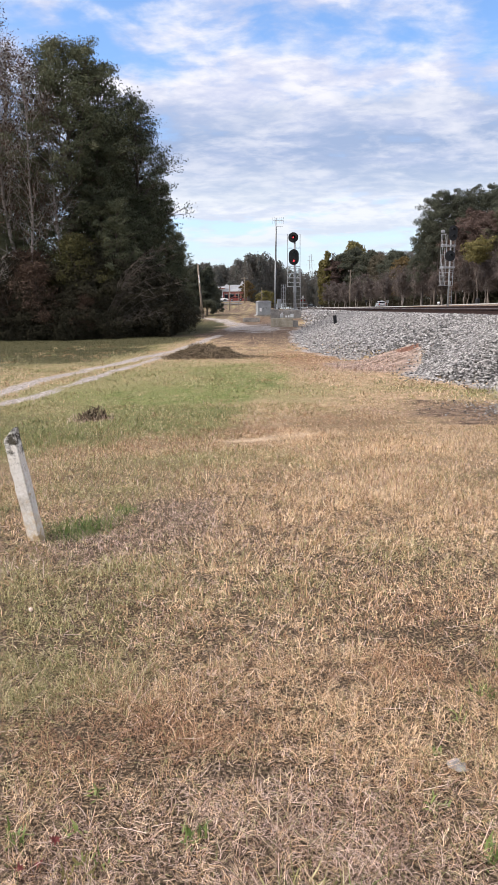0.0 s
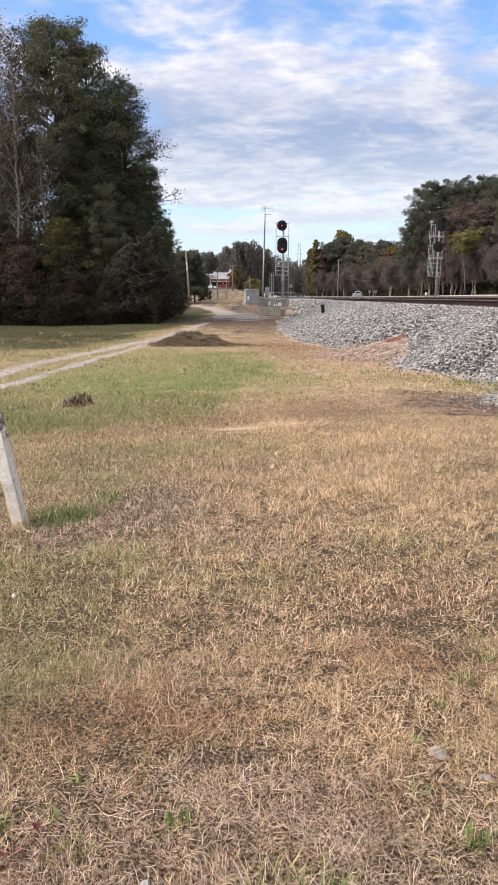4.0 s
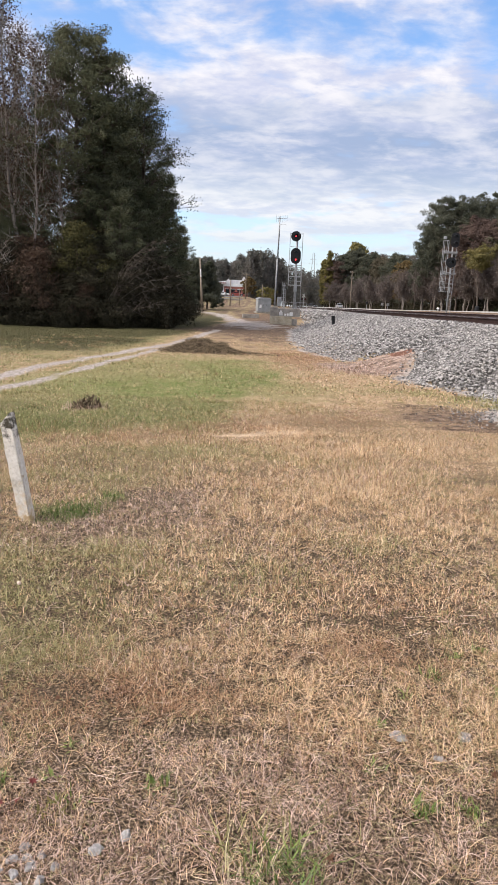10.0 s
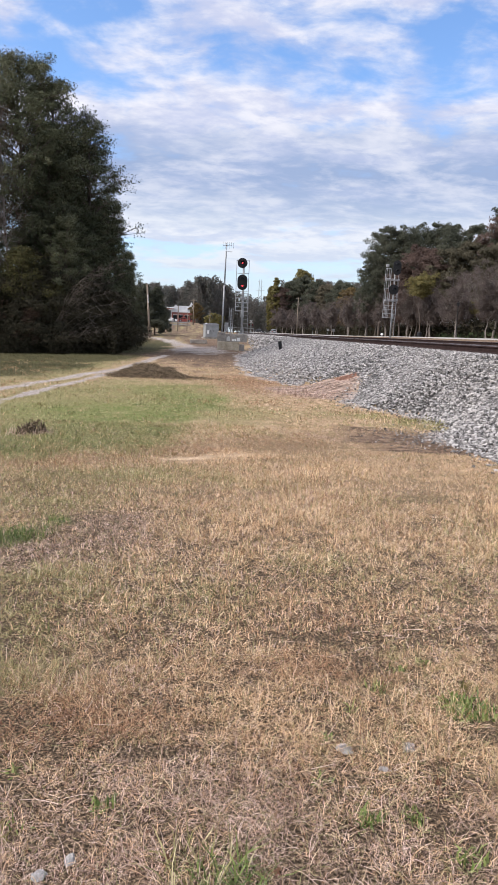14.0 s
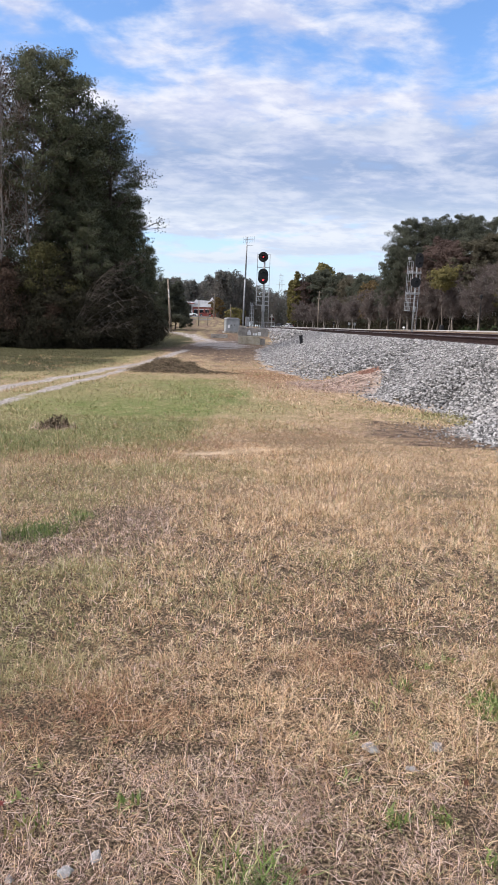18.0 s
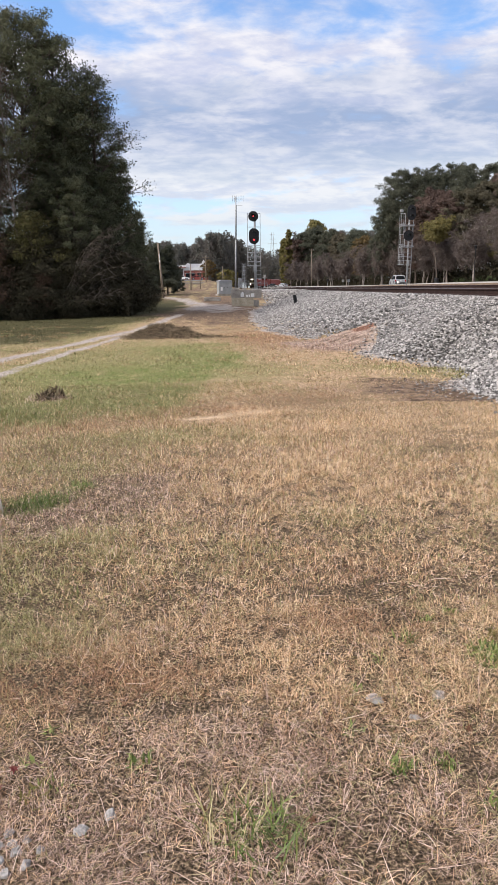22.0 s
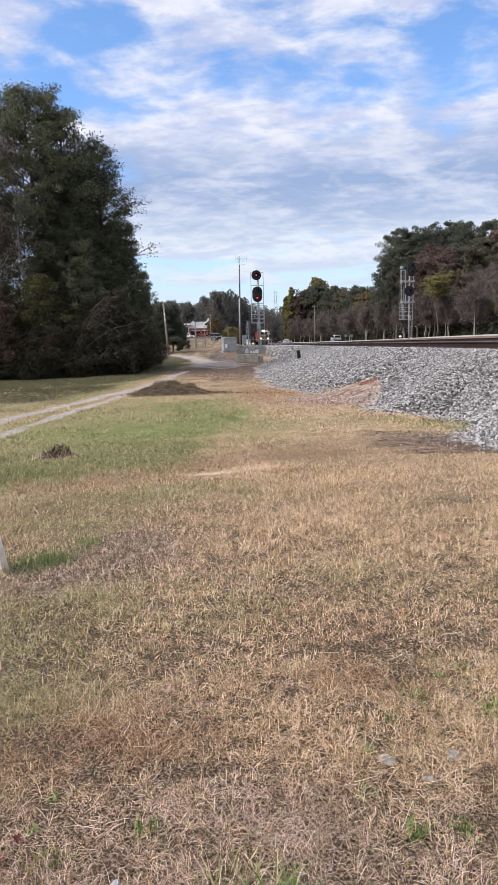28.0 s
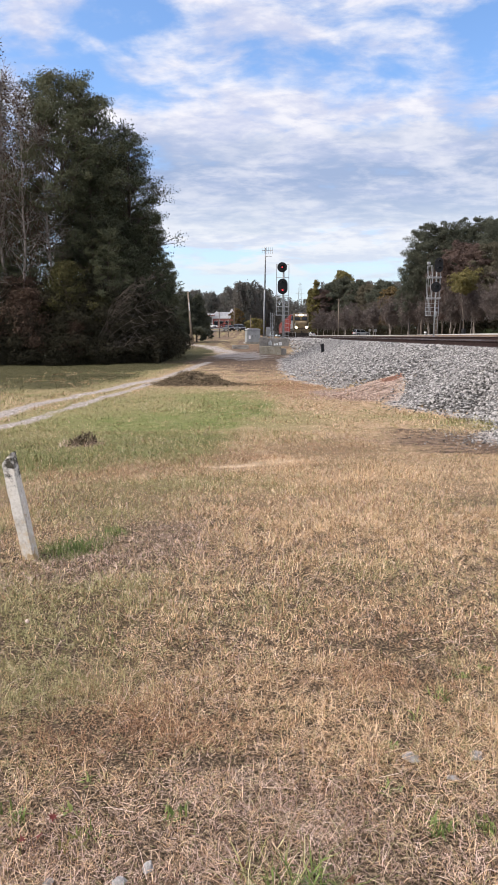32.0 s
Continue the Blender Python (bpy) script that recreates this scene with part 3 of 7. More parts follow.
def cover(x, y):
    """Green, gravel, dirt and clay of each spot, 0 to 1."""
    x, y = np.asarray(x, float), np.asarray(y, float)
    blob = lambda cx, cy, rx, ry: np.exp(-(((x - cx) / rx) ** 2 + ((y - cy) / ry) ** 2))
    # the green patches have wandering edges
    straight = x
    x = x + smooth01(8, 10, y) * (1.5 * (value_noise(x + 3, y + 17, 1.7) - 0.5) + 0.7 * (value_noise(x + 31, y + 2, 0.6) - 0.5))
    green = 0.95 * blob(-2.5, 10.0, 1.5, 1.3) + 0.85 * blob(-0.9, 10.7, 0.9, 1.2) + 0.8 * blob(-0.35, 14.4, 0.85, 2.4) + 0.55 * blob(-1.7, 13.0, 1.6, 2.2) + 0.5 * blob(-0.2, 18.0, 1.0, 2.6) + 0.9 * blob(-3.3, 8.4, 1.1, 1.1)
    green = green + 0.6 * blob(-1.28, 5.05, 0.25, 0.25) + 0.5 * blob(-0.95, 5.6, 0.2, 0.25) + 0.5 * blob(-2.1, 5.6, 0.35, 0.6)
    green = green + 0.15 * smooth01(30, 46, y) * smooth01(75, 58, y) + 0.26 * smooth01(9, 13, y) * smooth01(1.3, -1.2, x) * smooth01(24, 20, y) + 0.18 * smooth01(58, 72, y)
    green = green + 0.15 * blob(-6.0, 24, 5, 9) + 0.25 * blob(-11, 33, 12, 5) + 0.5 * blob(4.1, 12.7, 0.8, 0.8) + 0.35 * blob(3.2, 14.5, 1.0, 0.8)
    green = green + 0.42 * blob(-0.90, 2.95, 0.32, 0.45) + 0.35 * blob(1.08, 3.1, 0.2, 0.3) + 0.25 * (value_noise(x, y, 1.1) - 0.55) * smooth01(0, 2, y)
    x = straight

    def rut(points, w):
        px, py = np.array([p[0] for p in points]), np.array([p[1] for p in points])
        c = np.interp(y, py, px)
        return np.exp(-((x - c) / w) ** 2) * (y > py[0] - 1) * (y < py[-1] + 1)

    far = [(-2.75, 31.2), (-2.4, 37), (-1.9, 44)]
    gravel = 1.05 * rut([(-5.3, 8), (-4.85, 13.9), (-4.77, 16.8), (-4.32, 18.9), (-3.8, 21.8), (-3.08, 25.8), *far], 0.26)
    gravel = gravel + 0.95 * rut([(-4.4, 10), (-4.26, 12.2), (-4.0, 13.0), (-3.91, 14.5), (-3.68, 17.2), (-3.3, 19.8), (-2.6, 25.8), (-2.2, 31)], 0.21)
    gravel = gravel + 0.85 * rut([(-2.4, 31), (-2.2, 38), (-1.6, 46), (-1.1, 55), (-0.8, 61), (-1.3, 67), (-2.8, 73), (-8, 79)], 0.55 + 0.75 * smooth01(48, 62, y)) * (0.22 * smooth01(30, 38, y) + 0.8 * smooth01(49, 56, y)) + 1.0 * blob(0.7, 53, 2.1, 6.5) * (0.25 + 1.1 * value_noise(x * 0.3 + 5, y + 8, 0.5))
    for y0, x0, x1, w in ((50.2, -0.4, 1.5, 0.3), (47.6, 0.2, 1.6, 0.25)):
        gravel = gravel + 0.8 * np.exp(-((y - y0 - 0.5 * (x - x0)) / w) ** 2) * smooth01(x0 - 0.3, x0 + 0.3, x) * smooth01(x1 + 0.3, x1 - 0.3, x)
    sa, ua = su(x, y)
    green = green + 0.35 * (ua > 12.8) * (ua < 60)
    rim = np.exp(-((ua - foot_u(sa) + 0.12) / 0.32) ** 2) * smooth01(9, 11, y) * smooth01(75, 60, y)
    gravel = gravel + 0.75 * rim
    gravel = np.clip(gravel * (0.35 + 0.75 * value_noise(x, y, 0.7) + 0.5 * value_noise(x + 4, y, 0.25)), 0, 1)
    # the two wide blobs before the wood also darken for its shade
    dirt = 2.2 * blob(3.8, 10.8, 1.2, 0.7) + 1.5 * blob(3.6, 9.7, 1.0, 0.22) + 0.7 * blob(4.6, 13.6, 0.5, 0.9) + 0.7 * blob(3.0, 12.0, 0.8, 0.4) + 0.5 * blob(-1.3, 22.8, 1.2, 1.0) + 1.4 * blob(0.4, 50, 3.0, 10) + 0.6 * blob(1.0, 37, 3.2, 8) + 0.8 * blob(1.2, 66, 1.8, 9) + 0.4 * blob(-9, 43, 14, 3.5) + 0.12 * blob(-9, 33, 11, 7) + 0.9 * blob(4.8, 10.4, 1.3, 0.7) + 0.3 * blob(-0.5, 25, 3.5, 6)
    dirt = dirt + 0.6 * smooth01(62, 75, y) * (ua < 5)
    dirt = dirt + 0.75 * smooth01(12.6, 13.4, ua) * smooth01(60, 40, ua)
    dirt = dirt + 0.5 * blob(-0.85, 5.6, 0.5, 0.4) * (value_noise(x, y, 0.3) > 0.4)
    dirt = dirt * (0.25 + 0.8 * value_noise(x + 3, y + 60, 0.45) + 0.7 * value_noise(x * 0.5 + 9, y + 31, 0.22))
    clay = 1.0 * blob(4.25, 19.15 - 0.3 * (x - 4.25), 0.36, 0.36) + 0.62 * blob(3.5, 18.7, 0.85, 1.5) + 0.4 * blob(2.6, 20.0, 0.9, 1.8)
    return np.clip(green, 0, 1), gravel, np.clip(dirt, 0, 1), np.clip(clay, 0, 1)


def tints(x, y):
    """Where the sward is olive, reddish, matted grey-brown or pale, 0 to 1."""
    blob = lambda cx, cy, rx, ry: np.exp(-(((x - cx) / rx) ** 2 + ((y - cy) / ry) ** 2))
    olive = 0.8 * blob(-0.7, 7.5, 1.0, 0.45) + 0.6 * blob(-1.3, 6.4, 0.6, 0.5) + 0.65 * blob(-1.1, 4.0, 0.45, 0.5) + 0.65 * blob(-0.80, 3.0, 0.32, 0.5) + 0.5 * blob(1.05, 3.1, 0.2, 0.3) + 0.35 * blob(0.95, 4.5, 0.45, 0.3) + 0.3 * blob(0.3, 3.9, 0.3, 0.3)
    olive = olive + 0.5 * smooth01(60, 72, y) + 0.9 * smooth01(17, 25, y) * smooth01(-2.4, -4.6, x) + 0.6 * blob(0.9, 13.5, 1.0, 2.0) + 0.45 * blob(3.0, 14.0, 1.4, 0.9) + 0.9 * blob(-3.0, 13.5, 1.8, 3.2) + 0.9 * blob(-1.6, 17.5, 2.2, 4.0) + 0.6 * blob(-3.4, 9.5, 1.4, 2.0)
    ruddy = 1.6 * blob(-0.45, 2.52, 0.34, 0.13) + 0.9 * blob(0.78, 3.02, 0.24, 0.14) + 0.6 * blob(-1.7, 8.5, 1.0, 0.5) + 0.5 * blob(-0.2, 9.4, 0.9, 0.5) + 0.9 * blob(1.9, 23, 1.6, 5.0) + 0.2 * blob(0.9, 3.6, 0.4, 0.3) + 0.5 * blob(1.6, 10.0, 1.2, 0.6) + 0.25 * blob(0.5, 2.2, 0.3, 0.2)
    matted = blob(-0.65, 5.4, 0.40, 0.55) + 0.8 * blob(-1.0, 4.75, 0.35, 0.3) + 0.5 * blob(0.1, 4.9, 0.3, 0.25) + 0.3 * blob(0.6, 4.35, 0.35, 0.2) + 0.5 * smooth01(2.35, 1.8, y) + 0.4 * blob(0.2, 2.15, 0.35, 0.15) + 0.4 * blob(2.6, 10.9, 1.0, 0.6)
    pale = 1.1 * blob(0.2, 8.75 + 0.35 * (x - 0.2), 0.75, 0.24) * (0.6 + 0.8 * value_noise(x + 2, y * 2, 0.4)) + 0.45 * blob(0.9, 9.4, 0.9, 0.35) + 0.7 * blob(2.0, 8.0, 1.6, 0.8) + 0.55 * blob(1.2, 5.2, 0.9, 0.9) + 0.5 * blob(0.42, 2.75, 0.25, 0.45) + 0.35 * blob(2.4, 15.5, 1.6, 2.0)
    return np.clip(olive, 0, 1), np.clip(ruddy, 0, 1), np.clip(matted, 0, 1), np.clip(pale, 0, 1)


def olive_shade(x, y):
    """Olive grass in front of the wood, darkened to carry the wood's shade."""
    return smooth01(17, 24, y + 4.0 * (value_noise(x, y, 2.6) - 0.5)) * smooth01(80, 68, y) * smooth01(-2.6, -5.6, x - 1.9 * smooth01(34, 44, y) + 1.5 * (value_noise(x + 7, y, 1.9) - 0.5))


def ticks(*runs):
    """Grid lines: (start, end, step) runs joined."""
    return np.unique(np.concatenate([np.arange(a, b, st) for a, b, st in runs]))


def build_ground():
    xs = ticks((-3000, -300, 300), (-300, -60, 20), (-60, -20, 2.5), (-20, -8, 0.6), (-8, 8, 0.2), (8, 40, 0.8), (40, 80, 4), (80, 400, 40), (400, 3301, 290))
    ys = ticks((-300, -20, 40), (-20, 0, 2), (0, 30, 0.2), (30, 60, 0.5), (60, 110, 1.5), (110, 300, 10), (300, 1000, 70), (1000, 4001, 500))
    gx, gy = np.meshgrid(xs, ys)
    v = np.stack([gx.ravel(), gy.ravel(), ground_z(gx, gy).ravel()], 1)
    w, h = len(xs), len(ys)
    i = (np.arange(h - 1)[:, None] * w + np.arange(w - 1)[None]).ravel()
    me = mesh_np("ground", v, [np.stack([i, i + 1, i + w + 1, i + w], 1)], M_FIELD, True)
    for key, val in zip(("green", "gravel", "dirt", "clay"), cover(v[:, 0], v[:, 1])):
        me.attributes.new(key, "FLOAT", "POINT").data.foreach_set("value", val.astype(np.float32))
    me.attributes.new("olive_shade", "FLOAT", "POINT").data.foreach_set("value", olive_shade(v[:, 0], v[:, 1]).astype(np.float32))
    # bare soil between the blades, dark also to stand in for shade in the gaps: a little all over the near field, more
    # where the sward is long
    vx, vy = v[:, 0], v[:, 1]
    wander = 1.2 * (value_noise(vx + 9, vy, 0.9) - 0.5)
    sward = 0.47 * smooth01(14, 10, vy) * smooth01(60, 30, np.abs(vx)) * (0.8 + 0.4 * value_noise(vx, vy, 1.4))
    sward = sward * smooth01(-2.5, 1.5, vy) + 0.42 * smooth01(1.5, -2.5, vy) * smooth01(60, 30, np.abs(vx)) + 0.55 * smooth01(8.0, 3.0, vy) * smooth01(0.6, 1.6, vy + 0.5 * wander) * smooth01(0.6, -0.6, np.abs(vx - 0.2) - 1.25 - 0.25 * vy + 0.5 * wander)
    me.attributes.new("sward", "FLOAT", "POINT").data.foreach_set("value", sward.astype(np.float32))
    for key, val in zip(("olive", "ruddy", "matted", "pale"), tints(v[:, 0], v[:, 1])):
        me.attributes.new(key, "FLOAT", "POINT").data.foreach_set("value", val.astype(np.float32))
    tagged(new("ground", me), "mown autumn field of straw-coloured and green grass", "ground", kind="structure")


build_ground()


def ribbon(name, s_list, u_list, z_fn, mat, smooth=True, shift=lambda s: 0.0):
    """A strip along the line: z_fn(s, u) gives its height."""
    v = [spot(s, u + shift(s), z_fn(s, u)) for s in s_list for u in u_list]
    w, h = len(u_list), len(s_list)
    i = (np.arange(h - 1)[:, None] * w + np.arange(w - 1)[None]).ravel()
    return mesh_np(name, v, [np.stack([i + w, i + w + 1, i + 1, i], 1)], mat, smooth)


def build_ballast():
    far = list(np.arange(80, 380, 10)) + list(np.arange(380, 1180, 14))
    ss = list(np.arange(-30, 0, 2)) + list(np.arange(0, 8, 0.5)) + list(np.arange(8, 22, 0.2)) + list(np.arange(22, 62, 0.5)) + list(np.arange(62, 80, 2)) + far
    us = [-0.6, 0.0, 0.6, 1.2, 1.8, 2.4, 3.0, 3.3, 3.6, 3.9, 4.2, 4.6, 5.0, 5.45, 6.0, 8.0, 9.2, 10.2, 12.6, 13.1, 14.2, 15.0]

    def z(s, u):
        if u > 13.1:
            return float(SHOULDER_Z + 0.1 - 0.45 * (u - 13.1))
        if u >= 9.2:
            return SHOULDER_Z + 0.10
        f = float(foot_u(s))
        if u < f - 0.05:
            return float(field_z(u + TRACK_TAN * s, s)) - 0.12
        return float(bank_z(s, u)) - 0.05

    bed = new("ballast_bank", ribbon("ballast_bank", ss, us, z, M_BALLAST))
    tagged(bed, "bank of crushed grey stone ballast under the tracks", "ballast", kind="structure")
    rng = np.random.RandomState(3)

    def stones(n, s0, s1, u0, u1, size, name, loose=False):
        s = rng.uniform(s0, s1, n)
        u = rng.uniform(u0, u1, n)
        spill = np.where(rng.rand(n) < np.where(s < 14, 0.06, 0.10), -np.where(s < 14, 0.45, 0.7) * rng.rand(n) ** 2, 0.0)
        ok = u > foot_u(s) + spill
        bare = np.exp(-(((u - 3.1) / 0.55) ** 2 + ((s - 19.4) / 0.9) ** 2)) > 0.5
        ok &= ~bare
        if loose:
            ok = (u < foot_u(s)) & (rng.rand(n) < np.exp(-(((u - 3.9) / 0.8) ** 2 + ((s - 11.0) / 1.0) ** 2)))
        s, u = s[ok], u[ok]
        n = len(s)
        x, y = s * math.sin(TA) + u * math.cos(TA), s * math.cos(TA) - u * math.sin(TA)
        z = np.maximum(np.where(u > 8.9, SHOULDER_Z + 0.1, bank_z(s, u)), ground_z(x, y)) + 0.012
        rough = np.array([(1, 0, 0), (0, 1, 0), (-1, 0, 0), (0, -1, 0), (0, 0, 1), (0, 0, -1)], float) * 1.25
        d = size * (0.55 + 0.75 * rng.rand(n, 1, 1) ** 1.6)
        v = (rough[None] * (0.7 + 0.45 * rng.rand(n, 6, 1)) + rng.uniform(-0.35, 0.35, (n, 6, 3))) * np.array([1.15, 0.8, 0.58]) * d / 2
        ang = rng.rand(n, 3) * np.array([6.28, 1.2, 1.2])
        ca, sa = np.cos(ang), np.sin(ang)
        r = np.zeros((n, 3, 3))
        r[:, 0, 0], r[:, 0, 1], r[:, 1, 0], r[:, 1, 1], r[:, 2, 2] = ca[:, 0], -sa[:, 0], sa[:, 0], ca[:, 0], 1
        q = np.zeros((n, 3, 3))
        q[:, 0, 0], q[:, 1, 1], q[:, 1, 2], q[:, 2, 1], q[:, 2, 2] = 1, ca[:, 1], -sa[:, 1], sa[:, 1], ca[:, 1]
        v = np.einsum("nij,njk,nvk->nvi", r, q, v) + np.stack([x, y, z], 1)[:, None]
        face = np.array([(0, 1, 4), (1, 2, 4), (2, 3, 4), (3, 0, 4), (1, 0, 5), (2, 1, 5), (3, 2, 5), (0, 3, 5)])
        fs = (face[None] + (np.arange(n) * 6)[:, None, None]).reshape(-1, 3)
        ob = part(name, mesh_np(name, v.reshape(-1, 3), [fs], M_STONE), None, bed)
        ob.parent = bed
        tagged(ob, kind="stuff")

    stones(58000, 8, 21, 2.6, 6.0, 0.060, "loose_stones")
    stones(58000, 21, 62, 0.6, 6.0, 0.08, "loose_stones")
    stones(5000, 9, 14, 2.2, 5.0, 0.030, "loose_stones", True)
    stones(5000, 62, 130, 2.4, 6.0, 0.2, "loose_stones")
    shapes = []
    for k in range(6):
        bm = bmesh.new()
        bmesh.ops.create_icosphere(bm, subdivisions=1, radius=0.5)
        for v in bm.verts:
            v.co = Vector((v.co.x, v.co.y * 0.8, v.co.z * 0.62)) * (1 + 0.55 * noise.noise(v.co * 2.5 + Vector((k * 7.3, k, 0))))
        me = bpy.data.meshes.new("stone")
        bm.to_mesh(me), bm.free()
        me.materials.append(M_STONE)
        shapes.append(me)
    for k in range(260):
        s = 9.0 + 8.0 * rng.rand()
        u = float(foot_u(s)) + 1.3 * rng.rand() ** 1.3 - 0.1
        x, y = s * math.sin(TA) + u * math.cos(TA), s * math.cos(TA) - u * math.sin(TA)
        z = max(float(bank_z(s, u)), float(ground_z(x, y))) + 0.018
        ob = new("stone", shapes[k % 6])
        d = rng.uniform(0.055, 0.10)
        ob.parent, ob.matrix_basis = bed, pose(x, y, z, rng.uniform(-40, 40), rng.uniform(-40, 40), rng.uniform(0, 360)) @ Matrix.Diagonal((d, d, d, 1))
    stones(6000, 12, 70, 8.2, 10.2, 0.10, "loose_stones")


build_ballast()

# ---- railway tracks ----


def gz(x, y):
    return float(ground_z(x, y)) - 0.05


def build_track(name, u0, z, label):
    tr = thing(name, label, "railway track", kind="structure")
    ss = list(np.arange(-30, 60, 3)) + list(np.arange(60, 380, 10)) + list(np.arange(380, 1180, 12))
    prof = [(-0.07, -0.17), (-0.07, -0.155), (-0.012, -0.135), (-0.012, -0.045), (-0.036, -0.035), (-0.036, -0.006), (0.036, -0.006), (0.036, -0.035), (0.012, -0.045), (0.012, -0.135), (0.07, -0.155), (0.07, -0.17)]
    head = [(-0.034, -0.006), (-0.030, 0.0), (0.030, 0.0), (0.034, -0.006)]
    for side in (-0.7525, 0.7525):
        def sweep(nm, pr, mat):
            v = [spot(s, u0 + side + a, z + b) for s in ss for a, b in pr]
            w = len(pr)
            q = [(i * w + j, i * w + j + 1, (i + 1) * w + j + 1, (i + 1) * w + j) for i in range(len(ss) - 1) for j in range(w - 1)]
            return mesh_np(nm, v, [np.array(q)[:, ::-1]], mat)
        rail = part("rail", sweep("rail", prof, M_RUST), None, tr)
        part("rail_head", sweep("rail_head", head, M_RAILTOP), None, rail, "worn bright running surface")
    tie = box(2.6, 0.23, 0.18, 0, 0, -0.18, 0.012)
    me = bpy.data.meshes.new("tie")
    tie.to_mesh(me), tie.free()
    me.materials.append(M_TIE)
    plate = bpy.data.meshes.new("tie_plate")
    b = box(0.36, 0.19, 0.02, -0.7525, 0, 0)
    box(0.36, 0.19, 0.02, 0.7525, 0, 0, bm=b)
    b.to_mesh(plate), b.free()
    plate.materials.append(M_RUST)
    for k in range(150):
        s = 4 + 0.56 * k
        t = new("tie", me)
        t.parent, t.matrix_basis = tr, Matrix.Translation(spot(s, u0, z - 0.19)) @ pose(0, 0, 0, 0, 0, -math.degrees(TA) + random.uniform(-0.6, 0.6))
        if k < 70:
            p = new("tie_plate", plate)
            p.parent, p.matrix_basis = t, Matrix.Identity(4)
    return tr


build_track("railway_track", NEAR_U, RAIL_Z, "rusty steel rails on dark wooden ties in ballast")
build_track("railway_track", FAR_U, RAIL_Z + 0.10, "second pair of rusty rails beyond the first track")

# ---- the road beyond the tracks ----
ROAD_U0, ROAD_U1 = 22.5, 31.0


def bend(s):
    """How far the road has drawn in towards the tracks at s."""
    return float(-11.0 * smooth01(140, 300, s))



def build_road():
    ss = list(np.arange(-420, -20, 25)) + list(np.arange(-20, 60, 5)) + list(np.arange(60, 340, 8))
    road = new("road", ribbon("road", ss, [ROAD_U0, 24.5, 26.75, 29, ROAD_U1], lambda s, u: float(right_z(s)) + 0.05 - 0.004 * abs(u - 26.75), M_ASPHALT, shift=bend))
    tagged(road, "grey asphalt road running beside the tracks", "road", kind="structure")
    v, f = [], []
    for s in np.arange(20, 320, 9.0):
        k = len(v)
        z, q = float(right_z(s)) + 0.056, 26.76 + bend(s)
        v += [spot(s, q - 0.06, z), spot(s, q + 0.06, z), spot(s + 3, q + 0.06, z), spot(s + 3, q - 0.06, z)]
        f.append((k, k + 1, k + 2, k + 3))
    part("lane_dashes", mesh_np("lane_dashes", v, [np.array(f)], M_WHITE), None, road, "faded white lane dashes")["kind"] = "stuff"
    for u in (ROAD_U0 - 0.08, ROAD_U1 + 0.08):
        w = 0.09
        me = ribbon("kerb", ss, [u - w, u - w + 0.01, u + w - 0.01, u + w], lambda s, q, u=u: float(right_z(s)) + (0.17 if abs(q - u) < w - 0.005 else -0.1), M_KERB, False, bend)
        tagged(new("kerb", me), "pale concrete kerb along the road", "kerb", kind="structure")
    # crossing of the side road over the tracks
    cross = new("crossing_road", ribbon("crossing_road", [226, 229, 233], [-14, 0, 4, 5.5, 9, 13, 15, 18, 22.4], lambda s, u: RAIL_Z - 0.02 + (0.10 if 9 <= u < 14 else 0) + 0.12 * smooth01(14, 22, u), M_ASPHALT))
    tagged(cross, "asphalt level crossing over both tracks", "road", kind="structure")
    far = new("cross_street", mesh_np("cross_street", [(x, y, gz(x, y) + 0.12) for x, y in ((-200, 178), (-2, 178), (-2, 187), (-200, 187))], [np.array([(0, 1, 2, 3)])], M_ASPHALT))
    tagged(far, "pale asphalt street in front of the shop", "road", kind="structure")


build_road()

# ---- trees ----


def tubes_np(segs, sides=5):
    """Tapered bars as arrays. segs: rows of p0, p1, r0, r1."""
    a = np.array([[*p0, *p1, r0, r1] for p0, p1, r0, r1 in segs], float)
    p0, p1 = a[:, :3], a[:, 3:6]
    d = p1 - p0
    d /= np.linalg.norm(d, axis=1, keepdims=True) + 1e-9
    ref = np.where(np.abs(d[:, 2:3]) > 0.9, np.array([[1.0, 0, 0]]), np.array([[0, 0, 1.0]]))
    e1 = np.cross(d, ref)
    e1 /= np.linalg.norm(e1, axis=1, keepdims=True)
    e2 = np.cross(d, e1)
    t = np.arange(sides) * 2 * math.pi / sides
    ring = e1[:, None] * np.cos(t)[None, :, None] + e2[:, None] * np.sin(t)[None, :, None]
    v = np.concatenate([p0[:, None] + ring * a[:, 6, None, None], p1[:, None] + ring * a[:, 7, None, None]], 1)
    j = np.arange(sides)
    q = np.stack([j, (j + 1) % sides, (j + 1) % sides + sides, j + sides], 1)
    f = (q[None] + (np.arange(len(a)) * 2 * sides)[:, None, None]).reshape(-1, 4)
    return v.reshape(-1, 3), f


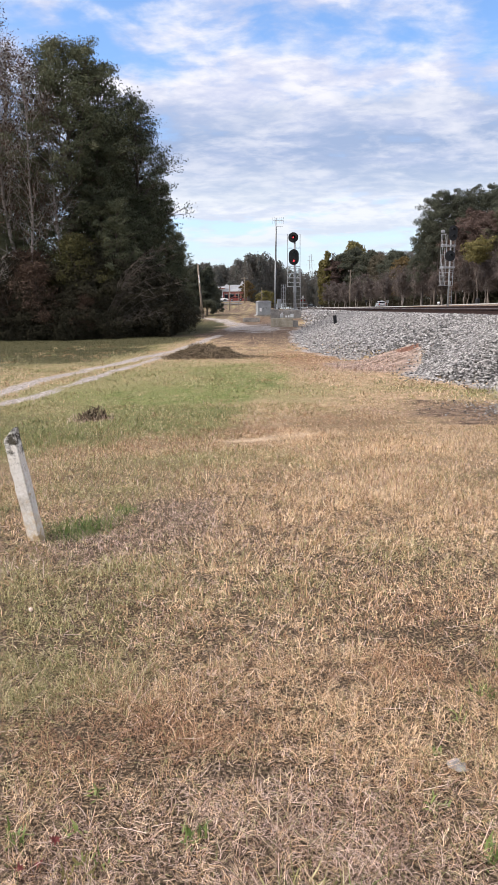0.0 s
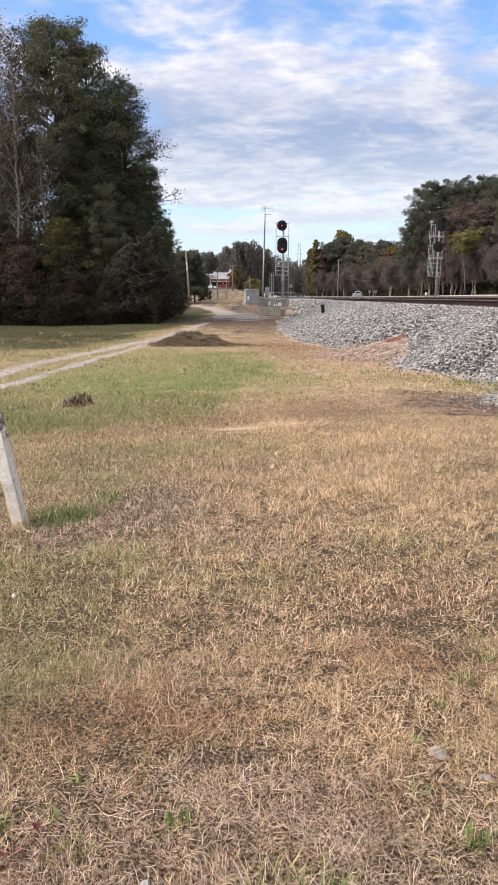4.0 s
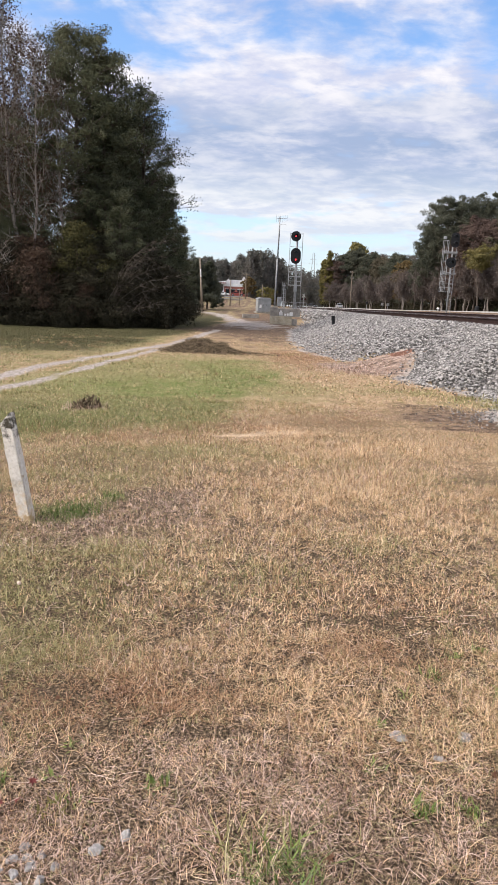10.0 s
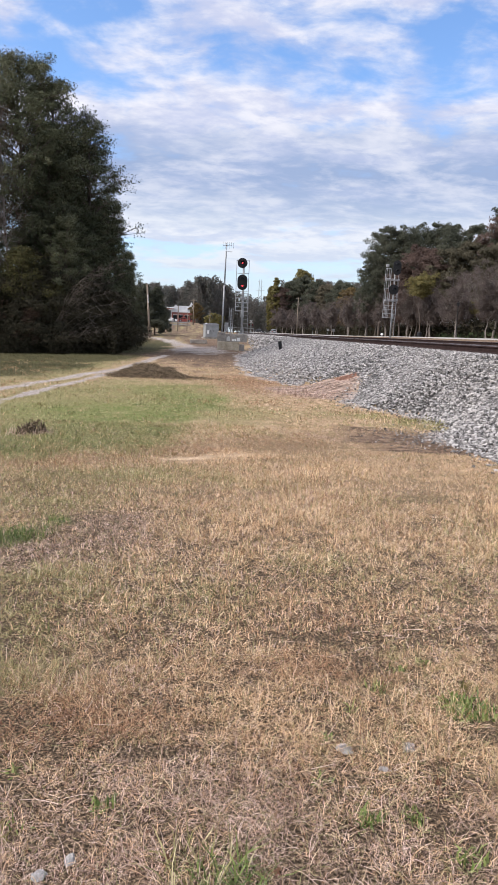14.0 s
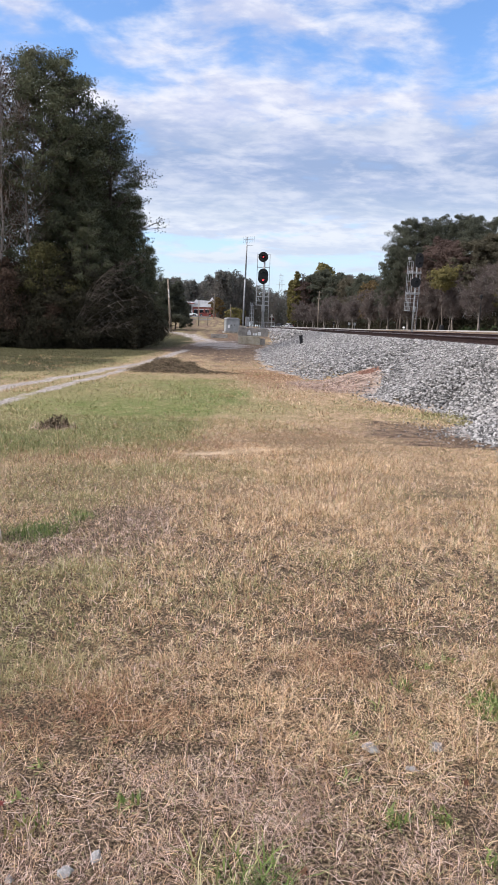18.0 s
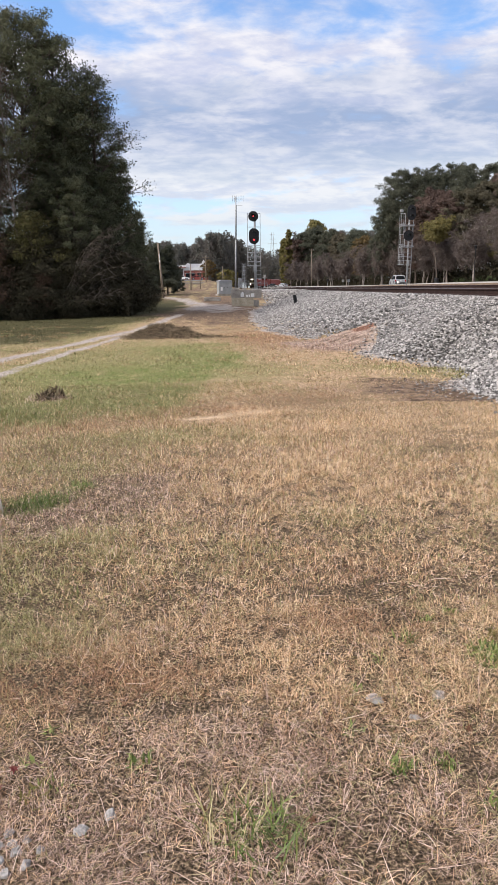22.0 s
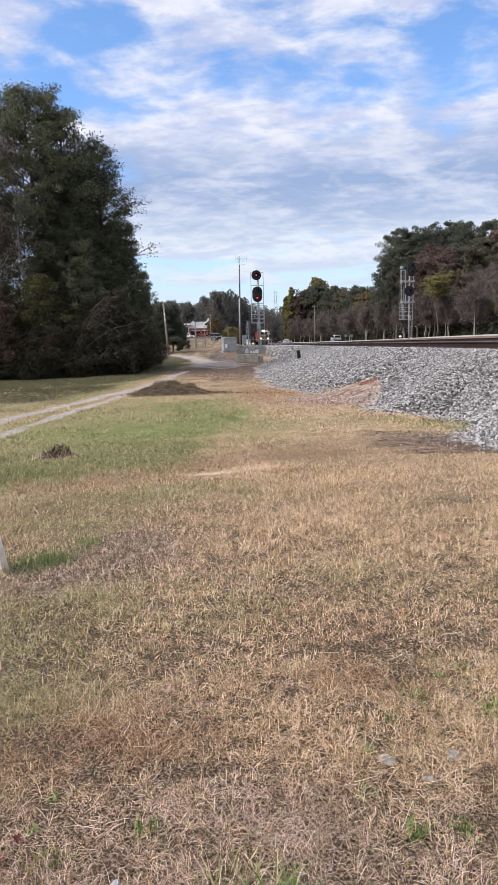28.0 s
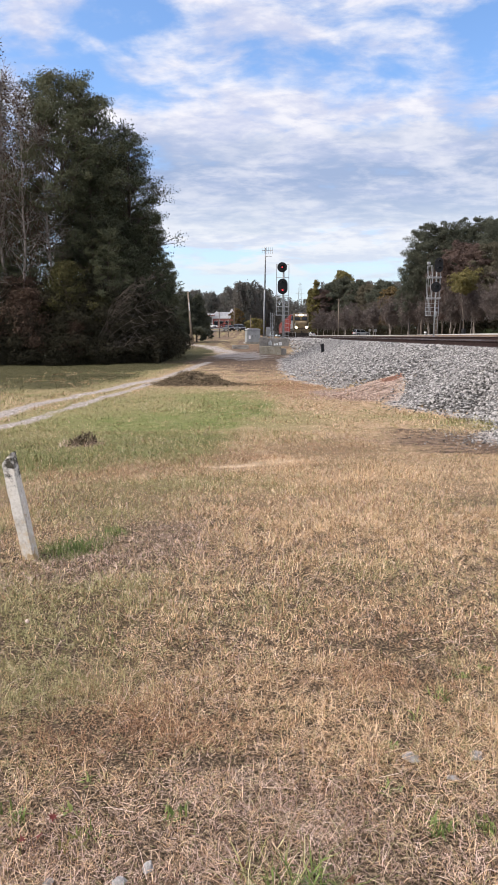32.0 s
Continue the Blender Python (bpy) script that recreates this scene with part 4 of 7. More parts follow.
def leaves_np(centres, rng, size, thin=0.6, face=None):
    """Small pointed leaves at the centres, turned at random or roughly towards face."""
    n = len(centres)
    a = rng.normal(size=(n, 3))
    a /= np.linalg.norm(a, axis=1, keepdims=True)
    if face is None:
        face = rng.normal(size=(n, 3))
    else:
        face = face / (np.linalg.norm(face, axis=1, keepdims=True) + 1e-6) + rng.normal(size=(n, 3)) * 0.6
        a = np.cross(face, a)
        a /= np.linalg.norm(a, axis=1, keepdims=True) + 1e-9
    b = np.cross(a, face)
    b /= np.linalg.norm(b, axis=1, keepdims=True) + 1e-9
    s = size * (0.6 + 0.8 * rng.rand(n, 1))
    v = np.stack([centres - a * s * 0.5 - b * s * 0.5 * thin, centres - a * s * 0.3 + b * s * 0.6 * thin, centres + a * s * 0.65], 1)
    return v.reshape(-1, 3), np.arange(3 * n).reshape(-1, 3)


def grow(rng, h, spread, crown_base, limbs, leaves, leaf, cluster, trunk_r, top=1.0, rise=0.5, shape="round", thin=0.6, subs=4, wander=0.03, lop=0.0):
    """Limbs as bars and leaves as places, for one tree."""
    segs, ends = [], []
    p, path = np.zeros(3), []
    steps = 9
    for i in range(steps + 1):
        path.append(p.copy())
        p = p + np.array([rng.normal() * wander * h / steps * 3, rng.normal() * wander * h / steps * 3, h * top / steps])
    r = lambda k: trunk_r * (1 - 0.88 * k) + 0.01
    for i in range(steps):
        segs.append((path[i], path[i + 1], r(i / steps), r((i + 1) / steps)))
    for j in range(limbs):
        k = crown_base + (0.97 - crown_base) * ((j + rng.rand()) / limbs)
        i = min(int(k * steps), steps - 1)
        base = path[i] + (path[i + 1] - path[i]) * (k * steps - i)
        q = (k - crown_base) / (1 - crown_base)
        prof = {"round": math.sin(math.pi * (0.16 + 0.80 * q)) ** 0.95, "cone": 1.05 - q * 0.9, "top": 0.35 + 0.75 * math.sin(math.pi * min(1, 0.1 + 0.82 * q)), "vase": 0.55 + 0.45 * q, "egg": 1.05 * max(1 - q, 0.05) ** 0.40 * min(1.0, 0.5 + 2.2 * q), "mound": 1.05 * max(1 - q, 0.03) ** 0.5}[shape]
        az = j * 2.399 + rng.rand() * 0.8
        ln = spread * prof * rng.uniform(0.65, 1.15) * (1 + lop * math.cos(az))
        el = rise * rng.uniform(0.5, 1.4) + 0.35 * q
        d = np.array([math.cos(az) * math.cos(el), math.sin(az) * math.cos(el), math.sin(el)])
        mid = base + d * ln * 0.5 + rng.normal(size=3) * 0.05 * ln
        end = base + d * ln + np.array([0, 0, 0.06 * ln]) + rng.normal(size=3) * 0.06 * ln
        lr = max(trunk_r * 0.34 * (1 - 0.6 * k), 0.018)
        segs += [(base, mid, lr, lr * 0.65), (mid, end, lr * 0.65, lr * 0.2)]
        ends.append(end)
        for m in range(subs):
            f = rng.uniform(0.25, 0.95)
            b0 = base + (mid - base) * f * 2 if f < 0.5 else mid + (end - mid) * (f - 0.5) * 2
            dd = d + rng.normal(size=3) * 0.65
            dd /= np.linalg.norm(dd)
            b1 = b0 + dd * ln * rng.uniform(0.22, 0.45)
            segs.append((b0, b1, lr * 0.35, lr * 0.1 + 0.004))
            ends.append(b1)
    ends = np.array(ends)
    if leaves:
        pick = rng.randint(0, len(ends), leaves)
        size = cluster * (0.5 + 0.9 * rng.rand(len(ends)))
        ball = rng.normal(size=(leaves, 3))
        ball *= (rng.rand(leaves, 1) ** 0.45) / np.linalg.norm(ball, axis=1, keepdims=True)
        c = ends[pick] + ball * 1.35 * size[pick][:, None] * np.array([1, 1, 0.62])
        axis = np.stack([c[:, 0], c[:, 1], 0.55 * (c[:, 2] - h * 0.5 * (1 + crown_base))], 1)
        axis /= np.linalg.norm(axis, axis=1, keepdims=True) + 1e-6
        out = (c - ends[pick]) / size[pick][:, None]
        nrm = 0.75 * out + 0.55 * axis + np.array([0, 0, 0.25]) + rng.normal(size=c.shape) * 0.22
        keep = c[:, 2] > 0.15
        c = np.concatenate([c[keep], nrm[keep]], 1)
    else:
        c = np.zeros((0, 6))
    return segs, ends, c


def make_tree(name, label, seed, mat_leaf, mat_bark=None, leaf=0.3, thin=0.6, twigs=0, sides=5, **kw):
    rng = np.random.RandomState(seed)
    segs, ends, c = grow(rng, leaf=leaf, thin=thin, **kw)
    ob = thing(name, label, "tree")
    if twigs:
        pick = rng.randint(0, len(ends), twigs)
        for k in pick:
            d = rng.normal(size=3) + np.array([0, 0, 0.7])
            segs.append((ends[k], ends[k] + d / np.linalg.norm(d) * rng.uniform(0.4, 1.1), 0.012, 0.005))
    v, f = tubes_np(segs, sides)
    part("trunk", mesh_np("trunk", v, [f], mat_bark or M_BARK, True), None, ob, "trunk with its limbs and branches")
    if len(c):
        v, f = leaves_np(c[:, :3], rng, leaf, thin, c[:, 3:])
        part("crown", mesh_np("crown", v, [f], mat_leaf), None, ob, "uneven leafy crown")
    return ob


def place(ob, spots, first=True):
    """Stands a tree at the first spot and copies of it at the others: (x, y, z, turn, scale)."""
    for i, (x, y, z, turn, sc) in enumerate(spots):
        m = pose(x, y, z, 0, 0, turn) @ Matrix.Diagonal((sc, sc, sc, 1))
        if i == 0:
            ob.matrix_basis = m
        else:
            copy_thing(ob, m)


def build_left_woods():
    g0 = lambda x, y, t, s: (x, y, gz(x, y), t, s)
    k = dict(limbs=64, subs=8, leaf=0.100, thin=0.58, cluster=0.38, trunk_r=0.24, crown_base=0.10, shape="egg", rise=0.42)
    oak = make_tree("oak_tree", "tall dark green oak at the wood's edge", 11, M_LEAF, h=17.0, spread=4.6, leaves=74000, **{**k, "crown_base": 0.40, "cluster": 0.46, "limbs": 72})
    oak2 = make_tree("oak_tree", "dense dark oak with gaps in its crown", 12, M_LEAF, h=14.2, spread=3.1, leaves=60000, **{**k, "crown_base": 0.06})
    slim = make_tree("sweetgum_tree", "young dark tree with ragged drooping limbs", 13, M_LEAF, h=11.0, spread=2.5, leaves=42000, **{**k, "limbs": 52, "crown_base": 0.03, "cluster": 0.34})
    lacy = make_tree("oak_tree", "open-crowned oak with sky showing through its thin leaves", 20, M_LEAF, h=14.2, spread=3.1, leaves=21000, **{**k, "crown_base": 0.25, "cluster": 0.42, "limbs": 60, "leaf": 0.105})
    bare = make_tree("thin_tree", "tall half-bare tree with sparse russet leaves", 14, M_RUSSET, M_PALEBARK, h=19.4, spread=2.8, leaves=3300, limbs=40, leaf=0.13, cluster=0.7, trunk_r=0.16, crown_base=0.32, rise=0.9, twigs=500, subs=6, sides=4)
    # this bush's leaf colour carries the shade of the lower wood
    bush = make_tree("bush", "brownish bush at the wood's edge, shade in its dark colour", 15, M_SHADEDLEAF, h=3.9, spread=2.6, leaves=19000, limbs=44, leaf=0.125, thin=0.5, cluster=0.50, trunk_r=0.07, crown_base=0.01, rise=0.35, shape="mound")
    brown = make_tree("bush", "rust-brown leafed bush among dark trees", 16, M_RUSSET, h=4.6, spread=2.0, leaves=7000, limbs=24, leaf=0.14, thin=0.36, cluster=0.55, trunk_r=0.06, crown_base=0.1, rise=0.7)
    olive = make_tree("young_tree", "olive-yellow young tree under the dark oaks", 19, M_OLIVE, h=7.0, spread=2.2, leaves=9000, limbs=30, leaf=0.15, thin=0.4, cluster=0.5, trunk_r=0.08, crown_base=0.15, rise=0.5)
    place(olive, [g0(-9.9, 42.0, 10, 0.8), g0(-11.6, 41.6, 100, 0.62), g0(-8.2, 42.6, 220, 0.7), g0(-16.8, 42, 300, 0.75), g0(-13.6, 42.2, 50, 0.5)])
    arch = make_tree("bare_sapling", "bare arching sapling leaning out of the wood", 17, M_RUSSET, M_PALEBARK, h=6.0, spread=3.2, leaves=160, limbs=16, leaf=0.14, cluster=0.5, trunk_r=0.07, crown_base=0.15, rise=0.9, twigs=420, subs=7, sides=4)
    g = lambda x, y, t, s: (x, y, gz(x, y), t, s)
    place(oak, [g(-10.6, 46, -20, 0.96), g(-24, 49, 140, 0.85), g(-9.6, 55, 200, 0.76), g(-17.5, 50, 80, 0.82), g(-33, 52, 10, 0.95)])
    place(oak2, [g(-9.0, 45.0, 160, 0.92), g(-12.4, 44.2, 300, 0.78), g(-28, 46, 200, 0.85), g(-15.5, 47, 30, 0.72), g(-8.8, 46.6, 220, 1.0), g(-7.6, 53, 100, 0.78), g(-20, 46, 100, 0.75)])
    place(lacy, [g(-7.5, 47.5, 60, 1.0), g(-9.4, 46.2, 150, 1.12), g(-7.4, 49.0, 0, 0.92)])
    place(slim, [g(-6.4, 49.0, 0, 0.86), g(-6.4, 46.2, 120, 0.86), g(-6.0, 58, 30, 0.78), g(-7.9, 43.6, 300, 0.80), g(-6.3, 65, 70, 0.62), g(-5.5, 54, 160, 0.66), g(-10.6, 43.2, 40, 0.70), g(-13.8, 43.6, 210, 0.72), g(-17.0, 44, 250, 0.75)])
    place(bare, [g(-13.8, 43.0, 0, 0.93), g(-15.2, 41.8, 75, 0.95), g(-12.4, 42.2, 150, 0.84), g(-17.5, 42.5, 230, 0.96), g(-14.5, 45.5, 310, 0.96), g(-20, 41.5, 40, 0.95), g(-11.0, 43.2, 100, 0.74), g(-23, 43, 190, 0.95)])
    place(bush, [g(-5.5, 44.6, 0, 0.85), g(-7.4, 42.2, 50, 0.9), g(-9.6, 41.0, 100, 0.85), g(-12.2, 41.2, 160, 0.9), g(-15.2, 40.4, 210, 0.85), g(-18.0, 40.6, 280, 0.95), g(-6.2, 42.8, 320, 0.75), g(-5.5, 49, 20, 0.9), g(-21.0, 41, 60, 1.0), g(-5.8, 55.5, 80, 0.8), g(-9.0, 43.2, 130, 1.3), g(-14.0, 42.8, 30, 1.3), g(-6.9, 45.0, 250, 1.25), g(-11.4, 42.8, 70, 1.2), g(-17.4, 43, 90, 1.4), g(-6.0, 61, 190, 0.85), g(-25, 41, 10, 1.2)])
    place(brown, [g(-11.6, 40.4, 0, 0.85), g(-14.4, 40.2, 80, 0.75), g(-9.3, 40.6, 170, 0.6), g(-17.2, 40, 240, 0.85), g(-13.0, 42.3, 200, 1.2)])
    place(arch, [g(-14.8, 40.2, 210, 0.8), g(-16.6, 40.2, 20, 0.7)])
    # bare sapling whose stems arch out over the field's edge
    rng = np.random.RandomState(83)
    sap = thing("bare_sapling", "bare many-stemmed sapling arching out of the wood", "tree", pose(-8.2, 41.0, gz(-8.2, 41)))
    segs = []
    for i in range(15):
        reach, top = rng.uniform(1.8, 4.4), rng.uniform(1.4, 5.6)
        p, r0 = np.array([rng.normal() * 0.2, rng.normal() * 0.2, 0.0]), 0.028
        side = rng.uniform(-1.2, 0.4)
        for j in range(8):
            a = (j + 1) / 8
            q = np.array([reach * a ** 1.4, side * a, top * (1.55 * a - 0.62 * a * a)]) + rng.normal(size=3) * 0.07
            segs.append((p, q, r0 * (1.05 - a + 1 / 8), r0 * (1.05 - a)))
            for m in range(5 if j > 1 else 0):
                d = np.array([0.7, rng.normal() * 0.5, rng.normal() * 0.6])
                segs.append((q, q + d / np.linalg.norm(d) * rng.uniform(0.25, 0.8), 0.011, 0.004))
            p = q
    v, f = tubes_np(segs, 4)
    part("stem", mesh_np("stem", v, [f], M_BARK, True), None, sap, "thin grey arching stem with twigs")
    # low growth under the edge, shade put into its dark leaf colour
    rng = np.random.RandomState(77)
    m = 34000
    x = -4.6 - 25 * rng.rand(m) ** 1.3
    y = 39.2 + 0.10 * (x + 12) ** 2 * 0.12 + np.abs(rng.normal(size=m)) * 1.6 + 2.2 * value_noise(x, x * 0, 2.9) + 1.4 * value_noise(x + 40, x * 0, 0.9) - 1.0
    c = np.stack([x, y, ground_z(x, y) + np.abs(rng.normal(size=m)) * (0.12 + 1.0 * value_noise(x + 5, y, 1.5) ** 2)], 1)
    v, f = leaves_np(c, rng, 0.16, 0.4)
    tagged(new("edge_growth", mesh_np("edge_growth", v, [f], M_SHADEDLEAF)), "low undergrowth along the wood's edge, shade in its colour", "shrubs", kind="stuff")
    cedar = make_tree("cedar_tree", "small dark cedar beside the leaning pole", 18, M_PINE, h=5.6, spread=1.7, leaves=9000, limbs=40, leaf=0.22, cluster=0.32, trunk_r=0.1, crown_base=0.05, rise=0.3, shape="cone")
    place(cedar, [g(-4.75, 80, 0, 0.9), g(-5.7, 79, 100, 1.05), g(-4.0, 86, 200, 0.6)])


build_left_woods()


def build_right_trees():
    pine = make_tree("pine_tree", "tall dark loblolly pine with clumped crown", 21, M_PINE, h=21.5, spread=5.0, leaves=26000, limbs=50, leaf=0.36, subs=4, thin=0.38, cluster=0.75, trunk_r=0.3, crown_base=0.42, rise=0.25, shape="top")
    pine2 = make_tree("pine_tree", "dark pine with broad layered branches", 22, M_PINE, h=19.5, spread=5.6, leaves=26000, limbs=54, leaf=0.36, subs=4, thin=0.38, cluster=0.8, trunk_r=0.3, crown_base=0.30, rise=0.15, shape="round")
    mixed = make_tree("oak_tree", "dull green broadleaf tree in the roadside wood", 23, M_DULL, h=16, spread=4.6, leaves=15000, limbs=40, leaf=0.32, subs=3, cluster=0.75, trunk_r=0.25, crown_base=0.2)
    red = make_tree("autumn_oak", "reddish brown autumn oak in the roadside wood", 24, M_AUTUMN, h=16, spread=4.2, leaves=13000, limbs=38, leaf=0.31, subs=3, cluster=0.7, trunk_r=0.25, crown_base=0.2)
    yellow = make_tree("maple_tree", "yellow-green autumn maple behind the roadside row", 25, M_YELLOW, h=11, spread=3.0, leaves=5500, limbs=28, leaf=0.30, cluster=0.65, trunk_r=0.18, crown_base=0.70)
    gold = make_tree("maple_tree", "tall yellow-green tree rising over the roadside wood", 28, M_YELLOW, h=24, spread=4.6, leaves=9000, limbs=34, leaf=0.55, subs=3, thin=0.8, cluster=1.0, trunk_r=0.3, crown_base=0.5)
    orange = make_tree("maple_tree", "orange-tinted autumn maple behind the roadside row", 26, M_ORANGE, h=9, spread=3.4, leaves=2600, limbs=26, leaf=0.4, cluster=0.6, trunk_r=0.15, crown_base=0.2)

    def at(px, d, base, turn, sc):
        return (px - 443.8) / 1266 * d, d, base, turn, sc * (1.03 if px >= 755 else 1.06)

    place(pine, [at(763, 152, 1.6, 0, 0.92), at(790, 144, 1.6, 70, 0.98), at(868, 150, 1.6, 140, 1.06), at(905, 136, 1.6, 210, 0.95), at(945, 140, 1.6, 30, 1.0), at(1005, 140, 1.6, 280, 1.12), at(830, 162, 1.6, 100, 1.05), at(1060, 120, 1.6, 10, 1.08)])
    place(pine2, [at(757, 160, 1.6, 20, 0.88), at(778, 166, 1.6, 200, 1.02), at(815, 152, 1.6, 90, 0.98), at(742, 170, 1.6, 150, 0.66)])
    dull = make_tree("pine_tree", "dull dark evergreen in the far roadside wood", 29, M_PINE, h=16, spread=4.8, leaves=15000, limbs=44, leaf=0.34, subs=3, thin=0.6, cluster=0.8, trunk_r=0.25, crown_base=0.12, rise=0.25)
    place(dull, [at(640, 292, 1.6, 40, 1.10), at(608, 305, 1.6, 220, 1.10), at(690, 248, 1.6, 300, 0.92), at(626, 298, 1.6, 180, 1.16), at(652, 282, 1.6, 200, 1.04), at(702, 240, 1.6, 70, 0.86), at(740, 195, 1.6, 250, 0.66)])
    place(mixed, [at(895, 127, 1.6, 0, 0.95), at(925, 132, 1.6, 110, 1.1), at(845, 142, 1.6, 50, 0.9), at(665, 268, 1.6, 130, 1.10), at(582, 325, 1.6, 10, 1.18), at(965, 112, 1.6, 80, 0.9), at(728, 210, 1.6, 150, 0.75), at(592, 318, 1.6, 90, 1.16), at(715, 228, 1.6, 20, 0.84), at(678, 262, 1.6, 10, 1.02), at(617, 306, 1.6, 60, 1.22)])
    place(red, [at(830, 134, 1.6, 0, 1.0), at(855, 130, 1.6, 100, 0.9), at(985, 118, 1.6, 200, 1.2), at(655, 290, 1.6, 50, 1.20), at(1020, 114, 1.6, 20, 1.1), at(800, 140, 1.6, 300, 0.8), at(590, 300, 1.6, 10, 1.05)])
    place(yellow, [at(838, 118, 1.6, 0, 0.84), at(905, 116, 1.6, 90, 0.62), at(935, 112, 1.6, 210, 0.6)])
    place(gold, [at(622, 318, 1.6, 0, 1.06)])
    place(orange, [at(764, 172, 1.6, 0, 1.30), at(706, 226, 1.6, 160, 1.1)])

    poplar = make_tree("poplar_tree", "tall narrow yellowing poplar at the wood's corner", 27, M_YELLOW, h=24, spread=2.2, leaves=12000, limbs=60, leaf=0.45, thin=0.8, cluster=0.6, trunk_r=0.25, crown_base=0.06, rise=0.5)
    place(poplar, [at(573, 300, 1.5, 0, 0.90), at(568, 306, 1.5, 100, 0.82)])
    row = make_tree("crape_myrtle", "leafless grey-brown ornamental tree in the roadside row", 31, M_TWIG, M_PALEBARK, h=8.2, spread=4.9, top=0.5, leaves=6000, limbs=24, leaf=0.5, thin=0.12, cluster=0.6, trunk_r=0.16, crown_base=0.55, rise=1.15, shape="vase", twigs=550, subs=7, sides=4)
    row2 = make_tree("crape_myrtle", "bare forked ornamental tree with a haze of brown twigs", 32, M_TWIG, M_PALEBARK, h=7.8, spread=5.1, top=0.46, leaves=6000, limbs=26, leaf=0.5, thin=0.12, cluster=0.6, trunk_r=0.17, crown_base=0.52, rise=1.1, shape="vase", twigs=550, subs=7, sides=4)
    for o in (row, row2):
        tagged(o, group="roadside tree row")
    a, b = [], []
    pu = lambda s: 34.0 - 14.0 * float(smooth01(120, 280, s))
    stations = (62, 73, 87, 93, 97, 105, 113, 121, 127, 133, 139, 147, 155, 162, 169, 176, 184, 191, 199, 207, 215, 223, 232, 241, 250, 260, 270, 281)
    for i, s in enumerate(stations):
        p = spot(s, pu(s) + (0.0 if i % 2 else 2.4))
        (a if i % 2 else b).append((p.x, p.y, gz(p.x, p.y), i * 67, random.uniform(0.86, 1.04) * (1.0 if s < 200 else 0.92)))
    place(row, a)
    place(row2, b)

    # far woods round the horizon, one mass
    rng = np.random.RandomState(41)
    cs, ns, segs = [], [], []

    def stand(px0, px1, d0, d1, n, h0, h1, count):
        for i in range(n):
            px, d, h = rng.uniform(px0, px1), rng.uniform(d0, d1), rng.uniform(h0, h1)
            up = 2.6 if px < 500 else 0.0
            x = (px - 443.8) / 1266 * d
            segs.append(((x, d, 1.0), (x, d, 1.4 + up + h * 0.8), 0.25, 0.08))
            m = int(count * 0.75)
            q = rng.rand(m)
            t = rng.rand(m) * 6.28
            lob = 0.75 + 0.25 * np.sin(3 * t + 9 * q + i) + 0.18 * np.sin(5 * t - 14 * q + 2 * i)
            r = h * rng.uniform(0.15, 0.27) * np.sin(math.pi * (0.14 + 0.80 * q)) ** 0.6 * (0.45 + 0.55 * rng.rand(m)) * lob
            cs.append(np.stack([x + np.cos(t) * r, d + np.sin(t) * r, 1.4 + up + h * (0.06 + 0.94 * q) + rng.normal(size=m) * 0.4], 1))
            ns.append(np.stack([np.cos(t), np.sin(t), 2.2 * (q - 0.45)], 1) + rng.normal(size=(m, 3)) * 0.3)

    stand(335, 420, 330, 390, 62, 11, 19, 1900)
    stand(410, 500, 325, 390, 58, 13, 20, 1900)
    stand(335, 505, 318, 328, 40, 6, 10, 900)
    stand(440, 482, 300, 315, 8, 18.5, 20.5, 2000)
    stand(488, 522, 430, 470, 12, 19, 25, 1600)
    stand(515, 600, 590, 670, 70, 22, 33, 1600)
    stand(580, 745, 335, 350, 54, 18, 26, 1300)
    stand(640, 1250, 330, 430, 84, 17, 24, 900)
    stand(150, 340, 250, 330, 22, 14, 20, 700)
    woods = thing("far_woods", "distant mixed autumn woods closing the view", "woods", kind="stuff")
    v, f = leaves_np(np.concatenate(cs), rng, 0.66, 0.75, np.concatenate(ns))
    part("foliage", mesh_np("foliage", v, [f], M_FARHAZE), None, woods)["kind"] = "stuff"
    v, f = tubes_np(segs, 4)
    part("trunks", mesh_np("trunks", v, [f], M_BARK), None, woods)["kind"] = "stuff"

    # dark undergrowth behind the row, in the leaf colour that carries shade
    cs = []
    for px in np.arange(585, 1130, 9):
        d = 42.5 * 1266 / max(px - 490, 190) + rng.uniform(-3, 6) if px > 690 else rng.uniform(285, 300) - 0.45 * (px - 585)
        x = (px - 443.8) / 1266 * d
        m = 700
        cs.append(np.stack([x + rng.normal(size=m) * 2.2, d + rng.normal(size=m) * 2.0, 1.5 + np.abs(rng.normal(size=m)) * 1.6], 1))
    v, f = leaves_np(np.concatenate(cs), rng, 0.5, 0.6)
    tagged(new("undergrowth", mesh_np("undergrowth", v, [f], M_SHADEDLEAF)), "dark tangled undergrowth below the roadside wood", "shrubs", kind="stuff")


build_right_trees()


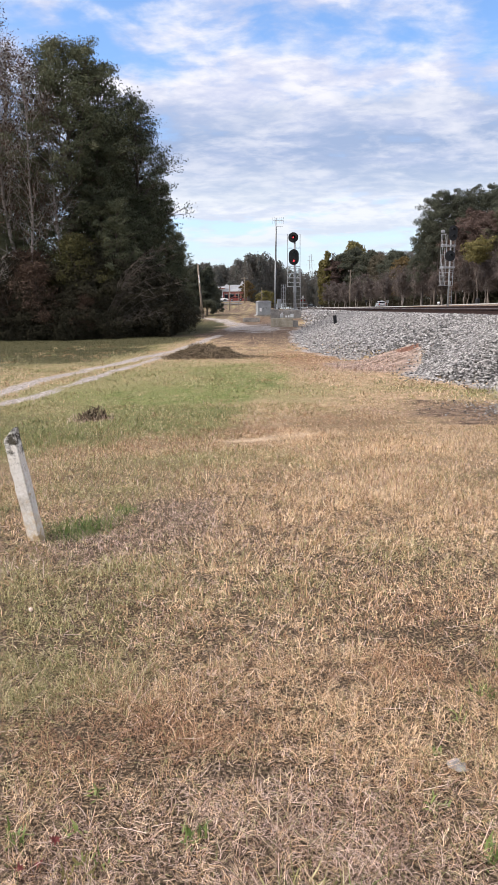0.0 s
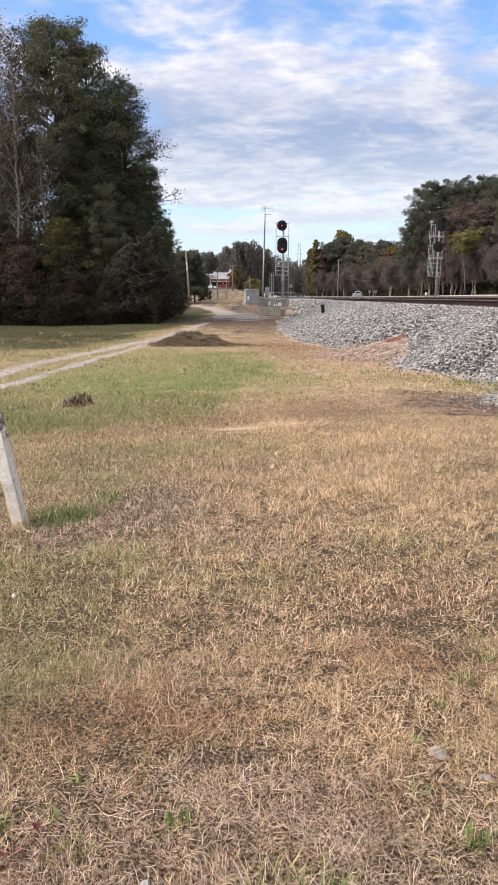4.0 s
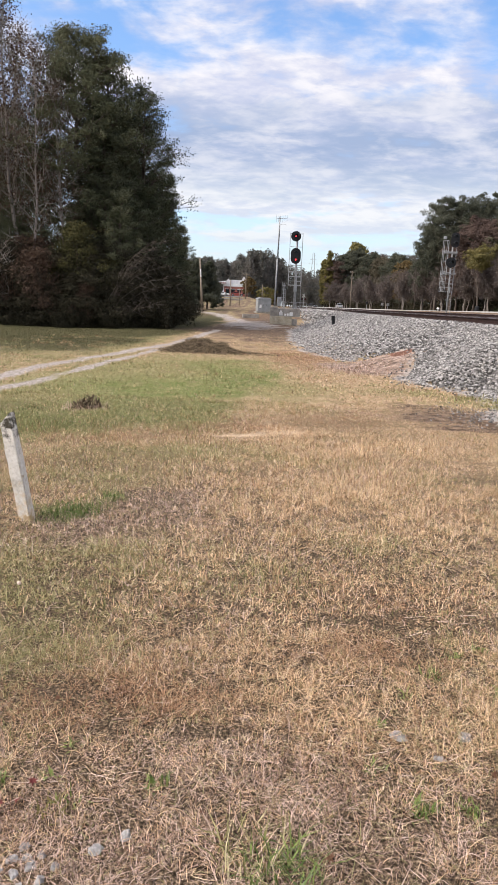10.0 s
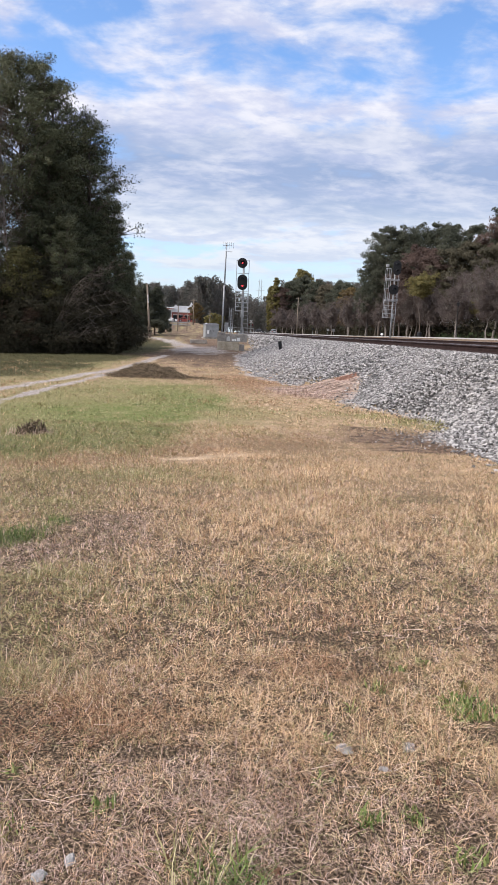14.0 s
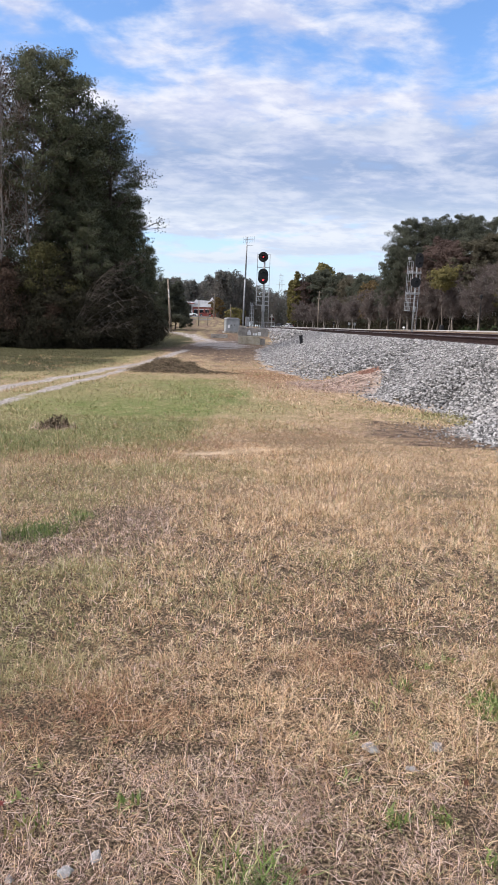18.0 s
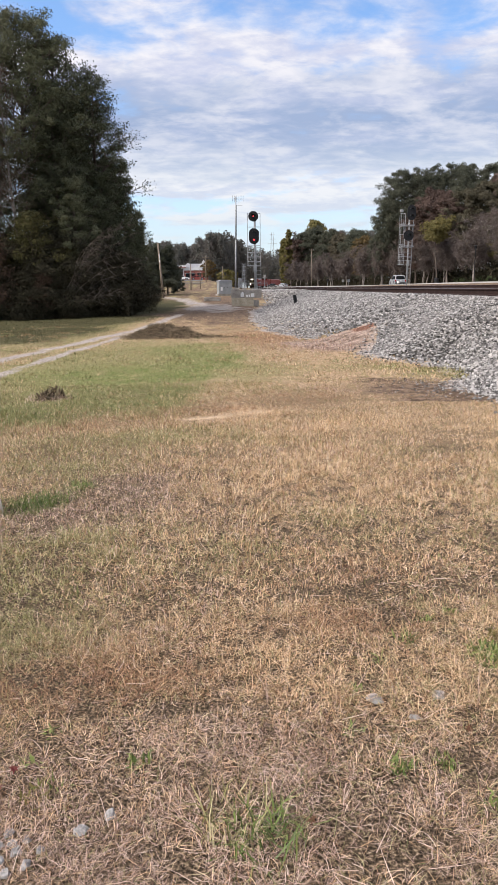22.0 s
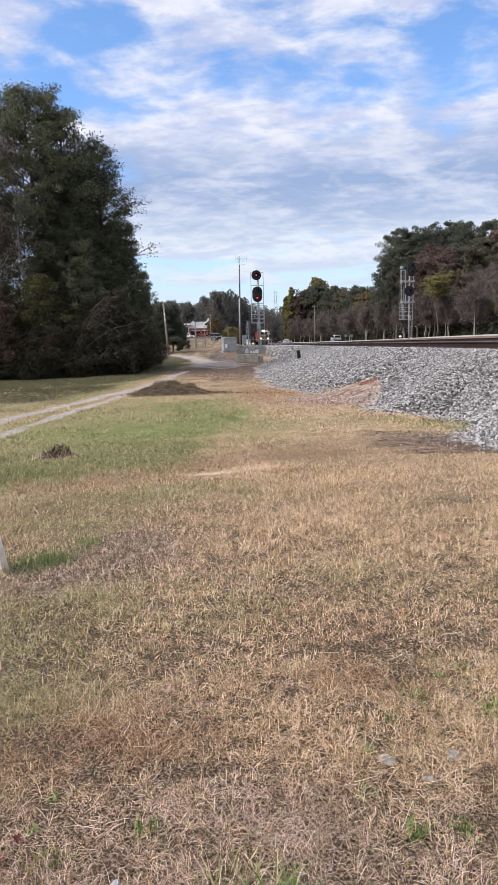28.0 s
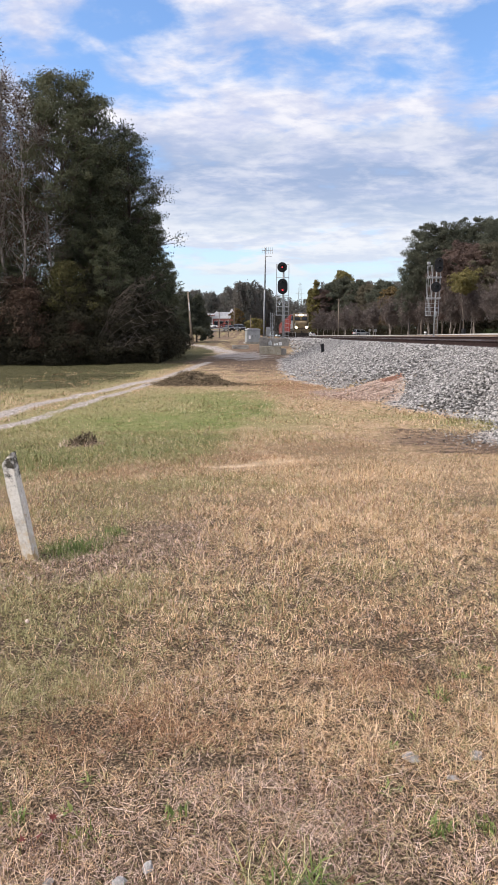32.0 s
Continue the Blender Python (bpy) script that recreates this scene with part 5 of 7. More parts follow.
def build_hedge():
    rng = np.random.RandomState(5)
    hed = thing("hedge", "low clipped dark green hedge behind the roadside trees", "hedge")
    s0, s1, u = 84, 130, 38.6
    core = ribbon("hedge_core", list(np.arange(s0, s1, 2.0)), [u - 0.42, u - 0.40, u + 0.40, u + 0.42], lambda s, q: gz(*spot(s, u)[:2]) + (1.0 if abs(q - u) < 0.41 else 0.0), M_HEDGE, False)
    part("hedge_core", core, None, hed)
    n = 9000
    s, q, w = rng.uniform(s0, s1, n), rng.uniform(-0.5, 0.5, n), rng.uniform(0.05, 1.12, n)
    c = np.array([spot(a, u + b, gz(*spot(a, u)[:2]) + k) for a, b, k in zip(s, q, w)])
    v, f = leaves_np(c, rng, 0.2, 0.6)
    part("hedge_leaves", mesh_np("hedge_leaves", v, [f], M_HEDGE), None, hed)["kind"] = "stuff"


build_hedge()

# ---- grass ----


def blades(name, x, y, length, width, lean, mat, rng, label, lift=0.0, joints=2):
    """Bent tapered blades standing at x, y, each of so many joints, all in one mesh."""
    n = len(x)
    z = ground_z(x, y) - 0.006 + lift
    az = rng.rand(n) * 6.2832
    th = np.clip(lean + rng.normal(size=n) * 0.5, 0.05, 1.52)
    curl = rng.uniform(-0.1, 0.85, n) * 2 / max(joints, 2)
    sway = rng.normal(size=n) * 0.55
    tw = rng.uniform(-0.7, 0.7, n)
    side = np.stack([-np.sin(az) * np.cos(tw), np.cos(az) * np.cos(tw), np.sin(tw)], 1)
    p = np.stack([x, y, z], 1)
    rows = []
    for k in range(joints):
        w = (width * 0.5 * (1 - 0.22 * k))[:, None]
        rows += [p - side * w, p + side * w]
        t, a = np.clip(th + curl * k, 0, 2.0), az + sway * k
        p = p + np.stack([np.cos(a) * np.sin(t), np.sin(a) * np.sin(t), np.cos(t)], 1) * (length / joints)[:, None]
        p[:, 2] = np.maximum(p[:, 2], z + 0.006 + 0.002 * k)
    v = np.stack(rows + [p], 1).reshape(-1, 3)
    m = 2 * joints + 1
    i = np.arange(n) * m
    quads = [np.stack([i + 2 * k, i + 2 * k + 1, i + 2 * k + 3, i + 2 * k + 2], 1) for k in range(joints - 1)]
    faces = ([np.concatenate(quads)] if quads else []) + [np.stack([i + m - 3, i + m - 2, i + m - 1], 1)]
    return tagged(new(name, mesh_np(name, v, faces, mat)), label, "grass", kind="stuff")


def build_grass():
    rng = np.random.RandomState(9)

    def scatter(n, x0, x1, y0, y1):
        x, y = rng.uniform(x0, x1, n), rng.uniform(y0, y1, n)
        s, u = su(x, y)
        clump = np.where(y < 6.4, value_noise(x + 13, y + 4, 0.038), value_noise(x + 13, y + 4, 0.07)) * 0.65 + value_noise(x, y, 0.12) * 0.35
        ok = (u < foot_u(s) - 0.02) & (rng.rand(n) < (0.06 + 0.28 * smooth01(5, 7, y) + 1.0 * smooth01(0.30, 0.68, clump)) * (1 - 0.22 * smooth01(3.0, 2.0, y)) * (1 + 0.4 * smooth01(3.2, 4.2, y)))
        # thinner beside the strip that the walk looks along
        ok &= rng.rand(n) < 0.4 + 0.6 * smooth01(0.95, 0.55, np.abs(x - 0.15 - 0.03 * y) - 0.40 * y)
        x, y = x[ok], y[ok]
        g, gr, di, cl = cover(x, y)
        keep = rng.rand(len(x)) > np.clip(0.75 * smooth01(0.7, 1.0, tints(x, y)[3]) + 1.2 * gr + 0.8 * di + 0.62 * cl + 0.92 * olive_shade(x, y), 0, 1)
        return x[keep], y[keep], g[keep]

    def sow(n, x0, x1, y0, y1, ln, wd, lean_dry, joints=2):
        x, y, g = scatter(n, x0, x1, y0, y1)
        m = len(x)
        ol, ru, ma, pa = tints(x, y)
        stray = lambda dx, dy, sc: 0.12 + 1.9 * (value_noise(x + dx, y + dy, sc) * 0.6 + value_noise(x + dy, y + dx, sc * 0.3) * 0.4) ** 1.5
        w = np.stack([
            (0.70 + 1.4 * pa) * (1 - 0.6 * ol) * stray(5, 9, 0.5),
            (0.24 + 3.2 * ma) * stray(40, 17, 0.55),
            (0.18 + 3.2 * ru) * (1 - 0.7 * pa) * stray(70, 31, 0.75),
            (0.18 + 3.0 * ol + 0.9 * g) * (1 - 0.7 * pa) * stray(21, 3, 0.6),
            (0.03 + 2.9 * smooth01(0.22, 0.9, g + smooth01(0.03, 0.35, g) * (0.7 * (value_noise(x, y, 0.35) - 0.5) + 0.6 * (value_noise(x + 21, y, 1.1) - 0.5)))) * stray(11, 63, 0.4)])
        w = np.cumsum(w / w.sum(0), 0)
        kind = (rng.rand(m)[None] > w).sum(0)
        tuft = 0.55 + 1.5 * value_noise(x + 5, y + 5, 0.28) * value_noise(x, y + 50, 1.3)
        tuft = tuft * (1 - 0.3 * ma)
        sorts = (("dry_grass", M_STRAW, 1.0, lean_dry, "dry straw-coloured grass blades"), ("dead_thatch", M_THATCH, 0.9, 1.3, "matted grey-brown dead grass"), ("ruddy_grass", M_RUDDY, 0.95, lean_dry, "reddish-brown dry grass blades"), ("olive_grass", M_OLIVEGRASS, 1.0, lean_dry - 0.1, "olive half-dry grass blades"), ("green_grass", M_GREEN, 0.95, lean_dry - 0.2, "short green grass blades"))
        for q, (nm, mat, lf, lean, lb) in enumerate(sorts):
            mask = kind == q
            k = int(mask.sum())
            if k:
                blades(nm, x[mask], y[mask], ln * lf * tuft[mask] * (0.45 + 0.9 * rng.rand(k)), wd * (0.6 + 0.8 * rng.rand(k)), lean, mat, rng, lb, joints=joints)

    sow(330000, -1.6, 2.2, 0.8, 3.2, 0.090, 0.0020, 1.15, 3)
    sow(350000, -2.9, 3.4, 3.2, 6.4, 0.078, 0.0033, 1.25)
    sow(500000, -5.0, 5.4, 6.4, 12.0, 0.060, 0.0062, 1.42, 1)
    sow(240000, -3.4, 4.6, 5.8, 9.5, 0.050, 0.0046, 1.35, 1)
    sow(240000, -10.0, 5.0, 12.0, 26.0, 0.062, 0.0115, 1.40, 1)
    sow(50000, -17.0, 3.0, 26.0, 41.0, 0.06, 0.016, 0.9, 1)
    sow(90000, -6.0, 5.0, -6.0, 0.8, 0.075, 0.009, 1.2, 1)
    sow(40000, -6.0, -1.6, 0.8, 3.2, 0.08, 0.009, 1.2, 1)
    sow(26000, 2.2, 5.0, 0.8, 3.2, 0.08, 0.009, 1.2, 1)
    sow(26000, 3.4, 6.0, 3.2, 6.4, 0.08, 0.010, 1.2, 1)
    sow(34000, -6.0, -2.9, 3.2, 6.4, 0.08, 0.010, 1.2, 1)
    sow(40000, -9.0, -5.0, 6.4, 12.0, 0.07, 0.012, 1.3, 1)
    # olive grass before the wood, the wood's shade put into its colour
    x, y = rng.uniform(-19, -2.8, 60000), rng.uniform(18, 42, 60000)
    ok = (rng.rand(60000) < olive_shade(x, y)) & (cover(x, y)[1] < 0.3)
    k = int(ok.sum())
    blades("damp_grass", x[ok], y[ok], 0.07 * (0.5 + rng.rand(k)), 0.014 * (0.6 + 0.8 * rng.rand(k)), 0.9, M_SHADEDGRASS, rng, "olive grass at the wood's foot, shade in its colour", joints=1)
    # tussocks that stand over the mown grass
    for n, x0, x1, y0, y1, ln, wd in ((420, -4.5, 4.5, 5.5, 12.0, 0.070, 0.005), (700, -9.0, 4.0, 12.0, 34.0, 0.10, 0.012)):
        cx, cy = rng.uniform(x0, x1, n), rng.uniform(y0, y1, n)
        keep = (value_noise(cx + 8, cy + 2, 1.6) > 0.42)
        cx, cy = cx[keep], cy[keep]
        m = len(cx) * 26
        r = 0.05 + 0.10 * rng.rand(len(cx))
        x = np.repeat(cx, 26) + rng.normal(size=m) * np.repeat(r, 26) * 1.3
        y = np.repeat(cy, 26) + rng.normal(size=m) * np.repeat(r, 26)
        s, u = su(x, y)
        g, gr, di, cl = cover(x, y)
        ok = (u < foot_u(s) - 0.1) & (gr < 0.3) & (cl < 0.3) & (di < 0.5)
        kind = np.repeat(rng.rand(len(cx)) + 0.5 * (np.clip(cover(cx, cy)[0], 0, 1) - 0.3), 26)
        for mask, nm, mat, lb in ((kind > 0.62, "green_tussock", M_GREEN, "low tussocks of green grass in the mown field"), ((kind <= 0.62) & (kind > 0.3), "ruddy_tussock", M_RUDDY, "low tussocks of reddish dry grass"), (kind <= 0.3, "dry_tussock", M_STRAW, "low tussocks of straw-coloured grass")):
            q = mask & ok
            k = int(q.sum())
            if k:
                blades(nm, x[q], y[q], ln * (0.5 + 0.8 * rng.rand(k)), wd * (0.6 + 0.8 * rng.rand(k)), 1.1, mat, rng, lb, joints=1)
    # dead stems on the clay spill and round its foot
    n = 1500
    x, y = 3.0 + 0.65 * rng.normal(size=n), 18.2 + 0.55 * rng.normal(size=n)
    blades("spill_weeds", x, y, rng.uniform(0.08, 0.22, n), rng.uniform(0.006, 0.012, n), 1.1, M_THATCH, rng, "dead brown stems on the clay spill", joints=2)
    # long pale stalks lying on the sward
    n = 3000
    x, y = rng.uniform(-1.8, 2.4, n), 0.8 + 5.6 * rng.rand(n) ** 1.2
    blades("straw_litter", x, y, rng.uniform(0.09, 0.19, n), rng.uniform(0.0014, 0.0028, n), 1.2, M_THATCH, rng, "long pale dead stems lying on the grass", lift=0.025)


build_grass()


def weed_clump(x, y, r, n, mat, label, up=0.5, ln=0.06, wd=0.010, name="weed"):
    rng = np.random.RandomState(int(abs(x * 1000 + y * 77)) % 9999)
    a, q = rng.rand(n) * 6.28, r * rng.rand(n) ** 0.7
    ob = blades(name, x + np.cos(a) * q, y + np.sin(a) * q, ln * (0.6 + 0.7 * rng.rand(n)), wd * (0.7 + 0.6 * rng.rand(n)), up, mat, rng, label)
    ob["category"] = "weed"
    del ob["kind"]
    return ob


def build_field_things():
    for x, y, r, n, up in ((0.98, 2.79, 0.05, 30, 0.8), (0.73, 1.91, 0.05, 50, 0.8), (0.89, 1.93, 0.05, 36, 0.8), (0.67, 2.40, 0.03, 14, 0.9), (-0.15, 2.0, 0.05, 40, 0.9), (-0.47, 2.2, 0.03, 14, 0.9), (-0.52, 2.02, 0.03, 14, 0.9), (1.14, 2.98, 0.05, 24, 0.8), (1.02, 1.72, 0.06, 40, 0.8), (-0.42, 1.90, 0.04, 18, 0.9), (1.28, 3.05, 0.04, 20, 0.8), (-0.70, 2.0, 0.05, 30, 0.8), (0.82, 2.62, 0.03, 14, 0.9), (0.62, 2.12, 0.03, 12, 0.9)):
        weed_clump(x, y, r, n, M_WEED, "small green weed growing among the dry grass", up, 0.052, 0.0085)
    weed_clump(1.34, 2.62, 0.12, 330, M_WEED, "spreading clump of dark green weed in the dry grass", 1.0, 0.055, 0.011)
    weed_clump(1.40, 2.80, 0.05, 60, M_YELLOW, "yellowing weed beside the green clump", 0.7, 0.06, 0.009)
    weed_clump(0.27, 1.63, 0.13, 110, M_WEED, "loose arching tuft of broad green grass blades", 1.0, 0.13, 0.006, "grass_tuft")
    weed_clump(0.20, 1.70, 0.14, 90, M_OLIVEGRASS, "loose arching tuft of half-dry grass blades", 1.05, 0.14, 0.005, "grass_tuft")
    weed_clump(-1.22, 5.02, 0.18, 300, M_WEED, "bright green grass tuft at the foot of the post", 0.85, 0.07, 0.006, "grass_tuft")
    weed_clump(-1.15, 5.2, 0.24, 380, M_WEED, "green grass tuft at the foot of the post", 0.85, 0.075, 0.006, "grass_tuft")
    weed_clump(-0.98, 5.55, 0.12, 150, M_WEED, "green grass tuft at the foot of the post", 0.85, 0.075, 0.006, "grass_tuft")
    for x, y, r, n in ((4.75, 12.9, 0.35, 260), (4.3, 13.3, 0.45, 300), (5.0, 13.7, 0.4, 260), (4.45, 12.2, 0.3, 180), (3.7, 14.0, 0.4, 200)):
        weed_clump(x, y, r, n, M_OLIVEGRASS, "weedy olive-green tuft at the foot of the ballast", 1.2, 0.11, 0.013, "grass_tuft")
    weed_clump(-0.46, 1.85, 0.05, 18, M_YELLOW, "small yellowing weed in the dry grass", 0.8)
    weed_clump(-0.60, 1.88, 0.05, 26, M_RUSSET, "small reddish weed in the dry grass", 1.0)
    rng = np.random.RandomState(2)
    # loose stones in the grass
    for x, y, sx, sy in ((0.745, 2.335, 0.085, 0.04), (0.995, 2.335, 0.055, 0.035), (-0.29, 1.70, 0.05, 0.028), (-0.21, 1.76, 0.035, 0.03), (0.86, 2.20, 0.03, 0.025), (-0.46, 1.63, 0.035, 0.025), (-0.42, 1.58, 0.03, 0.02), (-0.50, 1.60, 0.03, 0.02), (-0.48, 1.66, 0.026, 0.018), (-0.52, 1.65, 0.03, 0.022), (-0.44, 1.67, 0.022, 0.016), (-0.50, 1.70, 0.028, 0.02), (-0.55, 1.61, 0.034, 0.022), (-0.39, 1.63, 0.024, 0.016), (-0.47, 1.55, 0.03, 0.02)):
        bm = bmesh.new()
        bmesh.ops.create_icosphere(bm, subdivisions=2, radius=1.0)
        for v in bm.verts:
            v.co = Vector((v.co.x * sx / 2, v.co.y * sy, v.co.z * 0.014)) * (1 + 0.6 * noise.noise(v.co * 1.7 + Vector((x * 9, y * 7, 0))))
        ob = part("stone", bm, M_PEBBLE, None)
        ob.matrix_basis = pose(x, y, gz(x, y) + 0.047, rng.uniform(-14, 14), rng.uniform(-14, 14), rng.uniform(0, 360))
        tagged(ob, "small flat grey stone lying in the grass", "stone")
    # fallen leaves
    lobes = [(0.030, 0.0), (0.012, 0.007), (0.016, 0.022), (0.003, 0.012), (-0.004, 0.028), (-0.010, 0.010), (-0.026, 0.014), (-0.017, 0.001), (-0.028, -0.013), (-0.010, -0.010), (-0.004, -0.027), (0.003, -0.011), (0.016, -0.020), (0.012, -0.006)]
    brown, red = "curled brown fallen leaf on the grass", "bright red fallen leaf lying in the grass"
    for x, y, lb in ((0.08, 1.72, brown), (0.40, 1.66, brown), (0.02, 1.83, brown), (1.02, 2.07, brown), (0.86, 3.6, brown), (-0.60, 2.45, brown), (-0.55, 1.95, red), (-0.57, 1.86, red), (-0.62, 1.84, red)):
        bm = bmesh.new()
        mid = bm.verts.new((0, 0, 0))
        rim = [bm.verts.new((a * 0.62, b * 0.62, 8 * a * a - 12 * b * b)) for a, b in lobes]
        for i in range(len(rim)):
            bm.faces.new((mid, rim[i], rim[(i + 1) % len(rim)]))
        bmesh.ops.solidify(bm, geom=bm.faces[:], thickness=0.0008)
        ob = part("fallen_leaf", bm, M_REDLEAF if lb == red else M_DEADLEAF, None)
        ob.matrix_basis = pose(x, y, gz(x, y) + 0.088, rng.uniform(-35, 35), rng.uniform(-35, 35), rng.uniform(0, 360))
        tagged(ob, lb, "leaf")

    # a pale seed head on its stem
    sh = thing("seed_head", "small pale round seed head on a thin stem", "seed head", pose(-1.09, 3.48, gz(-1.09, 3.48)))
    part("stem", tube((0, 0, 0), (0.008, 0, 0.13), 0.0016, 0.0012, 5), M_OLIVEGRASS, sh)
    bm = bmesh.new()
    bmesh.ops.create_icosphere(bm, subdivisions=2, radius=0.0105, matrix=Matrix.Translation((0.008, 0, 0.138)))
    for v in bm.verts:
        v.co += (v.co - Vector((0.008, 0, 0.138))) * 0.5 * noise.noise(v.co * 160)
    part("seed_ball", bm, M_THATCH, sh, "pale fluffy seed ball")

    # the boundary post
    bm = box(0.092, 0.092, 0.93, 0, 0, -0.15)
    top = [v for v in bm.verts if v.co.z > 0.5]
    for v in top:
        v.co.z += 0.025 if v.co.x > 0 else -0.05
    bmesh.ops.bevel(bm, geom=[e for e in bm.edges], offset=0.008, segments=2, affect="EDGES")
    bmesh.ops.subdivide_edges(bm, edges=[e for e in bm.edges if e.calc_length() > 0.3], cuts=14, use_grid_fill=True)
    for v in bm.verts:
        v.co += Vector((1, 1, 0.3)) * 0.0028 * noise.noise(v.co * 9) + Vector((1, 1, 0)) * 0.003 * noise.noise(v.co * 45)
    post = part("boundary_post", bm, M_POST, None, smooth=False)
    post.matrix_basis = pose(-1.46, 4.86, 0.0, 1.5, -9.6, -5)
    tagged(post, "leaning weathered whitewashed concrete boundary post in grass", "post")

    # rotten stump with stems
    st = thing("tree_stump", "small ragged dark stump sprouting in the green grass", "stump", pose(-2.24, 10.35, gz(-2.24, 10.35)))
    bm = bmesh.new()
    for i in range(150):
        a, q = rng.rand() * 6.28, rng.rand() ** 0.7
        lump = 0.8 + 0.35 * math.sin(2 * a + 0.6) + 0.2 * math.sin(5 * a)
        c = Vector((math.cos(a) * q * 0.30, math.sin(a) * q * 0.20, 0.19 * (1 - q ** 1.6) * lump))
        d = Vector((rng.normal() * 0.6, rng.normal() * 0.6, abs(rng.normal()) + 0.2)).normalized() * rng.uniform(0.03, 0.085)
        tube(c - d, c + d, rng.uniform(0.008, 0.020), 0.006, 5, bm)
    part("stump_wood", bm, M_BRUSH, st, "splintered dark wood")
    g = [rng.normal(size=400) * 0.2 - 2.24, rng.normal(size=400) * 0.15 + 10.3]
    k = (np.abs(g[0] + 2.24) < 0.4)
    blades("stump_grass", g[0][k], g[1][k], 0.11 * (0.5 + rng.rand(k.sum())), np.full(k.sum(), 0.008), 1.0, M_THATCH, rng, "dead stems round the stump")

    # heap of cut brush
    heap = thing("brush_heap", "low heap of dead brush and soil beside the track", "brush heap", pose(-1.38, 22.8, gz(-1.38, 22.8)))
    swell = lambda x, y: 0.33 * math.exp(-((x + 0.12) / 0.62) ** 2 - (y / 0.75) ** 2) + 0.17 * math.exp(-((x - 0.55) / 0.42) ** 2 - ((y + 0.1) / 0.55) ** 2) + 0.07 * math.exp(-((x + 0.85) / 0.36) ** 2 - (y / 0.5) ** 2) + 0.035 * math.exp(-((x - 1.4) / 0.5) ** 2 - ((y + 0.2) / 0.35) ** 2)
    rough = lambda x, y: swell(x, y) * (0.95 + 0.55 * noise.noise(Vector((x * 3.1, y * 3.1, 0.4))) + 0.35 * noise.noise(Vector((x * 9, y * 9, 2.1))))
    segs = []
    while len(segs) < 6200:
        x, y = rng.uniform(-1.7, 2.4), rng.uniform(-1.2, 1.2)
        if rng.rand() > swell(x, y) * 4.5:
            continue
        c = np.array([x, y, rough(x, y) * rng.uniform(0.7, 1.12) + 0.01])
        d = rng.normal(size=3) * np.array([1, 1, 0.45])
        d = d / np.linalg.norm(d) * rng.uniform(0.03, 0.11) * (1.7 if rng.rand() < 0.12 else 1.0)
        segs.append((c - d, c + d, 0.0065, 0.003))
    v, f = tubes_np(segs, 4)
    part("brushwood", mesh_np("brushwood", v, [f], M_BRUSH), None, heap)["kind"] = "stuff"
    gx, gy = np.meshgrid(np.linspace(-1.9, 2.5, 89), np.linspace(-1.4, 1.4, 57))
    hz = np.array([rough(a, b) for a, b in zip(gx.ravel(), gy.ravel())]) * 0.95 - 0.065
    i = (np.arange(56)[:, None] * 89 + np.arange(88)[None]).ravel()
    part("soil", mesh_np("soil", np.stack([gx.ravel(), gy.ravel(), hz], 1), [np.stack([i, i + 1, i + 90, i + 89], 1)], M_HEAPSOIL, True), None, heap, "dark crumbly soil and leaf mould")


build_field_things()

# ---- signals and lineside things ----


def ladder(parent, x, y, z0, z1, width=0.34):
    lad = part("ladder", box(0.03, 0.03, z1 - z0, x - width / 2, y, z0), M_GALV, parent)
    part("stile", box(0.03, 0.03, z1 - z0, x + width / 2, y, z0), M_GALV, lad)
    k = 0
    while z0 + 0.2 + 0.3 * k < z1:
        part("rung", tube((x - width / 2, y, z0 + 0.2 + 0.3 * k), (x + width / 2, y, z0 + 0.2 + 0.3 * k), 0.013, n=6), M_GALV, lad)
        k += 1
    return lad


def cage(parent, x0, x1, y0, y1, z0, z1, bars=3):
    """A service platform with rails round it."""
    c = part("platform", box(x1 - x0, y1 - y0, 0.05, (x0 + x1) / 2, (y0 + y1) / 2, z0), M_GALV, parent)
    for x in (x0, x1):
        for y in (y0, y1):
            part("cage_post", tube((x, y, z0), (x, y, z1), 0.019, n=6), M_GALV, c)
    for i in range(1, bars + 1):
        z = z0 + (z1 - z0) * i / bars
        for a, b in (((x0, y0), (x1, y0)), ((x0, y1), (x1, y1)), ((x0, y0), (x0, y1)), ((x1, y0), (x1, y1))):
            part("cage_rail", tube((*a, z), (*b, z), 0.014, n=6), M_GALV, c)
    return c


def round_head(parent, x, z, r, lit, y=-0.25, back=False):
    """A round signal head: disc, hood and lens, facing -y."""
    h = part("signal_head", disc(r, 0.05, x, y, z, 28), M_BLACK, parent)
    part("lamp_case", box(0.34, 0.35, 0.36, x, y + 0.2, z - 0.18, 0.05), M_BLACK, h)
    hood = bmesh.new()
    for i in range(10):
        a0, a1 = math.pi * (i / 9.0) * 1.25 - 0.39, math.pi * ((i + 1) / 9.0) * 1.25 - 0.39
        if i < 9:
            q = [Vector((x + math.cos(a) * 0.16, yy, z + math.sin(a) * 0.16)) for a, yy in ((a0, y - 0.02), (a1, y - 0.02), (a1, y - 0.36), (a0, y - 0.36))]
            hood.faces.new([hood.verts.new(p) for p in q])
    bmesh.ops.solidify(hood, geom=hood.faces[:], thickness=0.008)
    part("hood", hood, M_BLACK, h)
    part("lens", disc(0.055 if lit else 0.1, 0.02, x, y - 0.04, z, 16), M_REDLAMP if lit else M_GLASSY, h, "lit red lens" if lit else "unlit dark lens")
    return h


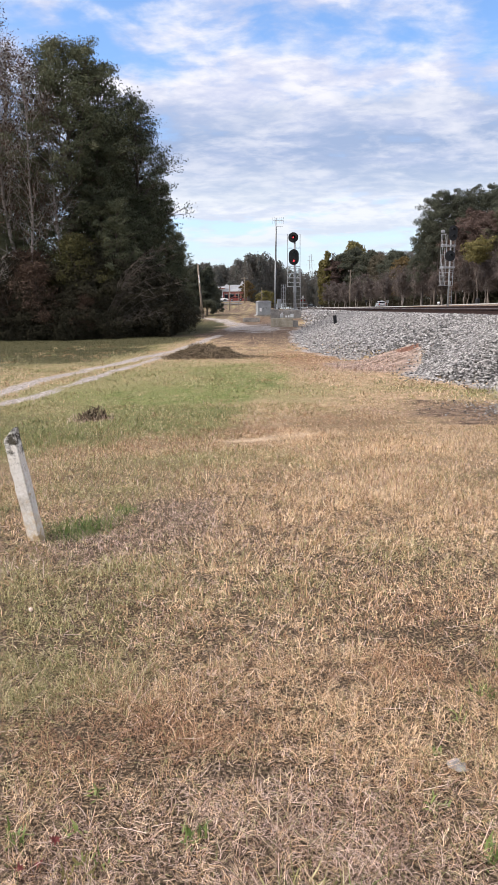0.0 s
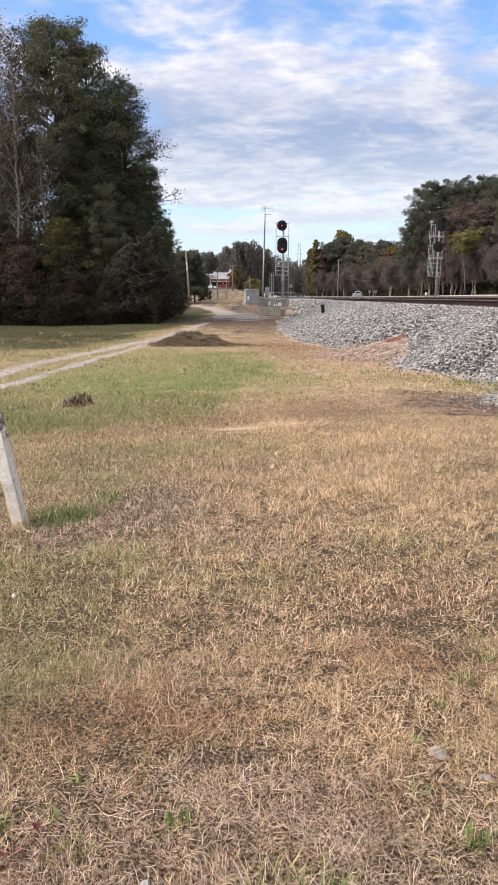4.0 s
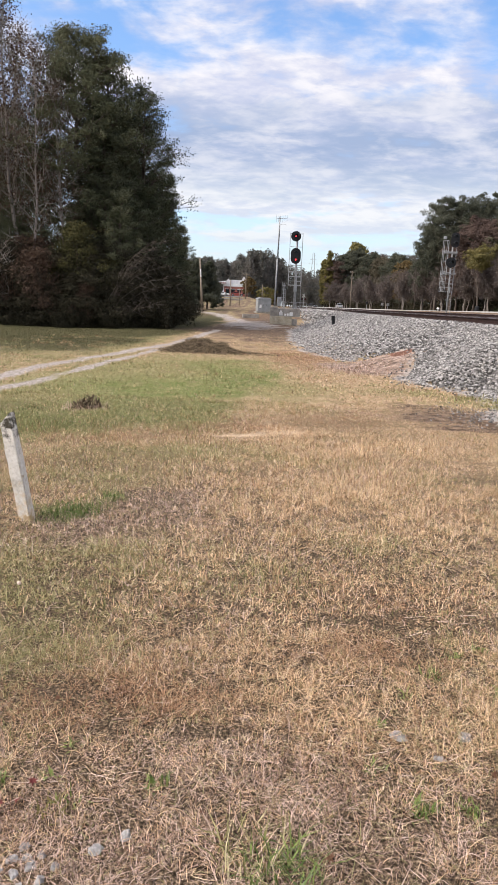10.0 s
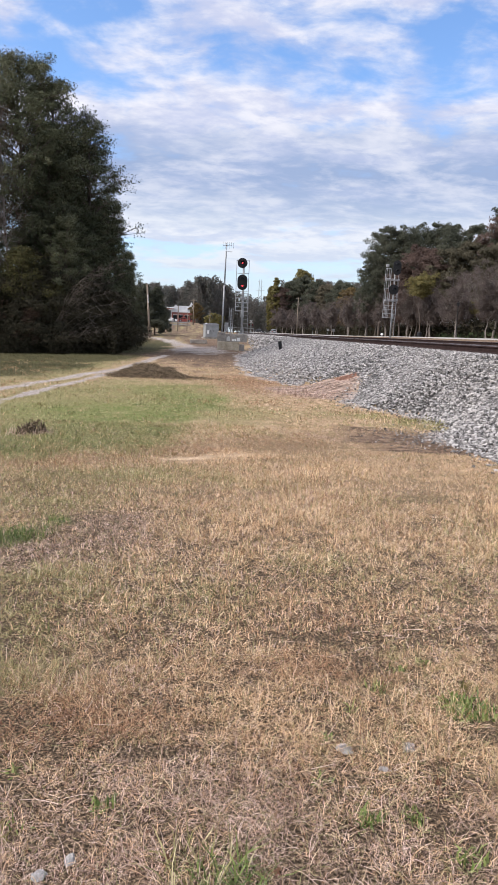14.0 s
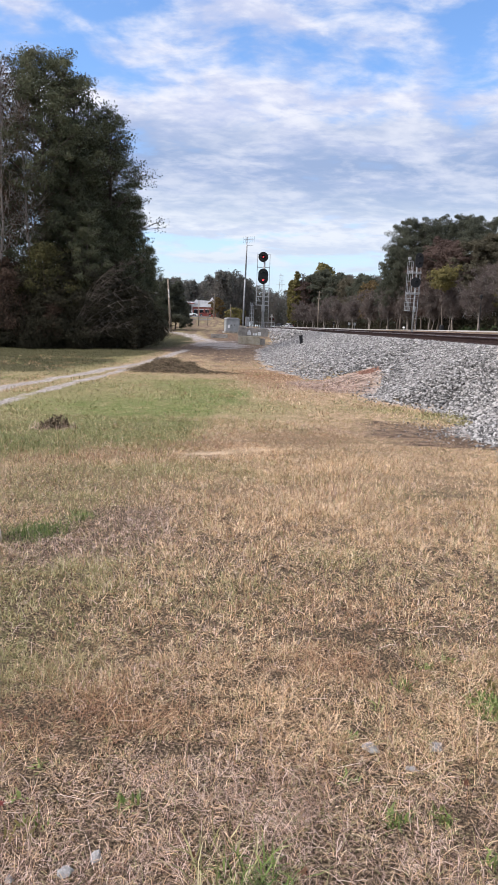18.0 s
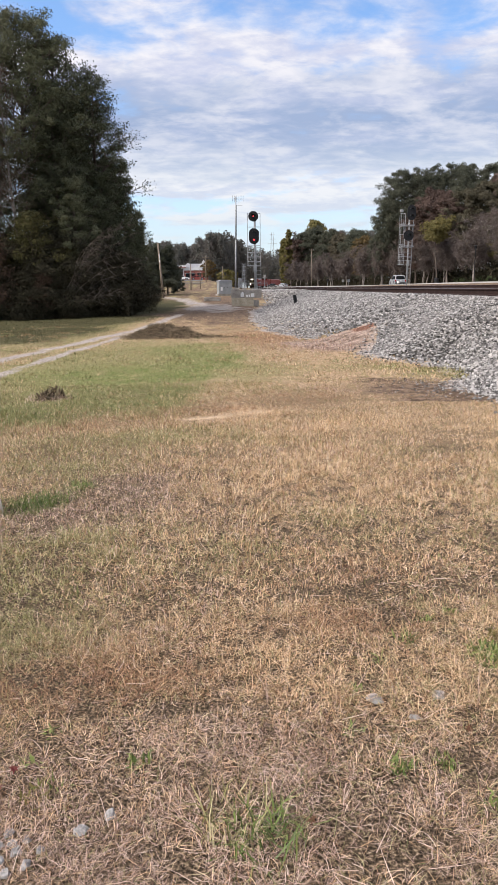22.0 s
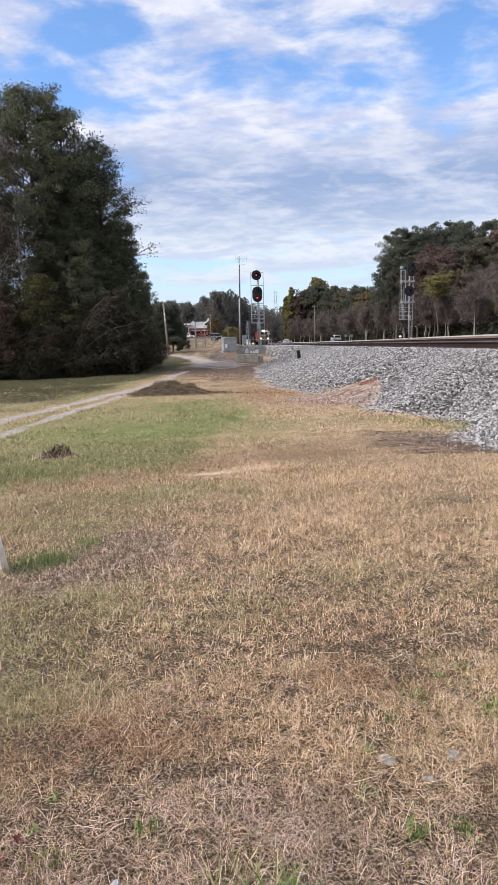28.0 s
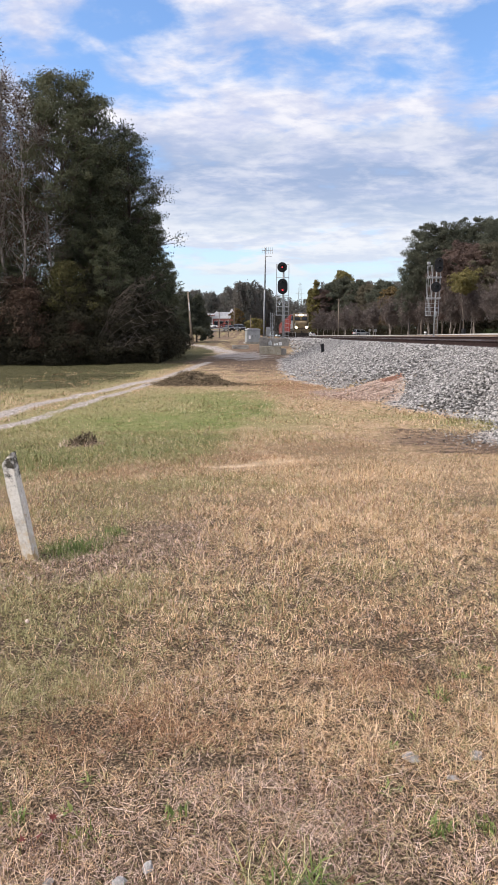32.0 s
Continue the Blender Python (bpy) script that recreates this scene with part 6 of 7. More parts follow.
def long_head(parent, x, z, w, hh, lit, y=-0.25):
    """A tall signal head with rounded ends and two lenses, facing -y."""
    r = w / 2
    pts = [(x + r * math.cos(a), z + hh / 2 - r + r * math.sin(a)) for a in np.linspace(0, math.pi, 12)]
    pts += [(x + r * math.cos(a), z - hh / 2 + r + r * math.sin(a)) for a in np.linspace(math.pi, 2 * math.pi, 12)]
    b = prism(pts, 0.05)
    bmesh.ops.translate(b, verts=b.verts[:], vec=(0, y, 0))
    h = part("signal_head", b, M_BLACK, parent)
    part("lamp_case", box(0.36, 0.35, hh * 0.8, x, y + 0.2, z - hh * 0.4, 0.05), M_BLACK, h)
    for dz, on in ((0.27, False), (-0.27, lit)):
        part("hood", prism([(x - 0.15, z + dz), (x - 0.13, z + dz + 0.09), (x, z + dz + 0.15), (x + 0.13, z + dz + 0.09), (x + 0.15, z + dz), (x + 0.14, z + dz), (x, z + dz + 0.135), (x - 0.14, z + dz)], 0.34, axis="y"), M_BLACK, h).location = (0, y - 0.18, 0)
        part("lens", disc(0.07, 0.02, x, y - 0.04, z + dz, 16), M_REDLAMP if on else M_GLASSY, h, "lit red lens" if on else "unlit dark lens")
    return h


def build_left_signal():
    s = thing("railway_signal", "galvanised signal mast with two black heads showing red", "railway signal", pose(3.36, 55, 1.45))
    part("mast", tube((0, 0, 0), (0, 0, 5.55), 0.085, 0.075, 10), M_GALV, s, smooth=True)
    part("base_plate", box(0.45, 0.45, 0.05, 0, 0, 0, 0.01), M_GALV, s)
    part("junction_box", box(0.24, 0.18, 0.5, 0, -0.16, 1.25, 0.02), M_CASE, s)
    round_head(s, -0.12, 5.27, 0.37, True)
    long_head(s, -0.08, 3.86, 0.75, 1.15, True)
    cage(s, -0.52, 0.42, -0.1, 0.6, 1.72, 3.05, 4)
    for x in (-0.52, 0.42):
        part("frame_bar", tube((x, 0.25, 3.05), (x, 0.25, 5.55), 0.022, n=6), M_GALV, s)
    for z in (3.2, 4.55, 5.5):
        part("bracket", tube((-0.52, 0.25, z), (0.42, 0.25, z), 0.022, n=6), M_GALV, s)
    ladder(s, 0.28, 0.2, 0.0, 3.05)
    q = thing("ladder_mast", "small galvanised lattice mast beside the signal", "mast", pose(2.55, 55.4, 1.45))
    ladder(q, 0, 0, 0, 1.95, 0.28)
    part("post", tube((0, 0.1, 0), (0, 0.1, 1.9), 0.04, n=8), M_GALV, q)


def build_right_signal():
    s = thing("railway_signal", "galvanised signal mast with unlit black heads beyond the tracks", "railway signal", pose(16.25, 60, 1.2, 0, 0.5, 0))
    part("mast", tube((0, 0, 0), (0, 0, 6.0), 0.07, 0.06, 10), M_GALV, s, smooth=True)
    part("base_plate", box(0.5, 0.5, 0.06, 0, 0, 0, 0.01), M_GALV, s)
    part("junction_box", box(0.2, 0.16, 0.45, 0, -0.15, 2.0, 0.02), M_CASE, s)
    round_head(s, -0.07, 4.42, 0.42, False)
    long_head(s, 0.10, 6.2, 0.68, 1.2, False)
    cage(s, -0.70, -0.38, -0.15, 0.3, 2.1, 6.15, 5)
    cage(s, -0.58, 0.40, -0.1, 0.6, 3.50, 3.62, 1)
    cage(s, -0.58, 0.40, -0.1, 0.6, 5.18, 5.30, 1)
    for x in (-0.26, 0.40):
        part("frame_bar", tube((x, 0.2, 3.5), (x, 0.2, 6.1), 0.024, n=6), M_GALV, s)
    lattice = part("lattice", tube((-0.5, 0.2, 2.1), (-0.5, 0.2, 3.5), 0.022, n=6), M_GALV, s)
    part("lattice_post", tube((0.36, 0.2, 2.1), (0.36, 0.2, 3.5), 0.022, n=6), M_GALV, lattice)
    for i in range(5):
        part("lattice_bar", tube((-0.78, 0.2, 2.1 + 0.34 * i), (0.36, 0.2, 2.1 + 0.34 * i), 0.018, n=6), M_GALV, lattice)
    ladder(s, 0.18, 0.2, 0.1, 5.2, 0.3)
    part("service_lamp", box(0.26, 0.2, 0.22, -0.66, 0, 6.25, 0.04), M_GALV, s)


def build_lineside():
    # retaining blocks
    up = thing("concrete_retaining_block", "weathered grey concrete retaining block with white scrawl", "concrete block", pose(2.66, 54.6, 0.72, 0, 0, -2))
    part("slab", box(2.25, 1.7, 0.60, 0, 0, 0.13, 0.03), M_CONCRETE, up)
    part("pilaster", box(0.55, 0.16, 0.95, -0.83, -0.92, -0.2, 0.02), M_CONCRETE, up)
    for x, w, h in ((-0.30, 0.26, 0.26), (-0.29, 0.14, 0.36), (0.04, 0.14, 0.14), (0.22, 0.12, 0.16), (0.46, 0.24, 0.26)):
        part("scrawl", box(w, 0.008, h, x, -0.856, 0.2, 0.003), M_WHITE, up, "white painted scrawl")
    lo = thing("concrete_footing", "stained tan concrete footing under the retaining block", "concrete block", pose(2.36, 54.2, -0.05, 0, 0, -2))
    part("footing", box(1.62, 1.5, 0.90, 0, 0, 0, 0.03), M_TANCON, lo)
    part("buttress", box(0.5, 1.3, 0.72, 0.95, 0.1, 0.02, 0.03), M_CONCRETE, lo)
    # equipment case
    c = thing("equipment_case", "grey metal signal equipment case on a concrete pad", "equipment case", pose(1.42, 78, 0.80, 0, 0, 12))
    part("body", box(1.45, 1.1, 1.35, 0, 0, 0.12, 0.02), M_CASE, c)
    part("roof", prism([(-0.82, 1.47), (0.82, 1.47), (0.45, 1.62), (-0.45, 1.62)], 1.25), M_GALV, c)
    for x in (-0.36, 0.36):
        d = part("door", box(0.66, 0.03, 1.18, x, -0.565, 0.2, 0.006), M_CASE, c)
        part("handle", box(0.03, 0.05, 0.14, x + 0.2 * (1 if x < 0 else -1), -0.6, 0.75), M_BLACK, d)
    part("notice", box(0.22, 0.01, 0.36, -0.45, -0.60, 0.5), M_WHITE, c, "white notice plate")
    part("pad", box(1.8, 1.5, 0.3, 0, 0, -0.15, 0.02), M_CONCRETE, c)
    sm = thing("small_case", "low grey equipment box beside the pad", "equipment box", pose(2.35, 77, 0.85))
    part("body", box(0.4, 0.4, 0.55, 0, 0, 0, 0.02), M_CASE, sm)
    part("lid", box(0.46, 0.46, 0.05, 0, 0, 0.55, 0.01), M_GALV, sm)
    low = thing("low_wall", "low grey concrete sill on the gravel", "concrete block", pose(0.1, 70, 0.35, 0, 0, 4))
    part("sill", box(1.6, 0.4, 0.38, 0, 0, 0, 0.03), M_CONCRETE, low)
    # antenna mast
    a = thing("antenna_mast", "slim galvanised mast carrying yagi antennas", "antenna mast", pose(1.93, 56.6, 1.40, 0, 0.9, 0))
    part("lower_tube", tube((0, 0, 0), (0, 0, 3.75), 0.072, 0.066, 10), M_GALV, a, smooth=True)
    part("upper_tube", tube((0, 0, 3.75), (0, 0, 6.95), 0.042, 0.036, 8), M_GALV, a, smooth=True)
    y = part("yagi_antenna", tube((-0.25, 0, 6.75), (0.55, -0.1, 6.75), 0.016, n=6), M_GALV, a)
    for i in range(6):
        x = -0.25 + 0.16 * i
        part("element", tube((x, -0.01 - 0.02 * i, 6.5), (x, -0.01 - 0.02 * i, 7.0), 0.012, n=5), M_GALV, y)
    part("yagi_arm", tube((0, 0, 6.3), (0.5, -0.1, 6.3), 0.014, n=6), M_GALV, a)
    part("cable", tube((0.10, -0.05, 0.2), (0.045, -0.02, 6.3), 0.014, n=5), M_BLACK, a)
    part("cabinet", box(0.3, 0.25, 0.7, 0.32, 0, 0.2, 0.03), M_GALV, a)
    part("base_block", box(0.6, 0.6, 0.3, 0, 0, -0.15, 0.02), M_CONCRETE, a)
    # railing by the pad
    r = thing("handrail", "thin galvanised handrail on the signal pad", "railing", pose(2.0, 56, 1.42))
    for x in (0.1, 0.7, 1.6, 2.4):
        part("rail_post", tube((x, 0.3, 0), (x, 0.3, 0.5), 0.018, n=6), M_GALV, r)
    part("top_rail", tube((0.1, 0.3, 0.5), (2.4, 0.3, 0.5), 0.018, n=6), M_GALV, r)
    # lineside marker
    sx, sy = (593 - 443.8) / 1266 * 42, 42
    ss, uu = su(sx, sy)
    mk = thing("marker_stake", "short black marker stake leaning in the ballast", "marker", pose(sx, sy, float(bank_z(ss, uu)) - 0.08, -4, -6, 20))
    part("stake", box(0.17, 0.12, 0.56, 0, 0, 0, 0.012), M_BLACK, mk)
    part("cap", box(0.19, 0.14, 0.03, 0, 0, 0.55, 0.008), M_BLACK, mk)
    # right-hand small case and white kerb block by the road
    cb = spot(92, 20.2)
    w = thing("vent_pipe", "small white-capped vent pipe in the verge", "vent pipe", pose(cb.x, cb.y, gz(cb.x, cb.y)))
    part("stem", tube((0, 0, 0), (0, 0, 0.35), 0.1, 0.1, 10), M_KERB, w)
    part("cap", tube((0, 0, 0.35), (0, 0, 0.55), 0.2, 0.12, 12), M_WHITE, w)


def pole(x, y, h, lean=0.0, r=0.14, arms=((0.0, 1.6),), label="weathered wooden utility pole", fore=0.0):
    z = gz(x, y)
    p = thing("utility_pole", label, "utility pole", pose(x, y, z, fore, lean, 0))
    part("pole", tube((0, 0, -0.3), (0, 0, h), r, r * 0.65, 9), M_WOOD, p, smooth=True)
    for dz, w in arms:
        c = part("crossarm", box(w, 0.10, 0.12, 0, -0.12, h - 0.45 - dz, 0.01), M_WOOD, p)
        for i in (-0.42, 0.42):
            part("insulator", tube((i * w, -0.12, h - 0.33 - dz), (i * w, -0.12, h - 0.16 - dz), 0.05, 0.03, 7), M_GALV, c)
    return p


def wire(a, b, sag, name="overhead_wire", r=0.035):
    a, b = Vector(a), Vector(b)
    segs = []
    for i in range(12):
        f = [a.lerp(b, k) - Vector((0, 0, 4 * sag * k * (1 - k))) for k in (i / 12, (i + 1) / 12)]
        segs.append((f[0], f[1], r, r))
    v, q = tubes_np(segs, 4)
    tagged(new(name, mesh_np(name, v, [q], M_BLACK)), "thin black overhead wire between poles", "wire")


def build_poles():
    P = lambda px, d: (px - 443.8) / 1266 * d
    lp = pole(P(361, 75), 75, 5.5, lean=-4.0, r=0.13, arms=(), label="leaning grey wooden pole at the wood's corner")
    part("guy_sleeve", tube((0.02, -0.14, 3.6), (0.02, -0.14, 4.4), 0.05, n=6), M_WHITE, lp, "pale guard sleeve")
    pole(P(408, 130), 130, 4.6, arms=(), r=0.11, label="slim grey pole on the verge")
    pole(P(424, 135), 135, 3.6, arms=(), r=0.08, label="thin short post on the verge")
    pole(P(434, 190), 190, 6.7, arms=((0, 1.8),), r=0.14)
    pole(P(463, 170), 170, 4.6, arms=(), r=0.09, label="thin grey pole among the trees")
    pole(P(616.5, 200), 200, 10.2, arms=((0.0, 1.2), (1.6, 1.0)), r=0.16, label="roadside wooden utility pole with wires")
    z = gz(P(616.5, 200), 200)
    wire((P(616.5, 200), 200, z + 9.9), (P(560, 262), 262, 7.5), 0.5)
    wire((P(434, 190), 190, 9.2), (P(330, 200), 200, 8.0), 0.7)
    wire((P(434, 190), 190, 9.2), (P(560, 262), 262, 9.0), 0.9)
    # far lattice tower over the trees
    t = thing("lattice_tower", "far transmission tower above the trees", "tower", pose(P(548, 690), 690, gz(P(548, 690), 690)))
    for sx in (-1, 1):
        for sy in (-1, 1):
            part("leg", tube((sx * 3, sy * 3, 0), (sx * 0.7, sy * 0.7, 50), 0.13, n=4), M_GALV, t)
    for k, z in enumerate((40, 44, 48)):
        part("arm", tube((-4.2 + k, 0, z), (4.2 - k, 0, z), 0.13, n=4), M_GALV, t)
    for i in range(11):
        a = 3 - 2.3 * i / 12.5
        part("brace", tube((-a, -a, i * 4), (a - 0.23, -a, i * 4 + 4), 0.08, n=4), M_GALV, t)
    # street lamps and dark sign posts by the road
    for px, d in ((905, 96), (742, 160)):
        x = P(px, d)
        s = thing("street_lamp", "slim dark lamp post beside the road", "street lamp", pose(x, d, gz(x, d)), "street lamps")
        part("post", tube((0, 0, 0), (0, 0, 4.6), 0.07, 0.05, 8), M_BLACK, s)
        part("lantern", tube((0, 0, 4.6), (0, 0, 5.0), 0.12, 0.2, 8), M_BLACK, s)
        part("cap", tube((0, 0, 5.0), (0, 0, 5.15), 0.24, 0.05, 8), M_BLACK, s)
    for px, d, h in ((645, 210, 2.2), (682, 190, 1.9), (672, 200, 2.0)):
        x = P(px, d)
        s = thing("sign_post", "small road sign on a thin post", "road sign", pose(x, d, gz(x, d)), "road signs")
        part("post", tube((0, 0, 0), (0, 0, h), 0.05, n=6), M_GALV, s)
        part("plate", box(0.7, 0.03, 0.7, 0, -0.06, h - 0.7, 0.01), M_BLACK if px == 645 else M_GALV, s)
    x = P(838, 104)
    bn = thing("litter_bin", "dark litter bin near the roadside trees", "bin", pose(x, 104, gz(x, 104)))
    part("drum", tube((0, 0, 0), (0, 0, 0.95), 0.3, 0.33, 12), M_BLACK, bn)
    part("lid", tube((0, 0, 0.95), (0, 0, 1.1), 0.36, 0.2, 12), M_BLACK, bn)


def build_crossing_signals():
    for px, d, turn in ((535, 222, 0),):
        x = (px - 443.8) / 1266 * d
        s = thing("crossing_signal", "crossing mast with white crossed boards and lamps", "crossing signal", pose(x, d, 1.45, 0, 0, turn), "crossing signals")
        part("mast", tube((0, 0, 0), (0, 0, 3.9), 0.07, n=8), M_GALV, s)
        for a in (-45, 45):
            part("crossbuck", box(1.2, 0.03, 0.2, 0, 0, -0.1, turn=pose(0, 0, 0, 0, a, 0)), M_KERB, s).location = (0, -0.1, 3.5)
        bar = part("lamp_bar", box(1.1, 0.06, 0.06, 0, -0.12, 2.5), M_GALV, s)
        for i in (-0.5, 0.5):
            part("lamp_disc", disc(0.3, 0.04, i, -0.16, 2.53, 16), M_BLACK, bar)
            part("lamp", disc(0.11, 0.03, i, -0.2, 2.53, 12), M_TAILLAMP, bar, "dark red lamp")
        part("base", box(0.6, 0.6, 0.7, 0, 0.3, -0.3, 0.03), M_CASE, s)


def build_shop():
    s = thing("shop", "single-storey shop with pale gables and red walls", "shop", pose(-5.3, 250, gz(-5.3, 248)))
    part("wall", box(8.0, 8, 3.4, 0, 4, 0, 0.05), M_REDWALL, s, "red painted wall")
    part("fascia", box(8.3, 8.3, 0.9, 0, 4, 3.4, 0.05), M_WHITE, s)
    part("roof", prism([(-4.2, 4.3), (4.2, 4.3), (3.0, 5.6), (-3.0, 5.6)], 8.2), M_ROOF, s).location = (0, 4, 0)
    part("gable", prism([(1.0, 4.3), (4.2, 4.3), (2.6, 6.9)], 1.2), M_ROOF, s, "steep pale gable").location = (0, 0.2, 0)
    part("gable", prism([(-4.2, 4.3), (-1.2, 4.3), (-2.7, 6.0)], 1.2), M_ROOF, s, "pale gable").location = (0, 0.2, 0)
    for i in range(4):
        w = part("window", box(1.3, 0.08, 1.5, -2.9 + 1.95 * i, -0.04, 1.0), M_GLASSY, s)
        part("window_frame", box(1.5, 0.05, 0.1, -2.9 + 1.95 * i, -0.07, 2.5), M_WHITE, w)
    c = thing("canopy", "flat white forecourt canopy on posts", "canopy", pose(-12.2, 252, gz(-12.2, 248)))
    part("deck", box(7.0, 6, 0.9, 0, 0, 4.2, 0.05), M_WHITE, c)
    part("stripe", box(7.06, 0.05, 0.3, 0, -3.03, 4.35), M_REDWALL, c, "red stripe")
    for x in (-2.6, 2.6):
        part("post", box(0.35, 0.35, 4.2, x, 0, 0), M_WHITE, c)
    o = make_tree("small_maple", "small orange autumn tree beside the shop", 51, M_ORANGE, h=7, spread=2.6, leaves=900, limbs=20, leaf=0.6, cluster=0.5, trunk_r=0.15, crown_base=0.15)
    place(o, [(-0.6, 240, gz(-0.6, 240), 0, 0.9), (-1.6, 243, gz(-1.6, 243), 90, 0.8)])
    g = make_tree("shrub", "dull green shrub near the verge", 52, M_YELLOW, h=4.5, spread=2.0, leaves=600, limbs=16, leaf=0.5, cluster=0.5, trunk_r=0.1, crown_base=0.1)
    place(g, [(4.5, 210, gz(4.5, 210), 0, 0.9), (6.5, 215, gz(6.5, 215), 60, 1.0), (2.5, 214, gz(2.5, 214), 120, 0.7)])
    lot = new("parking_lot", mesh_np("parking_lot", [(x, y, gz(x, y) + 0.14) for x in (-60, -3.0) for y in (205, 227, 249)], [np.array([(0, 3, 4, 1), (1, 4, 5, 2)])], M_ASPHALT))
    tagged(lot, "pale asphalt forecourt of the shop", "parking lot", kind="structure")
    b = thing("white_building", "pale building half hidden behind the roadside trees", "building", pose(66, 175, 1.6))
    part("wall", box(26, 10, 5, 0, 0, 0, 0.05), M_KERB, b)
    part("roof", prism([(-13.4, 5), (13.4, 5), (12, 6.4), (-12, 6.4)], 10.8), M_ROOF, b)
    for i in range(6):
        part("window", box(1.8, 0.1, 1.6, -10.5 + 4.2 * i, -5.02, 1.6), M_GLASSY, b)


build_left_signal()
build_right_signal()
build_lineside()
build_poles()
build_crossing_signals()
build_shop()

# ---- vehicles ----


def car(name, label, paint, length=4.6, width=1.82, height=1.45, suv=False, lights=False):
    """A car standing on its wheels, its front towards -y."""
    c = thing(name, label, "car")
    L, H, W = length / 2, height, width / 2
    belt = 1.02 if suv else 0.92
    if suv:
        low = [(-L + 0.12, 0.30), (L - 0.08, 0.30), (L, 0.55), (L - 0.02, belt), (-L + 1.25, belt + 0.03), (-L + 0.35, belt - 0.10), (-L + 0.06, belt - 0.24), (-L, 0.55)]
        cab = [(-L + 1.15, belt - 0.02), (-L + 1.95, H - 0.12), (-L + 2.4, H), (L - 0.75, H - 0.02), (L - 0.38, H - 0.12), (L - 0.06, belt - 0.02)]
    else:
        low = [(-L + 0.1, 0.25), (L - 0.08, 0.25), (L, 0.5), (L - 0.05, belt - 0.02), (L - 0.75, belt + 0.05), (-L + 1.25, belt + 0.02), (-L + 0.3, belt - 0.14), (-L + 0.05, belt - 0.28), (-L, 0.48)]
        cab = [(-L + 1.15, belt - 0.02), (-L + 2.0, H - 0.06), (-L + 2.4, H), (L - 1.7, H - 0.01), (L - 1.35, H - 0.08), (L - 0.55, belt)]
    part("body", prism(low, width, axis="x", bevel=0.07), paint, c)
    cb = prism(cab, width * 0.93, axis="x", bevel=0.05)
    lean = lambda z: 1.0 - 0.17 * max(0.0, min(1.0, (z - belt) / (H - belt)))
    for v in cb.verts:
        v.co.x *= lean(v.co.z)
    part("cabin", cb, paint, c)
    top, side = H - 0.16, lambda z: W * 0.93 * lean(z) + 0.006
    zb = belt + 0.05

    def pane(nm, quad):
        b = bmesh.new()
        b.faces.new([b.verts.new(q) for q in quad])
        bmesh.ops.solidify(b, geom=b.faces[:], thickness=0.012)
        part(nm, b, M_GLASSY, c)

    def edge_y(k, z):
        (y0, z0), (y1, z1) = cab[k], cab[k + 1]
        return y0 + (y1 - y0) * (z - z0) / (z1 - z0)

    fy0, fy1 = edge_y(0, zb) + 0.12, edge_y(0, min(top, cab[1][1])) + 0.18
    ry0, ry1 = edge_y(4, zb) - 0.14, edge_y(4, min(top, cab[4][1])) - 0.16
    mid = (fy1 + ry1) / 2
    for sx in (-1, 1):
        for a0, a1, b0, b1 in ((fy0, mid - 0.04, fy1, mid - 0.04), (mid + 0.04, ry0, mid + 0.04, ry1)):
            pane("side_window", [(sx * side(zb), a0, zb), (sx * side(zb), a1, zb), (sx * side(top), b1, top), (sx * side(top), b0, top)])
        part("mirror", box(0.2, 0.1, 0.14, sx * (W + 0.07), -L + 1.55, belt, 0.03), paint, c)
        part("tail_lamp", box(0.16, 0.06, 0.34, sx * (W - 0.13), L - 0.02, belt - 0.36, 0.01), M_TAILLAMP, c)
        part("headlamp", box(0.36, 0.10, 0.15, sx * (W - 0.26), -L + 0.05, belt - 0.36, 0.02), M_LAMP if lights else M_WHITE, c)
        part("wheel_arch", box(0.03, 0.86, 0.42, sx * (W + 0.002), -L + 0.88, 0.32, 0.01), M_BLACK, c)
        part("wheel_arch", box(0.03, 0.86, 0.42, sx * (W + 0.002), L - 0.9, 0.32, 0.01), M_BLACK, c)
        for y in (-L + 0.88, L - 0.9):
            w = part("wheel", tube((sx * (W - 0.2), y, 0.34), (sx * (W + 0.025), y, 0.34), 0.34, n=18), M_RUBBER, c)
            part("rim", tube((sx * (W - 0.02), y, 0.34), (sx * (W + 0.035), y, 0.34), 0.21, n=12), M_GALV, w)
    wx0, wx1 = side(zb) * 0.86, side(top) * 0.86
    pane("windscreen", [(-wx0, edge_y(0, zb) - 0.012, zb + 0.02), (wx0, edge_y(0, zb) - 0.012, zb + 0.02), (wx1, edge_y(0, top) - 0.012, top + 0.02), (-wx1, edge_y(0, top) - 0.012, top + 0.02)])
    pane("rear_window", [(-wx0, edge_y(4, zb) + 0.02, zb), (wx0, edge_y(4, zb) + 0.02, zb), (wx1, edge_y(4, top) + 0.02, top), (-wx1, edge_y(4, top) + 0.02, top)])
    part("bumper", box(width * 0.94, 0.14, 0.2, 0, L - 0.01, 0.34, 0.03), M_BLACK if suv else paint, c)
    part("grille", box(width * 0.5, 0.06, 0.2, 0, -L - 0.01, 0.5, 0.02), M_BLACK, c)
    part("number_plate", box(0.32, 0.02, 0.16, 0, L + 0.03, belt - 0.3), M_WHITE, c)
    return c


